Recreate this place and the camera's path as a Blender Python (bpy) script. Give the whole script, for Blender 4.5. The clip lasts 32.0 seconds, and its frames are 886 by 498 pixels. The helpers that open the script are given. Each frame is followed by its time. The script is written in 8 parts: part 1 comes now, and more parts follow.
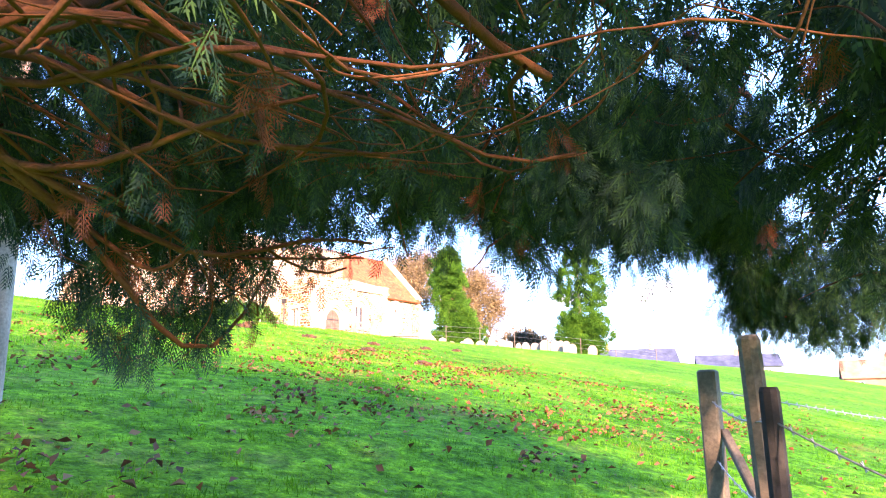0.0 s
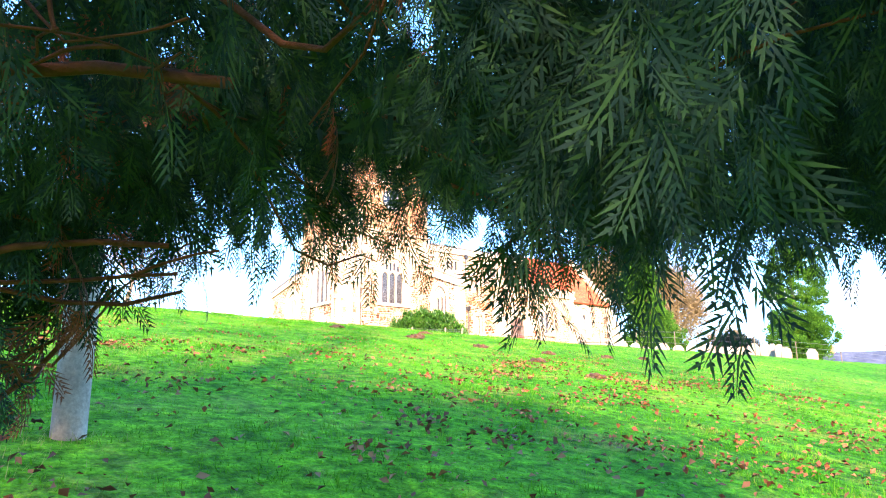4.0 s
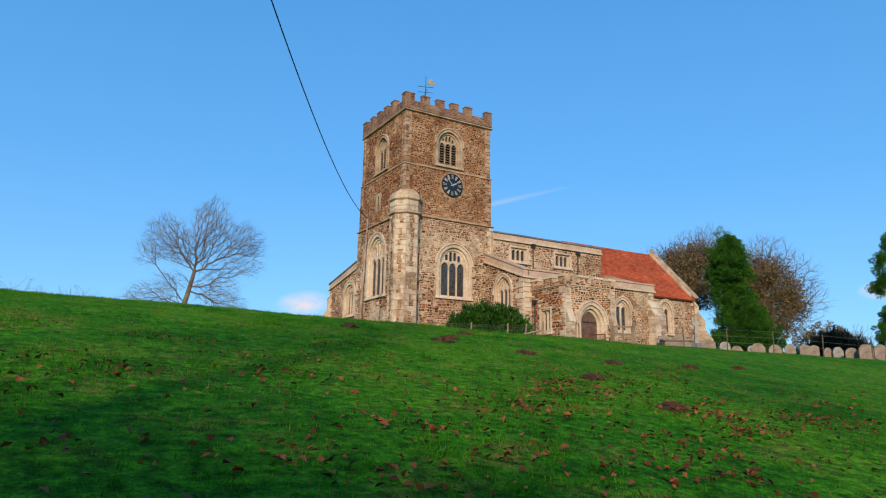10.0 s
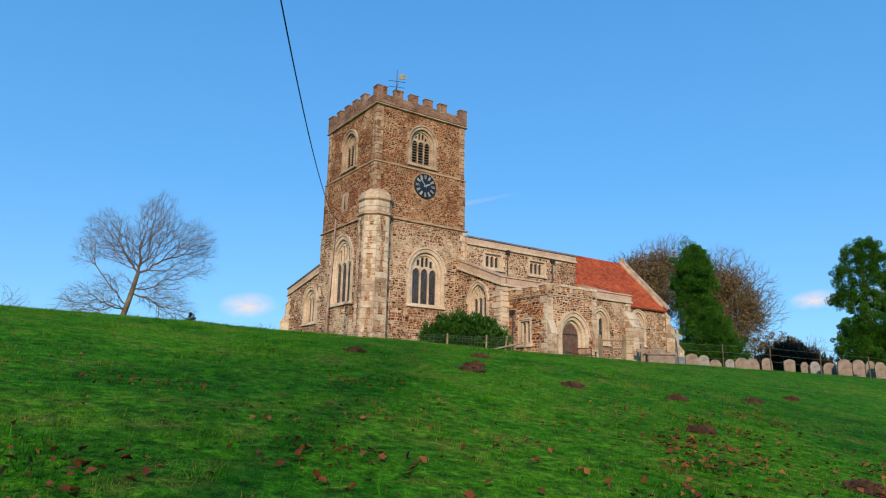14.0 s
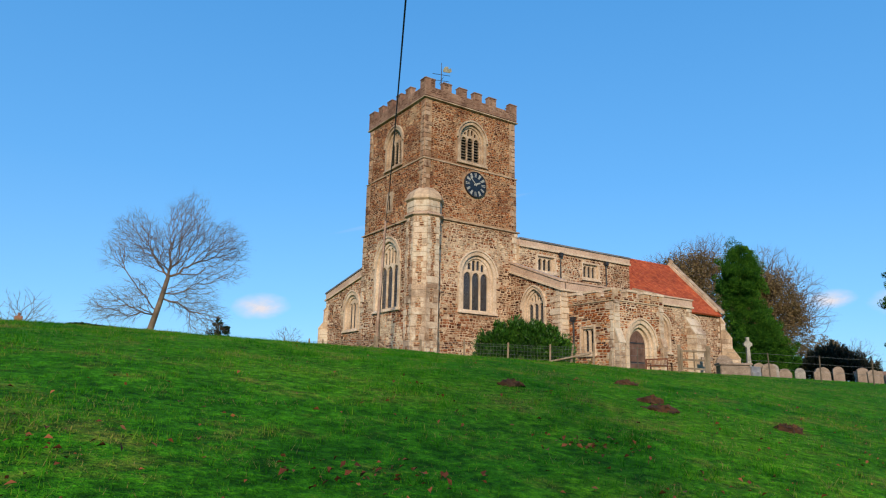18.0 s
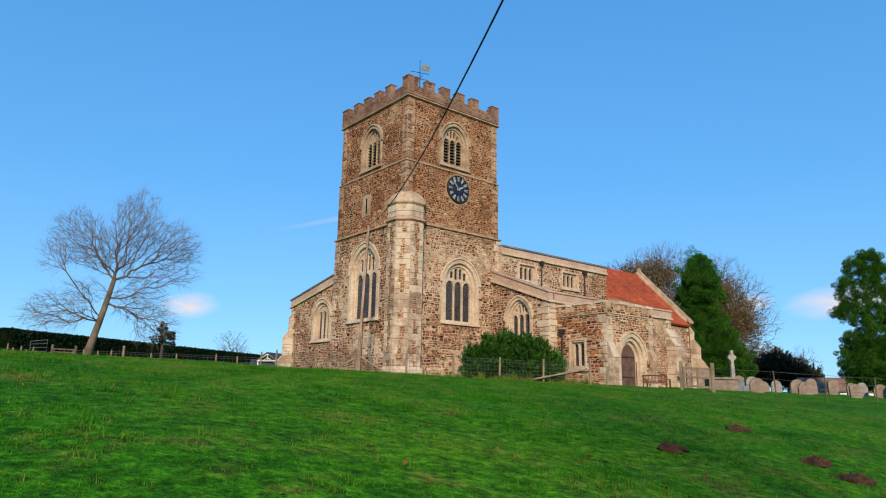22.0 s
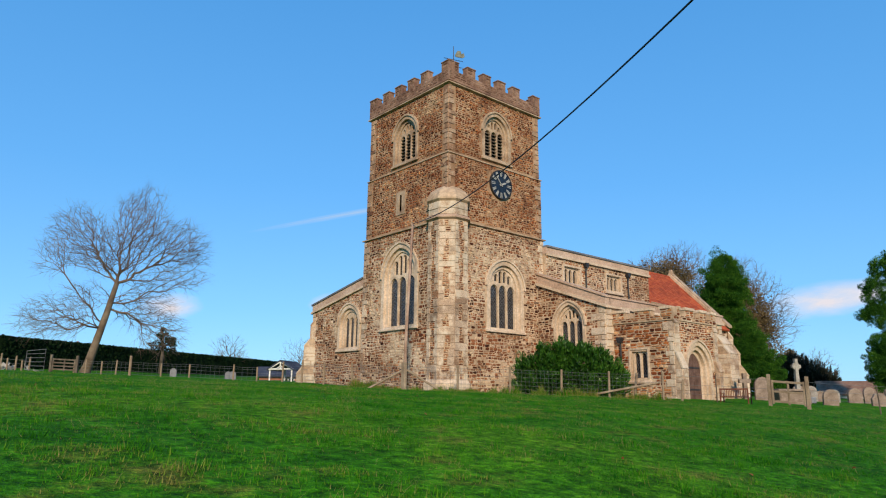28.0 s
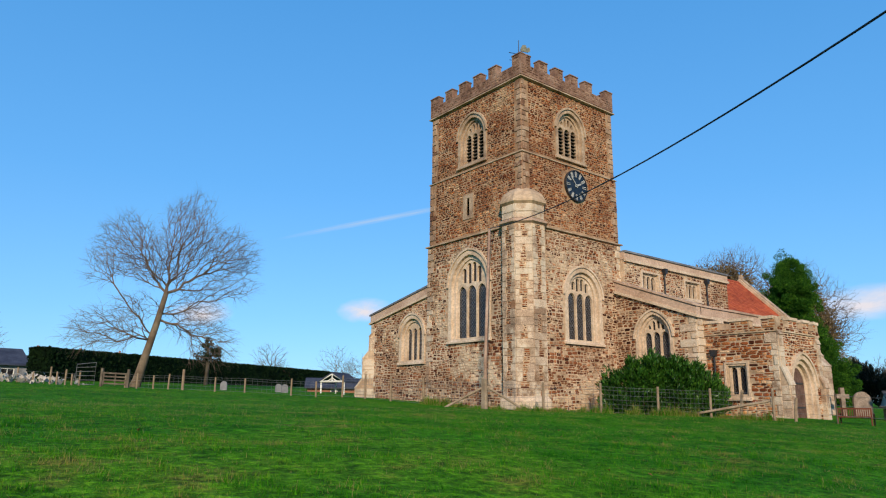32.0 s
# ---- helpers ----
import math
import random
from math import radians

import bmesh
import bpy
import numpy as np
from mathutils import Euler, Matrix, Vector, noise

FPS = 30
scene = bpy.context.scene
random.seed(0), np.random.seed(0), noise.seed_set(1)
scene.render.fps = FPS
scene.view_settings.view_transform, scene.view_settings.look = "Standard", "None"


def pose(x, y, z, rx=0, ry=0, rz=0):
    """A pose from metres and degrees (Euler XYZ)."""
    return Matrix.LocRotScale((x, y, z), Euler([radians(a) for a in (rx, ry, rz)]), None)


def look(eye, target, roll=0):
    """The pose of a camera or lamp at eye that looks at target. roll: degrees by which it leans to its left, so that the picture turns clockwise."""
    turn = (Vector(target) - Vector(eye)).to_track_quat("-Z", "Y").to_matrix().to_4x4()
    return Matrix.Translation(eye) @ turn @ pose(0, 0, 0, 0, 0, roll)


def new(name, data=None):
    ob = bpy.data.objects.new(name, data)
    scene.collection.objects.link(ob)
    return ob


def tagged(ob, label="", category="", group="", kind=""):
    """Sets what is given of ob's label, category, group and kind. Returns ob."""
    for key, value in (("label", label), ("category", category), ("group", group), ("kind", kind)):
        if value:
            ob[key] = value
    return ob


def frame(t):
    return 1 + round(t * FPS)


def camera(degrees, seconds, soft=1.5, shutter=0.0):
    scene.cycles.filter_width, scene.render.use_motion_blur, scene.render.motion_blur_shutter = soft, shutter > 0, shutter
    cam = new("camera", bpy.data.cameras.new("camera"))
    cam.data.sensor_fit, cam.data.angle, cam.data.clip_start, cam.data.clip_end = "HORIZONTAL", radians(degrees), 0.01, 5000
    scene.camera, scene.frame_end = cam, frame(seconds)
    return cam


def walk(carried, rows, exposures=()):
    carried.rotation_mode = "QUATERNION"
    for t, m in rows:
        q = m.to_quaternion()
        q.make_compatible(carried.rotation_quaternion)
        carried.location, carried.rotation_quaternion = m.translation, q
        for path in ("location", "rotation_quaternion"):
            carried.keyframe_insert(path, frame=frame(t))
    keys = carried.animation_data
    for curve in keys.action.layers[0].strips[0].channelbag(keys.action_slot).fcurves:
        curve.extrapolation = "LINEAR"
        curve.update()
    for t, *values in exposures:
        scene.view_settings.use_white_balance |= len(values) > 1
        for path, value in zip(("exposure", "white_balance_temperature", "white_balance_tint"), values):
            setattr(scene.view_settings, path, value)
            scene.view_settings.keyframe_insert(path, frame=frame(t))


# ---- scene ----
cam = camera(66.0, 32.0, 1.15)

PATH = [
    (0, (-24.450, -42.650, -4.145), (-22.882, -41.480, -3.728), -0.72),
    (0.5, (-24.261, -42.649, -4.108), (-22.731, -41.440, -3.665), -0.26),
    (1, (-24.233, -42.645, -4.103), (-22.727, -41.411, -3.649), -0.05),
    (1.5, (-24.214, -42.625, -4.091), (-22.709, -41.385, -3.649), -0.07),
    (2, (-24.149, -42.570, -4.073), (-22.639, -41.333, -3.635), -0.23),
    (2.5, (-23.956, -42.545, -4.062), (-22.461, -41.289, -3.630), -0.66),
    (3, (-23.689, -42.532, -4.028), (-22.250, -41.209, -3.605), -0.31),
    (3.5, (-23.450, -42.366, -3.979), (-22.071, -40.982, -3.549), -0.27),
    (5.5, (-22.550, -42.361, -3.875), (-22.176, -40.444, -3.446), -0.02),
    (6, (-22.220, -42.285, -3.873), (-21.637, -40.419, -3.452), 0.18),
    (6.5, (-22.080, -42.155, -3.867), (-21.118, -40.452, -3.447), 0.60),
    (7, (-21.672, -41.895, -3.847), (-20.593, -40.262, -3.437), 0.46),
    (7.5, (-21.400, -41.693, -3.806), (-20.311, -40.067, -3.395), 0.49),
    (8, (-21.032, -41.462, -3.758), (-19.943, -39.835, -3.345), 0.83),
    (8.5, (-20.770, -41.126, -3.685), (-19.715, -39.478, -3.274), 0.98),
    (9, (-20.469, -40.703, -3.527), (-19.488, -39.010, -3.113), 1.02),
    (9.5, (-20.256, -40.177, -3.398), (-19.281, -38.480, -2.989), 1.13),
    (10, (-20.130, -39.858, -3.327), (-19.142, -38.168, -2.916), 0.96),
    (10.5, (-19.947, -39.404, -3.304), (-18.946, -37.722, -2.890), 1.17),
    (11, (-19.839, -39.001, -3.281), (-18.838, -37.321, -2.863), 1.42),
    (11.5, (-19.856, -38.609, -3.180), (-18.839, -36.938, -2.763), 1.24),
    (12, (-19.766, -38.030, -3.109), (-18.728, -36.371, -2.695), 1.59),
    (12.5, (-19.803, -37.607, -2.964), (-18.739, -35.968, -2.539), 1.46),
    (13, (-19.924, -37.266, -2.869), (-18.823, -35.652, -2.439), 1.10),
    (13.5, (-19.918, -36.865, -2.806), (-18.803, -35.259, -2.386), 1.07),
    (14, (-20.014, -36.538, -2.684), (-18.898, -34.934, -2.259), 1.16),
    (14.5, (-19.929, -36.071, -2.567), (-18.824, -34.460, -2.140), 0.98),
    (16.5, (-20.230, -34.230, -2.399), (-19.163, -32.593, -1.971), 1.33),
    (17, (-20.330, -33.785, -2.267), (-19.259, -32.154, -1.832), 1.27),
    (17.5, (-20.483, -33.406, -2.145), (-19.405, -31.779, -1.708), 1.05),
    (18, (-20.679, -33.020, -2.057), (-19.589, -31.398, -1.631), 1.18),
    (18.5, (-20.788, -32.589, -1.908), (-19.694, -30.973, -1.470), 1.08),
    (19, (-20.973, -32.201, -1.815), (-19.869, -30.593, -1.373), 1.02),
    (19.5, (-21.101, -31.858, -1.731), (-19.977, -30.259, -1.306), 1.12),
    (20, (-21.242, -31.437, -1.588), (-20.084, -29.865, -1.155), 0.92),
    (20.5, (-21.445, -31.085, -1.525), (-20.269, -29.527, -1.089), 0.98),
    (21, (-21.621, -30.755, -1.441), (-20.404, -29.225, -1.019), 0.87),
    (21.5, (-21.693, -30.237, -1.381), (-20.455, -28.723, -0.959), 0.88),
    (22, (-21.734, -29.784, -1.274), (-20.493, -28.276, -0.843), 0.93),
    (22.5, (-21.785, -29.434, -1.188), (-20.538, -27.931, -0.761), 0.74),
    (23, (-21.795, -28.969, -1.098), (-20.539, -27.470, -0.677), 0.68),
    (23.5, (-21.747, -28.579, -1.001), (-20.494, -27.081, -0.568), 0.81),
    (24, (-21.770, -28.264, -0.921), (-20.518, -26.768, -0.481), 0.71),
    (24.5, (-21.697, -27.923, -0.862), (-20.443, -26.422, -0.442), 0.79),
    (25, (-21.651, -27.484, -0.740), (-20.397, -25.987, -0.306), 0.67),
    (25.5, (-21.701, -27.127, -0.684), (-20.449, -25.631, -0.242), 0.82),
    (27.5, (-22.127, -25.574, -0.601), (-20.838, -24.109, -0.164), 0.80),
    (28, (-22.162, -25.231, -0.568), (-20.883, -23.755, -0.136), 0.58),
    (28.5, (-22.088, -24.810, -0.483), (-20.834, -23.314, -0.044), 0.70),
    (29, (-22.146, -24.418, -0.474), (-20.931, -22.892, -0.032), 0.90),
    (29.5, (-22.187, -24.063, -0.393), (-20.986, -22.525, 0.045), 0.59),
    (30, (-22.198, -23.566, -0.327), (-20.997, -22.027, 0.109), 0.56),
    (30.5, (-22.270, -23.176, -0.253), (-21.070, -21.638, 0.188), 0.75),
    (31, (-22.377, -22.801, -0.168), (-21.168, -21.271, 0.274), 0.55),
    (31.5, (-22.355, -22.413, -0.099), (-21.141, -20.883, 0.330), 0.59),
    (32, (-22.434, -21.987, -0.029), (-21.216, -20.465, 0.418), 0.60),
]
walk(cam, [(t, look(eye, target, roll)) for t, eye, target, roll in PATH],
     [(0, 3.15, 7600, 44), (2.0, 3.05, 7200, 34), (3.5, 2.95, 6900, 24), (5.5, 2.8, 7200, 28), (6.0, 2.45, 7600, 22), (6.5, 1.4, 6900, 18), (7.0, 0.52, 6700, 12), (7.5, 0.14, 6600, 10), (8.0, 0.03, 6650, 10), (32, 0.03, 6650, 10)])

# ---- light ----
SUN_AZ, SUN_EL = 219.0, 22.0          # compass bearing of the sun, +y is north
world = bpy.data.worlds.new("sky")
scene.world = world
world.use_nodes = True
wn, wl = world.node_tree.nodes, world.node_tree.links
sky = wn.new("ShaderNodeTexSky")
sky.sky_type = "NISHITA"
sky.sun_disc = False
sky.sun_elevation, sky.sun_rotation = radians(SUN_EL), radians(SUN_AZ)
sky.air_density, sky.dust_density, sky.ozone_density = 1.0, 0.25, 2.5
sky.altitude = 60
tint = wn.new("ShaderNodeMix")
tint.data_type, tint.blend_type = "RGBA", "MULTIPLY"
tint.inputs[0].default_value, tint.inputs[7].default_value = 1.0, (0.60 * 0.165, 0.96 * 0.165, 1.26 * 0.165, 1)
wl.new(sky.outputs[0], tint.inputs[6])
# colour ramp mixed over the sky to even it out from horizon to zenith
wtc, wsep, wramp, sky_mix = wn.new("ShaderNodeTexCoord"), wn.new("ShaderNodeSeparateXYZ"), wn.new("ShaderNodeValToRGB"), wn.new("ShaderNodeMix")
wl.new(wtc.outputs["Generated"], wsep.inputs[0])
wl.new(wsep.outputs[2], wramp.inputs[0])
for p_, c_ in ((0.0, (0.30, 0.60, 0.95)), (0.12, (0.195, 0.515, 0.93)), (0.3, (0.115, 0.43, 0.90)), (0.6, (0.065, 0.34, 0.80)), (1.0, (0.05, 0.26, 0.66))):
    el_ = wramp.color_ramp.elements[0] if p_ == 0 else (wramp.color_ramp.elements[-1] if p_ == 1 else wramp.color_ramp.elements.new(p_))
    el_.position, el_.color = p_, (*c_, 1)
sky_mix.data_type = "RGBA"
sky_mix.inputs[0].default_value = 0.72
wl.new(tint.outputs[2], sky_mix.inputs[6])
wl.new(wramp.outputs[0], sky_mix.inputs[7])
wl.new(sky_mix.outputs[2], wn["Background"].inputs[0])
wn["Background"].inputs[1].default_value = 1.0
sun = new("sun", bpy.data.lights.new("sun", "SUN"))
sun.data.energy, sun.data.angle, sun.data.color = 4.8, radians(3.6), (1.0, 0.84, 0.64)
_sd = Vector((math.sin(radians(SUN_AZ)) * math.cos(radians(SUN_EL)), math.cos(radians(SUN_AZ)) * math.cos(radians(SUN_EL)), math.sin(radians(SUN_EL))))
sun.matrix_world = look(_sd * 60, (0, 0, 0))


# ---- materials ----
def material(name, rough=0.8, metal=0.0, spec=0.3):
    m = bpy.data.materials.new(name)
    m.use_nodes = True
    b = m.node_tree.nodes["Principled BSDF"]
    b.inputs["Roughness"].default_value, b.inputs["Metallic"].default_value = rough, metal
    b.inputs["Specular IOR Level"].default_value = spec
    return m, m.node_tree.nodes, m.node_tree.links, b


def ramp_node(nodes, stops):
    r = nodes.new("ShaderNodeValToRGB")
    e = r.color_ramp.elements
    while len(e) < len(stops):
        e.new(0.5)
    for el, (p, c) in zip(e, stops):
        el.position, el.color = p, (*c, 1)
    return r


def noise_node(nodes, links, scale, detail=4, rough=0.6, coords="Object"):
    n = nodes.new("ShaderNodeTexNoise")
    n.inputs["Scale"].default_value, n.inputs["Detail"].default_value, n.inputs["Roughness"].default_value = scale, detail, rough
    tc = nodes.new("ShaderNodeTexCoord")
    links.new(tc.outputs[coords], n.inputs["Vector"])
    return n


def mixed(nodes, links, a, b, fac, mode="MIX"):
    m = nodes.new("ShaderNodeMix")
    m.data_type, m.blend_type = "RGBA", mode
    for sock, v in ((6, a), (7, b), (0, fac)):
        if isinstance(v, (int, float)):
            m.inputs[sock].default_value = v
        elif isinstance(v, tuple):
            m.inputs[sock].default_value = (*v, 1)
        else:
            links.new(v, m.inputs[sock])
    return m.outputs[2]


def bumped(nodes, links, b, height, strength=0.4, dist=0.02):
    bp = nodes.new("ShaderNodeBump")
    bp.inputs["Strength"].default_value, bp.inputs["Distance"].default_value = strength, dist
    links.new(height, bp.inputs["Height"])
    links.new(bp.outputs[0], b.inputs["Normal"])


def two_scale(name, dark, mid, light, big=0.6, small=14.0, rough=0.85, bump=0.35, dist=0.01, spec=0.25, metal=0.0):
    """A surface whose colour wanders at two scales, with a fine relief."""
    m, n, l, b = material(name, rough, metal, spec)
    a, c = noise_node(n, l, big, 5), noise_node(n, l, small, 6, 0.7)
    r1 = ramp_node(n, [(0.3, dark), (0.5, mid), (0.72, light)])
    l.new(a.outputs[0], r1.inputs[0])
    r2 = ramp_node(n, [(0.3, (0.62, 0.62, 0.62)), (0.7, (1.25, 1.22, 1.18))])
    l.new(c.outputs[0], r2.inputs[0])
    l.new(mixed(n, l, r1.outputs[0], r2.outputs[0], 1.0, "MULTIPLY"), b.inputs["Base Color"])
    bumped(n, l, b, c.outputs[0], bump, dist)
    return m


def stone_mat(name, per_island, stops, patch=(0.42, 0.30, 0.19), cover=0.71, soot=0.5):
    """Stones: a colour of its own for each one, grain, spilt mortar in patches, and dark weathering."""
    m, n, l, b = material(name, 0.92, 0, 0.12)
    if per_island:
        src = n.new("ShaderNodeNewGeometry").outputs["Random Per Island"]
    else:
        src = n.new("ShaderNodeObjectInfo").outputs["Random"]
    r = ramp_node(n, stops)
    l.new(src, r.inputs[0])
    geo = n.new("ShaderNodeNewGeometry")

    def field(scale, detail, rough=0.6):
        q = n.new("ShaderNodeTexNoise")
        q.inputs["Scale"].default_value, q.inputs["Detail"].default_value, q.inputs["Roughness"].default_value = scale, detail, rough
        l.new(geo.outputs["Position"], q.inputs["Vector"])
        return q.outputs[0]
    big, mid, fine = field(0.38, 4), field(4.5, 5, 0.7), field(24, 5, 0.75)
    rb = ramp_node(n, [(0.34, (0.66, 0.6, 0.57)), (0.52, (1.05, 1.0, 0.96)), (0.66, (1.5, 1.42, 1.25))])
    l.new(big, rb.inputs[0])
    rf = ramp_node(n, [(0.32, (0.42, 0.39, 0.37)), (0.54, (1.0, 1.0, 1.0)), (0.72, (1.5, 1.45, 1.35))])
    l.new(fine, rf.inputs[0])
    c = mixed(n, l, r.outputs[0], rb.outputs[0], 1.0, "MULTIPLY")
    c = mixed(n, l, c, rf.outputs[0], 1.0, "MULTIPLY")
    add = n.new("ShaderNodeMath")
    add.operation = "MULTIPLY_ADD"
    l.new(mid, add.inputs[0])
    add.inputs[1].default_value = 0.75
    l.new(big, add.inputs[2])
    rm = ramp_node(n, [(cover + 0.28, (0, 0, 0)), (min(cover + 0.44, 1.0), (1, 1, 1))])
    l.new(add.outputs[0], rm.inputs[0])
    c = mixed(n, l, c, patch, rm.outputs[0])
    big2 = field(1.1, 5, 0.7)
    rs = ramp_node(n, [(0.3, (soot, soot * 0.97, soot * 0.95)), (0.52, (1.0, 1.0, 1.0))])
    l.new(big2, rs.inputs[0])
    l.new(mixed(n, l, c, rs.outputs[0], 1.0, "MULTIPLY"), b.inputs["Base Color"])
    bumped(n, l, b, fine, 0.6, 0.02)
    return m


IRON = [(0.0, (0.04, 0.013, 0.008)), (0.2, (0.13, 0.036, 0.015)), (0.42, (0.30, 0.09, 0.03)), (0.58, (0.16, 0.046, 0.02)),
        (0.78, (0.42, 0.15, 0.05)), (0.9, (0.46, 0.22, 0.095)), (1.0, (0.62, 0.45, 0.29))]
M_STONES = stone_mat("ironstone_rubble", True, IRON, (0.45, 0.30, 0.18), 0.67)
M_STONEP = stone_mat("ironstone_piece", False, IRON)
WORN = [(0.0, (0.16, 0.08, 0.05)), (0.3, (0.30, 0.185, 0.12)), (0.7, (0.39, 0.27, 0.185)), (1.0, (0.48, 0.36, 0.26))]
M_WORN = stone_mat("worn_quoins", True, WORN, (0.40, 0.28, 0.19), 0.6)
M_PARSTONE = stone_mat("parapet_stone", True, [(0.0, (0.11, 0.055, 0.037)), (0.5, (0.22, 0.125, 0.083)), (1.0, (0.32, 0.21, 0.15))], (0.3, 0.2, 0.15), 0.66)
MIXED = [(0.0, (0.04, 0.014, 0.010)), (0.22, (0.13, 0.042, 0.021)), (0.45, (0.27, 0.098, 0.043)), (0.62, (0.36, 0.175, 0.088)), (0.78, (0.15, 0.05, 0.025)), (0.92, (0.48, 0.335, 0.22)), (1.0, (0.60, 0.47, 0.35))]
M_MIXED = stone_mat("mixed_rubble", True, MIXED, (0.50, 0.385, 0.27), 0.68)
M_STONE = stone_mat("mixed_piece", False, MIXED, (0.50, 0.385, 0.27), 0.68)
PALE = [(0.0, (0.34, 0.235, 0.16)), (0.25, (0.47, 0.36, 0.26)), (0.72, (0.60, 0.48, 0.365)), (0.93, (0.46, 0.33, 0.225)), (1.0, (0.30, 0.16, 0.09))]
M_ASHLAR = stone_mat("limestone_blocks", True, PALE, (0.54, 0.445, 0.335), 0.55, 0.55)
M_QUOIN = stone_mat("limestone_quoin", False, PALE, (0.54, 0.445, 0.335), 0.55, 0.55)
M_MORTAR = two_scale("lime_mortar", (0.25, 0.16, 0.095), (0.43, 0.305, 0.20), (0.58, 0.455, 0.325), 0.55, 6)
M_DARKMORTAR = two_scale("brown_mortar", (0.16, 0.08, 0.042), (0.31, 0.185, 0.105), (0.46, 0.32, 0.20), 0.6, 6)
M_LIME = two_scale("limestone", (0.37, 0.26, 0.175), (0.54, 0.412, 0.295), (0.65, 0.525, 0.405), 0.9, 9)
M_WEATHERED = two_scale("weathered_limestone", (0.22, 0.14, 0.09), (0.385, 0.275, 0.185), (0.50, 0.385, 0.275), 1.3, 9)
M_PARAPET = two_scale("rendered_parapet", (0.12, 0.062, 0.042), (0.225, 0.128, 0.086), (0.33, 0.215, 0.155), 1.1, 6)
M_COPING = two_scale("pinkish_coping", (0.33, 0.215, 0.15), (0.46, 0.32, 0.235), (0.55, 0.41, 0.315), 0.5, 10)
M_LEAD = two_scale("roof_lead", (0.09, 0.09, 0.10), (0.14, 0.14, 0.15), (0.2, 0.2, 0.21), 0.7, 8, 0.55)
# shade put into a near-black colour, for sheets behind louvres and slit
M_DARK = two_scale("dark_inside", (0.008, 0.008, 0.01), (0.012, 0.012, 0.014), (0.02, 0.02, 0.02), 1, 5)
M_IRON = two_scale("black_iron", (0.015, 0.015, 0.017), (0.025, 0.025, 0.028), (0.05, 0.045, 0.04), 2, 20, 0.5)
M_DOOR = two_scale("old_oak_door", (0.075, 0.038, 0.026), (0.12, 0.066, 0.048), (0.17, 0.10, 0.075), 3, 30, 0.7)
M_POST = two_scale("weathered_fence_wood", (0.16, 0.11, 0.068), (0.25, 0.185, 0.122), (0.34, 0.27, 0.19), 1.5, 30)
M_GREYPOST = two_scale("grey_weathered_wood", (0.06, 0.045, 0.032), (0.105, 0.083, 0.06), (0.17, 0.145, 0.11), 2.5, 40)
M_DARKPOST = two_scale("tarred_fence_wood", (0.006, 0.005, 0.0045), (0.012, 0.010, 0.009), (0.025, 0.02, 0.016), 2.5, 40)
M_POLE = two_scale("telegraph_pole_wood", (0.2, 0.118, 0.08), (0.32, 0.21, 0.15), (0.44, 0.325, 0.25), 1.8, 35)
M_WIRE = two_scale("galvanised_wire", (0.12, 0.12, 0.12), (0.2, 0.2, 0.2), (0.3, 0.3, 0.3), 4, 30, 0.5, metal=0.6)
M_CABLE = two_scale("black_cable", (0.006, 0.006, 0.008), (0.01, 0.01, 0.012), (0.016, 0.016, 0.02), 2, 20, 0.6)
M_BENCH = two_scale("teak_bench_wood", (0.085, 0.024, 0.013), (0.14, 0.042, 0.022), (0.20, 0.07, 0.04), 3, 35)
M_GRAVE = two_scale("gravestone", (0.13, 0.095, 0.07), (0.22, 0.165, 0.127), (0.32, 0.25, 0.20), 2.6, 14)
M_PALEGRAVE = two_scale("pale_grey_gravestone", (0.16, 0.14, 0.125), (0.25, 0.225, 0.2), (0.35, 0.32, 0.29), 2.6, 14)
M_GREYSTONE = two_scale("grey_granite", (0.13, 0.135, 0.15), (0.2, 0.205, 0.22), (0.3, 0.3, 0.31), 1.3, 18)
M_CROSS = two_scale("pale_cross_stone", (0.2, 0.18, 0.15), (0.3, 0.28, 0.24), (0.38, 0.36, 0.32), 1.3, 14)
M_SOIL = two_scale("molehill_soil", (0.03, 0.014, 0.006), (0.066, 0.030, 0.012), (0.115, 0.058, 0.025), 6, 30, 0.95, 0.8, 0.03)
M_BARK = two_scale("tree_bark", (0.085, 0.06, 0.038), (0.14, 0.105, 0.07), (0.22, 0.175, 0.12), 1.4, 26, 0.9, 0.6, 0.02)
M_TWIG = two_scale("twigs", (0.085, 0.058, 0.043), (0.145, 0.10, 0.075), (0.215, 0.155, 0.118), 0.5, 9)
M_CBARK = two_scale("red_cypress_bark", (0.055, 0.016, 0.006), (0.115, 0.035, 0.011), (0.2, 0.075, 0.025), 2.5, 30, 0.85, 0.6, 0.015)
M_WHITE = two_scale("white_paint", (0.66, 0.66, 0.63), (0.78, 0.78, 0.76), (0.84, 0.84, 0.82), 1, 12, 0.5)
M_SLATE = two_scale("blue_slate", (0.03, 0.038, 0.06), (0.05, 0.06, 0.09), (0.075, 0.086, 0.12), 0.8, 9, 0.9, spec=0.05)
M_RENDER = two_scale("house_render", (0.32, 0.29, 0.25), (0.44, 0.40, 0.35), (0.52, 0.48, 0.42), 0.6, 8)
M_BRICKH = two_scale("house_brick", (0.2, 0.085, 0.05), (0.29, 0.13, 0.08), (0.36, 0.18, 0.11), 0.6, 12)


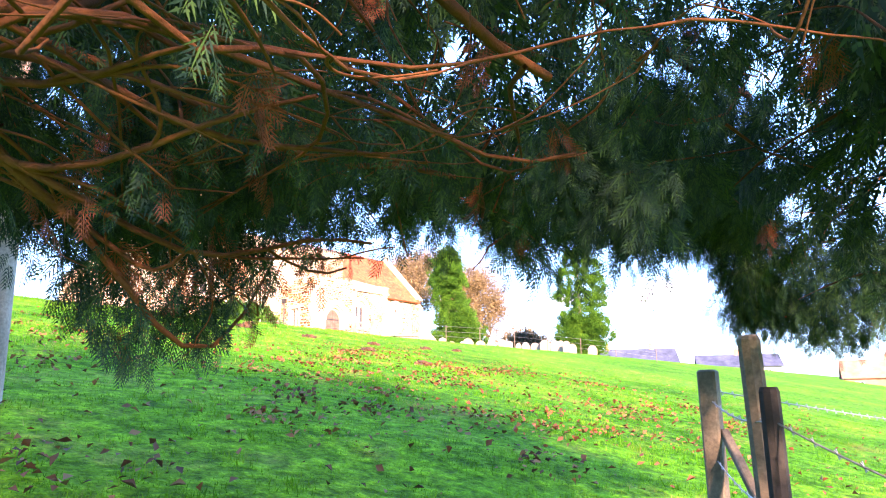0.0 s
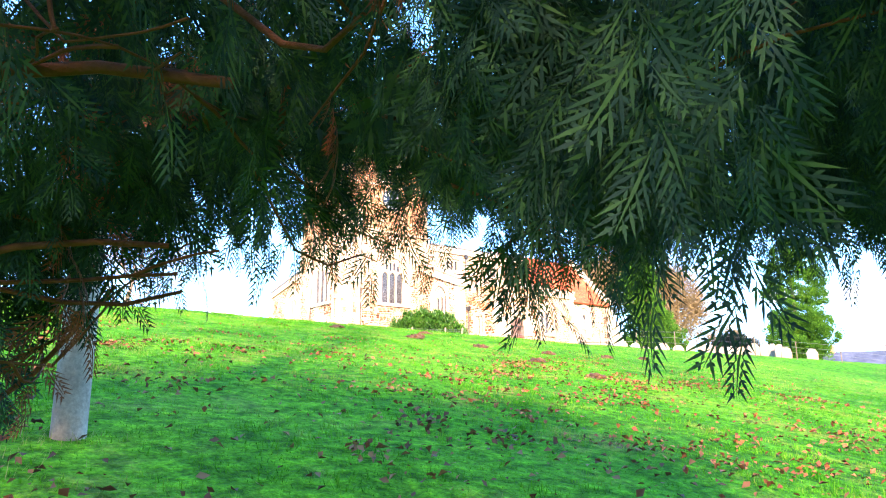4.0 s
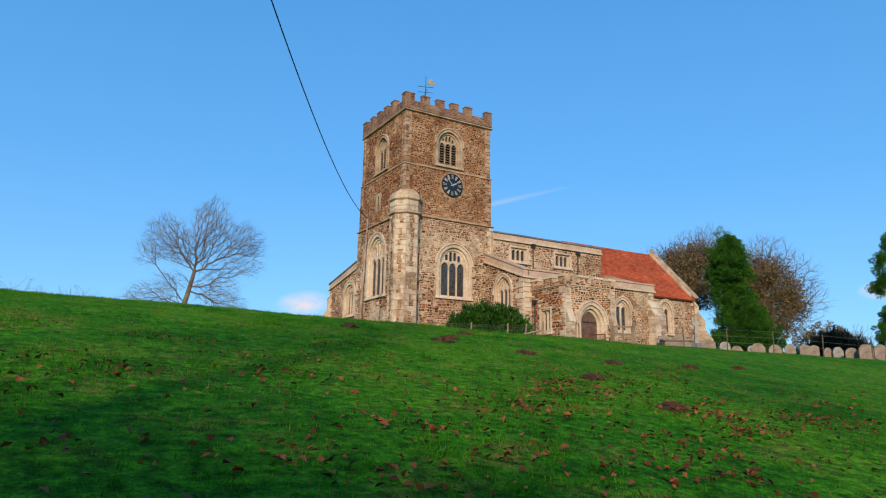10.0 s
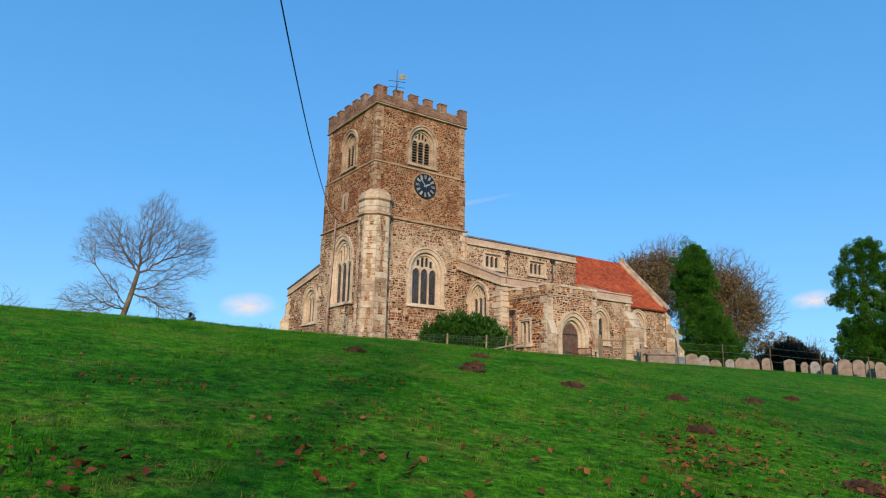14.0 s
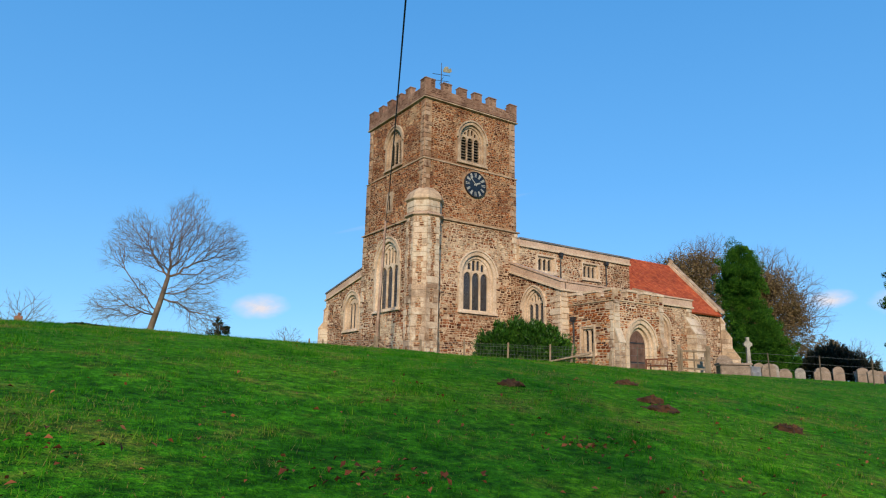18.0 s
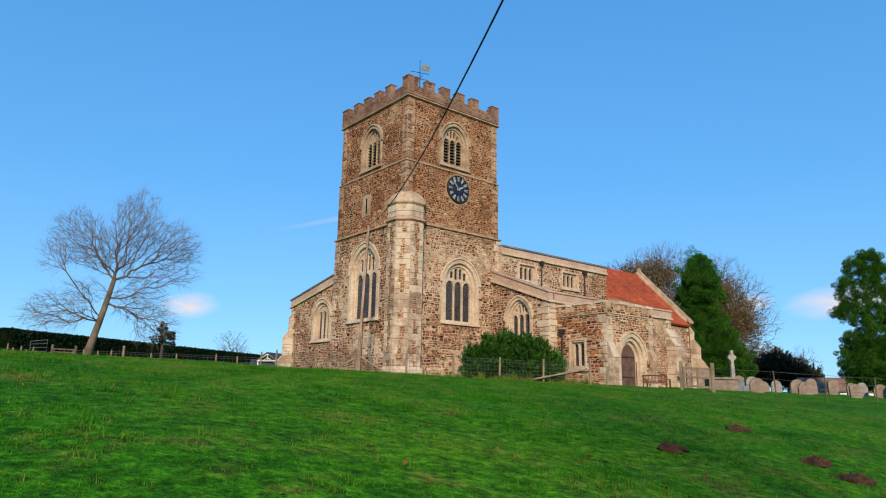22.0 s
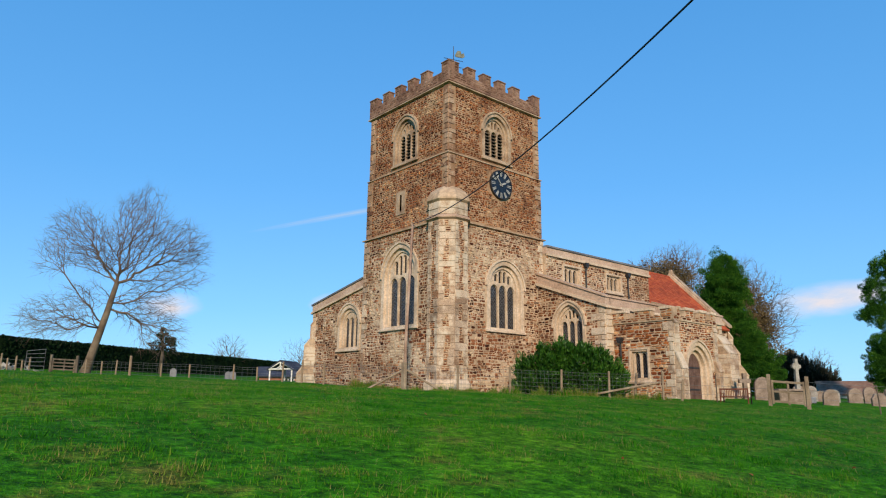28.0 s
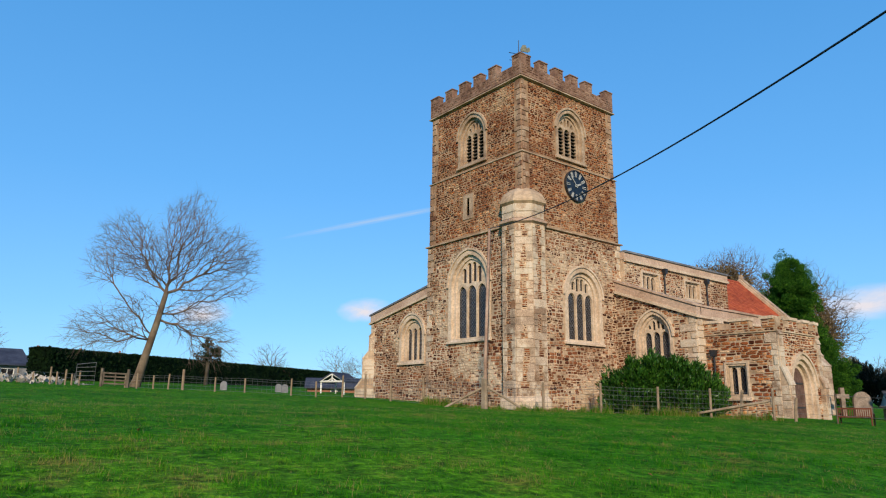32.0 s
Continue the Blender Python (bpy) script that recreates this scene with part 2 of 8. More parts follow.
def leaf_mat(name, stops, trans=0.25, rough=0.55, spec=0.3, scale=0.5, patch=0.9):
    """Leaves: colours wander from leaf to leaf, some light passes through."""
    m, n, l, b = material(name, rough, 0, spec)
    g = n.new("ShaderNodeNewGeometry")
    big = noise_node(n, l, scale, 4)
    add = n.new("ShaderNodeMath")
    add.operation = "MULTIPLY_ADD"
    l.new(big.outputs[0], add.inputs[0])
    add.inputs[1].default_value = patch
    sub = n.new("ShaderNodeMath")
    sub.operation = "MULTIPLY_ADD"
    l.new(g.outputs["Random Per Island"], sub.inputs[0])
    sub.inputs[1].default_value, sub.inputs[2].default_value = 0.6, 0.2 - patch * 0.5
    l.new(sub.outputs[0], add.inputs[2])
    r = ramp_node(n, stops)
    l.new(add.outputs[0], r.inputs[0])
    l.new(r.outputs[0], b.inputs["Base Color"])
    t = n.new("ShaderNodeBsdfTranslucent")
    l.new(r.outputs[0], t.inputs[0])
    mx = n.new("ShaderNodeMixShader")
    mx.inputs[0].default_value = trans
    l.new(b.outputs[0], mx.inputs[1])
    l.new(t.outputs[0], mx.inputs[2])
    l.new(mx.outputs[0], n["Material Output"].inputs[0])
    return m


M_CYPRESS = leaf_mat("cypress_sprays", [(0.1, (0.006, 0.021, 0.020)), (0.5, (0.013, 0.040, 0.026)), (0.9, (0.038, 0.092, 0.024))], 0.16, 0.65, 0.1)
M_DEADSPRAY = leaf_mat("dead_cypress_sprays", [(0.1, (0.09, 0.02, 0.008)), (0.9, (0.18, 0.05, 0.016))], 0.25)
M_EVERGREEN = leaf_mat("evergreen_leaves", [(0.1, (0.006, 0.028, 0.004)), (0.5, (0.021, 0.084, 0.008)), (0.9, (0.085, 0.20, 0.014))], 0.1, 0.7, 0.1, 0.8)
M_LAUREL = leaf_mat("laurel_leaves", [(0.1, (0.006, 0.028, 0.003)), (0.5, (0.018, 0.07, 0.006)), (0.9, (0.07, 0.165, 0.016))], 0.1, 0.42, 0.3)
M_YEW = leaf_mat("yew_leaves", [(0.1, (0.006, 0.010, 0.007)), (0.6, (0.014, 0.02, 0.010)), (0.95, (0.05, 0.042, 0.016))], 0.1)
M_AUTUMN = leaf_mat("autumn_leaves", [(0.1, (0.085, 0.058, 0.024)), (0.5, (0.165, 0.115, 0.048)), (0.9, (0.28, 0.19, 0.085))], 0.3)
M_HEDGE = leaf_mat("hedge_leaves", [(0.1, (0.004, 0.010, 0.006)), (0.5, (0.007, 0.019, 0.007)), (0.9, (0.016, 0.035, 0.010))], 0.05, 0.9, 0.05)
M_GRASS = leaf_mat("grass_blades", [(0.05, (0.010, 0.088, 0.004)), (0.35, (0.026, 0.165, 0.005)), (0.6, (0.056, 0.23, 0.007)), (0.8, (0.125, 0.235, 0.018)), (0.98, (0.23, 0.21, 0.05))], 0.35, 0.7, 0.04, 1.1, 2.3)
M_LEAFLITTER = leaf_mat("fallen_leaves", [(0.1, (0.06, 0.02, 0.012)), (0.45, (0.165, 0.048, 0.02)), (0.9, (0.32, 0.12, 0.045))], 0.1, 0.7, 0.1)
M_DRYGRASS = leaf_mat("dry_grass", [(0.1, (0.16, 0.17, 0.03)), (0.9, (0.40, 0.31, 0.11))], 0.4, 0.7, 0.05)


def turf_mat():
    m, n, l, b = material("turf", 0.95, 0, 0.05)
    a, c, e, d = noise_node(n, l, 0.16, 5), noise_node(n, l, 1.1, 6, 0.7), noise_node(n, l, 6.5, 4, 0.7), noise_node(n, l, 30, 5, 0.75)
    r = ramp_node(n, [(0.3, (0.02, 0.115, 0.004)), (0.5, (0.036, 0.17, 0.005)), (0.72, (0.085, 0.215, 0.008))])
    l.new(a.outputs[0], r.inputs[0])
    x = r.outputs[0]
    thatch = ramp_node(n, [(0.53, (0, 0, 0)), (0.7, (0.8, 0.8, 0.8))])
    l.new(c.outputs[0], thatch.inputs[0])
    x = mixed(n, l, x, (0.13, 0.115, 0.025), thatch.outputs[0])
    for src, stops in ((c, [(0.33, (0.6, 0.68, 0.6)), (0.52, (1.0, 1.0, 0.95))]),
                       (e, [(0.36, (0.32, 0.38, 0.32)), (0.52, (0.95, 0.97, 0.95)), (0.66, (1.9, 1.65, 1.5))]),
                       (d, [(0.32, (0.5, 0.54, 0.5)), (0.68, (1.4, 1.35, 1.3))])):
        q = ramp_node(n, stops)
        l.new(src.outputs[0], q.inputs[0])
        x = mixed(n, l, x, q.outputs[0], 1.0, "MULTIPLY")
    l.new(x, b.inputs["Base Color"])
    bumped(n, l, b, e.outputs[0], 0.8, 0.08)
    return m


def tile_mat():
    m, n, l, b = material("red_clay_tiles", 0.85, 0, 0.2)
    g = n.new("ShaderNodeNewGeometry")
    r = ramp_node(n, [(0.0, (0.30, 0.055, 0.022)), (0.5, (0.40, 0.078, 0.028)), (1.0, (0.48, 0.112, 0.04))])
    l.new(g.outputs["Random Per Island"], r.inputs[0])
    a = noise_node(n, l, 0.5, 5)
    r2 = ramp_node(n, [(0.3, (0.7, 0.68, 0.7)), (0.7, (1.15, 1.15, 1.15))])
    l.new(a.outputs[0], r2.inputs[0])
    l.new(mixed(n, l, r.outputs[0], r2.outputs[0], 1.0, "MULTIPLY"), b.inputs["Base Color"])
    return m


def glass_mat():
    """Old leaded glass: dark, with a lattice of lead over it."""
    m, n, l, b = material("leaded_glass", 0.12, 0, 0.5)
    c = noise_node(n, l, 3.0, 3)
    r = ramp_node(n, [(0.3, (0.010, 0.010, 0.011)), (0.7, (0.034, 0.032, 0.034))])
    l.new(c.outputs[0], r.inputs[0])
    l.new(r.outputs[0], b.inputs["Base Color"])
    bumped(n, l, b, c.outputs[0], 0.3, 0.02)
    return m


M_TURF, M_TILE, M_GLASS = turf_mat(), tile_mat(), glass_mat()


# ---- mesh helpers ----
class Solid:
    """Gathers corners and faces for one mesh."""

    def __init__(self):
        self.v, self.f = [], []

    def add(self, verts, faces):
        k = len(self.v)
        self.v.extend([tuple(p) for p in verts])
        self.f.extend([tuple(i + k for i in q) for q in faces])
        return self

    def box(self, lo, hi, m=None):
        (x0, y0, z0), (x1, y1, z1) = lo, hi
        p = [Vector((x, y, z)) for z in (z0, z1) for y in (y0, y1) for x in (x0, x1)]
        if m is not None:
            p = [m @ q for q in p]
        return self.add(p, [(0, 2, 3, 1), (4, 5, 7, 6), (0, 1, 5, 4), (2, 6, 7, 3), (0, 4, 6, 2), (1, 3, 7, 5)])

    def bevel_box(self, lo, hi, c=0.02, m=None):
        """A box whose upright and top edges are cut back by c."""
        (x0, y0, z0), (x1, y1, z1) = lo, hi
        ring = [(x0 + c, y0), (x1 - c, y0), (x1, y0 + c), (x1, y1 - c), (x1 - c, y1), (x0 + c, y1), (x0, y1 - c), (x0, y0 + c)]
        cx, cy = (x0 + x1) / 2, (y0 + y1) / 2
        kx, ky = 1 - 2 * c / max(x1 - x0, 1e-6), 1 - 2 * c / max(y1 - y0, 1e-6)
        p = [Vector((x, y, z0)) for x, y in ring] + [Vector((x, y, z1 - c)) for x, y in ring]
        p += [Vector((cx + (x - cx) * kx, cy + (y - cy) * ky, z1)) for x, y in ring]
        if m is not None:
            p = [m @ q for q in p]
        f = [tuple(range(7, -1, -1)), tuple(range(16, 24))]
        for k in (0, 8):
            f += [(k + i, k + (i + 1) % 8, k + 8 + (i + 1) % 8, k + 8 + i) for i in range(8)]
        return self.add(p, f)

    def tube(self, pts, radii, sides=6, cap=True):
        """A tapered tube along points."""
        pts = [Vector(p) for p in pts]
        k0, n = len(self.v), len(pts)
        ref = Vector((0.31, 0.17, 0.93)).normalized()
        for i, p in enumerate(pts):
            d = (pts[min(i + 1, n - 1)] - pts[max(i - 1, 0)]).normalized()
            a = d.cross(ref)
            if a.length < 1e-3:
                a = d.cross(Vector((1, 0, 0)))
            a.normalize()
            b = d.cross(a)
            r = radii[i] if hasattr(radii, "__len__") else radii
            for s in range(sides):
                w = 2 * math.pi * s / sides
                self.v.append(tuple(p + a * (r * math.cos(w)) + b * (r * math.sin(w))))
        for i in range(n - 1):
            for s in range(sides):
                q = k0 + i * sides
                self.f.append((q + s, q + (s + 1) % sides, q + sides + (s + 1) % sides, q + sides + s))
        if cap:
            self.f.append(tuple(k0 + s for s in range(sides - 1, -1, -1)))
            self.f.append(tuple(k0 + (n - 1) * sides + s for s in range(sides)))
        return self

    def mesh(self, name, mat, smooth=False):
        me = bpy.data.meshes.new(name)
        me.from_pydata(self.v, [], self.f)
        me.materials.append(mat)
        if smooth:
            me.polygons.foreach_set("use_smooth", [True] * len(me.polygons))
        me.update()
        return me


def part(name, solid, mat, parent=None, label="", smooth=False):
    """One mesh object; under its parent where there is one."""
    ob = new(name, solid.mesh(name, mat, smooth) if isinstance(solid, Solid) else solid)
    if parent is not None:
        ob.parent = parent
    if label:
        ob["label"] = label
    return ob


def thing(name, label, category, at=(0, 0, 0), group="", kind=""):
    ob = new(name)
    ob.empty_display_size = 0.2
    ob.matrix_basis = Matrix.Translation(at)
    return tagged(ob, label, category, group, kind)


# ---- the lie of the land ----
GROUND_Y = (-120, -60, -50, -43.5, -41.4, -38, -33.9, -31.1, -28, -25.9, -22.6, -20.2, -16, -12, -7, 0, 7, 13, 30, 45, 80)
GROUND_Z = (-14, -8.6, -6.9, -5.6, -5.15, -4.4, -3.55, -3.05, -2.45, -2.0, -1.4, -1.05, -0.65, -0.38, -0.12, 0.05, 0.38, 0.6, 1.2, 2.0, 2.6)


def land(x, y):
    """Height of the meadow."""
    z = (np.interp(y - 1.2, GROUND_Y, GROUND_Z) + np.interp(y, GROUND_Y, GROUND_Z) + np.interp(y + 1.2, GROUND_Y, GROUND_Z)) / 3
    z = z - 0.012 * (np.clip(x, -60, 2) + 20)
    return z + 0.03 * np.sin(x * 0.9 + 1.3 * np.sin(y * 0.5)) * np.cos(y * 0.8) + 0.015 * np.sin(x * 2.3 + y * 1.7)


def spread(lo, hi, step, far):
    c = list(np.arange(lo, hi + step / 2, step))
    d, s = hi, step
    while d < far:
        s *= 1.35
        d += s
        c.append(d)
    d, s = lo, step
    while d > -far:
        s *= 1.35
        d -= s
        c.insert(0, d)
    return np.array(c)


gx, gy = spread(-48, 46, 0.5, 4000), spread(-62, 40, 0.5, 4000)
XX, YY = np.meshgrid(gx, gy)
ZZ = land(XX, YY)
me = bpy.data.meshes.new("ground")
nx_, ny_ = len(gx), len(gy)
idx = np.arange(nx_ * ny_).reshape(ny_, nx_)
quads = np.stack([idx[:-1, :-1], idx[:-1, 1:], idx[1:, 1:], idx[1:, :-1]], -1).reshape(-1, 4)
me.from_pydata(np.stack([XX.ravel(), YY.ravel(), ZZ.ravel()], -1).tolist(), [], quads.tolist())
me.materials.append(M_TURF)
me.polygons.foreach_set("use_smooth", [True] * len(me.polygons))
ground = tagged(new("ground", me), "green sloping meadow turf with mottled darker patches", "ground", kind="structure")


# ---- the church ----
from mathutils.geometry import tessellate_polygon

T = 7.08                                   # side of the tower
church = thing("church", "old ironstone and limestone parish church with battlemented tower", "church")


class Face:
    """A wall's outer plane: a runs along it, z up, d outwards."""

    def __init__(self, o, u, n):
        self.o, self.u, self.n = Vector(o), Vector(u), Vector(n)

    def p(self, a, z, d=0.0):
        return self.o + self.u * a + self.n * d + Vector((0, 0, z))


def arch(cx, w, zb, zs, za, n=7):
    """Outline of an opening with a pointed or round head, from the lower left, clockwise seen from outside."""
    h, half = za - zs, w / 2
    left = []
    if h >= half * 0.98:
        r = (half * half + h * h) / w
        top = math.atan2(h, r - half)
        left = [(cx + (r - half) - r * math.cos(top * i / n), zs + r * math.sin(top * i / n)) for i in range(n + 1)]
    else:
        left = [(cx - half * math.cos(math.pi / 2 * i / n), zs + h * math.sin(math.pi / 2 * i / n)) for i in range(n + 1)]
    return [(cx - half, zb)] + left + [(2 * cx - a, z) for a, z in reversed(left[:-1])] + [(cx + half, zb)]


def rect(a0, a1, z0, z1):
    return [(a0, z0), (a0, z1), (a1, z1), (a1, z0)]


def slab(s, face, outer, holes, d0, d1):
    """A solid between the depths d0 (out) and d1 (in) with holes right through it."""
    loops = [outer] + list(holes)
    flat = [q for lp in loops for q in lp]
    tris = tessellate_polygon([[Vector((a, z, 0)) for a, z in lp] for lp in loops])
    k = len(flat)
    v = [face.p(a, z, d0) for a, z in flat] + [face.p(a, z, d1) for a, z in flat]
    f = []
    for t in tris:
        (a0, b0), (a1, b1), (a2, b2) = flat[t[0]], flat[t[1]], flat[t[2]]
        turn = (a1 - a0) * (b2 - b0) - (a2 - a0) * (b1 - b0)
        t = tuple(t) if turn > 0 else (t[0], t[2], t[1])
        f += [t, (t[0] + k, t[2] + k, t[1] + k)]
    i0 = 0
    for lp in loops:
        n = len(lp)
        f += [(i0 + i, i0 + (i + 1) % n, k + i0 + (i + 1) % n, k + i0 + i) for i in range(n)]
        i0 += n
    s.add(v, f)
    return s


def inside(poly, a, z):
    c, j = False, len(poly) - 1
    for i, (x, y) in enumerate(poly):
        x2, y2 = poly[j]
        if (y > z) != (y2 > z) and a < (x2 - x) * (z - y) / (y2 - y) + x:
            c = not c
        j = i
    return c


rng = random.Random(7)


def stone_outline():
    """A rough stone in a unit square: eight uneven corners, and the cut-back front."""
    c = [rng.uniform(0.06, 0.34) for _ in range(8)]
    o = [(c[0], 0), (1 - c[1], 0), (1, c[2]), (1, 1 - c[3]), (1 - c[4], 1), (c[5], 1), (0, 1 - c[6]), (0, c[7])]
    o = [(a + rng.uniform(-0.05, 0.05), z + rng.uniform(-0.06, 0.06)) for a, z in o]
    k = rng.uniform(0.6, 0.82)
    i = [(0.5 + (a - 0.5) * k + rng.uniform(-0.04, 0.04), 0.5 + (z - 0.5) * k, rng.uniform(0.7, 1.2)) for a, z in o]
    return o, i


SHAPES = [stone_outline() for _ in range(28)]
ROUGH_F = [(8, 9, 10, 11, 12, 13, 14, 15)] + [(k, (k + 1) % 8, 8 + (k + 1) % 8, 8 + k) for k in range(8)]


def stone_verts(face, a0, a1, z0, z1, proud, gap=None, jit=0.016):
    """One stone: rough with uneven corners, or dressed where the jitter is small."""
    if jit > 0.01:
        gap = rng.uniform(0.009, 0.024) if gap is None else gap
        o, i = SHAPES[rng.randrange(28)]
        w, h = a1 - a0 - 2 * gap, z1 - z0 - 2 * gap
        a0, z0 = a0 + gap, z0 + gap + rng.uniform(-0.012, 0.012)
        return [face.p(a0 + w * a, z0 + h * z, -0.01) for a, z in o] + [face.p(a0 + w * a, z0 + h * z, proud * d) for a, z, d in i], ROUGH_F
    q = [(a0 + gap, z0 + gap), (a1 - gap, z0 + gap), (a1 - gap, z1 - gap), (a0 + gap, z1 - gap)]
    q = [(a + rng.uniform(-jit, jit), z + rng.uniform(-jit, jit)) for a, z in q]
    ca, cz = (a0 + a1) / 2, (z0 + z1) / 2
    c = min(a1 - a0, z1 - z0) * 0.06
    ins = [(a + (c if a < ca else -c), z + (c if z < cz else -c)) for a, z in q]
    d = [proud * rng.uniform(0.8, 1.15) for _ in range(4)]
    v = [face.p(a, z, -0.01) for a, z in q] + [face.p(a, z, dd) for (a, z), dd in zip(ins, d)]
    f = [(4, 5, 6, 7), (0, 1, 5, 4), (1, 2, 6, 5), (2, 3, 7, 6), (3, 0, 4, 7)]
    return v, f


PIECES = []                                # stones that stand alone: wall, face, box, kind


def courses(z0, z1, lo, hi):
    z = z0
    while z < z1 - 0.02:
        h = rng.uniform(lo, hi)
        if z + h > z1 - lo * 0.6:
            h = z1 - z
        yield z, min(z + h, z1)
        z += h


def rubble(s, face, a0, a1, z0, z1, keep_out=(), top=None, size=(0.07, 0.19, 0.09, 0.38), proud=0.03, skip=0.0, left=None, right=None, alone=None):
    """Coursed rubble over a wall: stones of uneven length and height, clear of the openings."""
    for zb, zt in courses(z0, z1, size[0], size[1]):
        zm = (zb + zt) / 2
        a = a0 if left is None else left(zm)
        end = a1 if right is None else right(zm)
        while a < end - 0.05:
            w = rng.uniform(size[2], size[3])
            if a + w > end - size[2] * 0.6:
                w = end - a
            m = a + w / 2
            dz = 0.028 * math.sin(1.9 * m + 5 * zb) + 0.02 * math.sin(4.3 * m - 3 * zb) if z0 + 0.3 < zm < z1 - 0.3 else 0.0
            if (top is None or zt < top(m) + 0.02) and rng.random() >= skip:
                if not any(inside(k, m, zm) or inside(k, a + 0.05, zm) or inside(k, a + w - 0.05, zm) for k in keep_out):
                    split = zt - zb > 0.13 and rng.random() < 0.3
                    if alone is not None and alone[1] < m < alone[2] and alone[3] < zm < alone[4]:
                        PIECES.append((alone[0], face, (a, a + w, zb + dz, zt + dz), proud * rng.uniform(0.5, 1.2), 'stone'))
                    elif split:
                        zz = zb + (zt - zb) * rng.uniform(0.4, 0.6)
                        s.add(*stone_verts(face, a, a + w, zb + dz, zz + dz, proud * rng.uniform(0.5, 1.2)))
                        s.add(*stone_verts(face, a, a + w, zz + dz, zt + dz, proud * rng.uniform(0.5, 1.2)))
                    else:
                        s.add(*stone_verts(face, a, a + w, zb + dz, zt + dz, proud * rng.uniform(0.4, 1.3)))
            a += w
    return s


def quoins(s, face, a, z0, z1, side, lo=0.28, hi=0.62, proud=0.045):
    """Dressed corner stones, long and short in turn; side +1 runs to higher a."""
    k = 0
    for zb, zt in courses(z0, z1, 0.2, 0.42):
        w = hi if k % 2 else lo
        w *= rng.uniform(0.7, 1.3)
        a0, a1 = (a, a + w) if side > 0 else (a - w, a)
        s.add(*stone_verts(face, a0, a1, zb, zt, proud, 0.006, 0.004))
        k += 1


def ring_stones(s, face, cx, w, zs, za, width, d, n=9):
    """A hood mould: one bent strip round an arched head."""
    o, i = arch(cx, w + 2 * width, zs, zs, za + width, n), arch(cx, w, zs, zs, za, n)
    slab(s, face, o[1:-1] + list(reversed(i[1:-1])), [], d, -0.02)


def light_heads(cx, w, lights, zb, zs, bar):
    """The lights between mullions, each with a small pointed head."""
    lw = (w - bar * (lights + 1)) / lights
    out = []
    for k in range(lights):
        c = cx - w / 2 + bar + lw / 2 + k * (lw + bar)
        out.append((c, lw, arch(c, lw, zb + bar * 0.6, zs, zs + lw * 0.62, 4)))
    return out


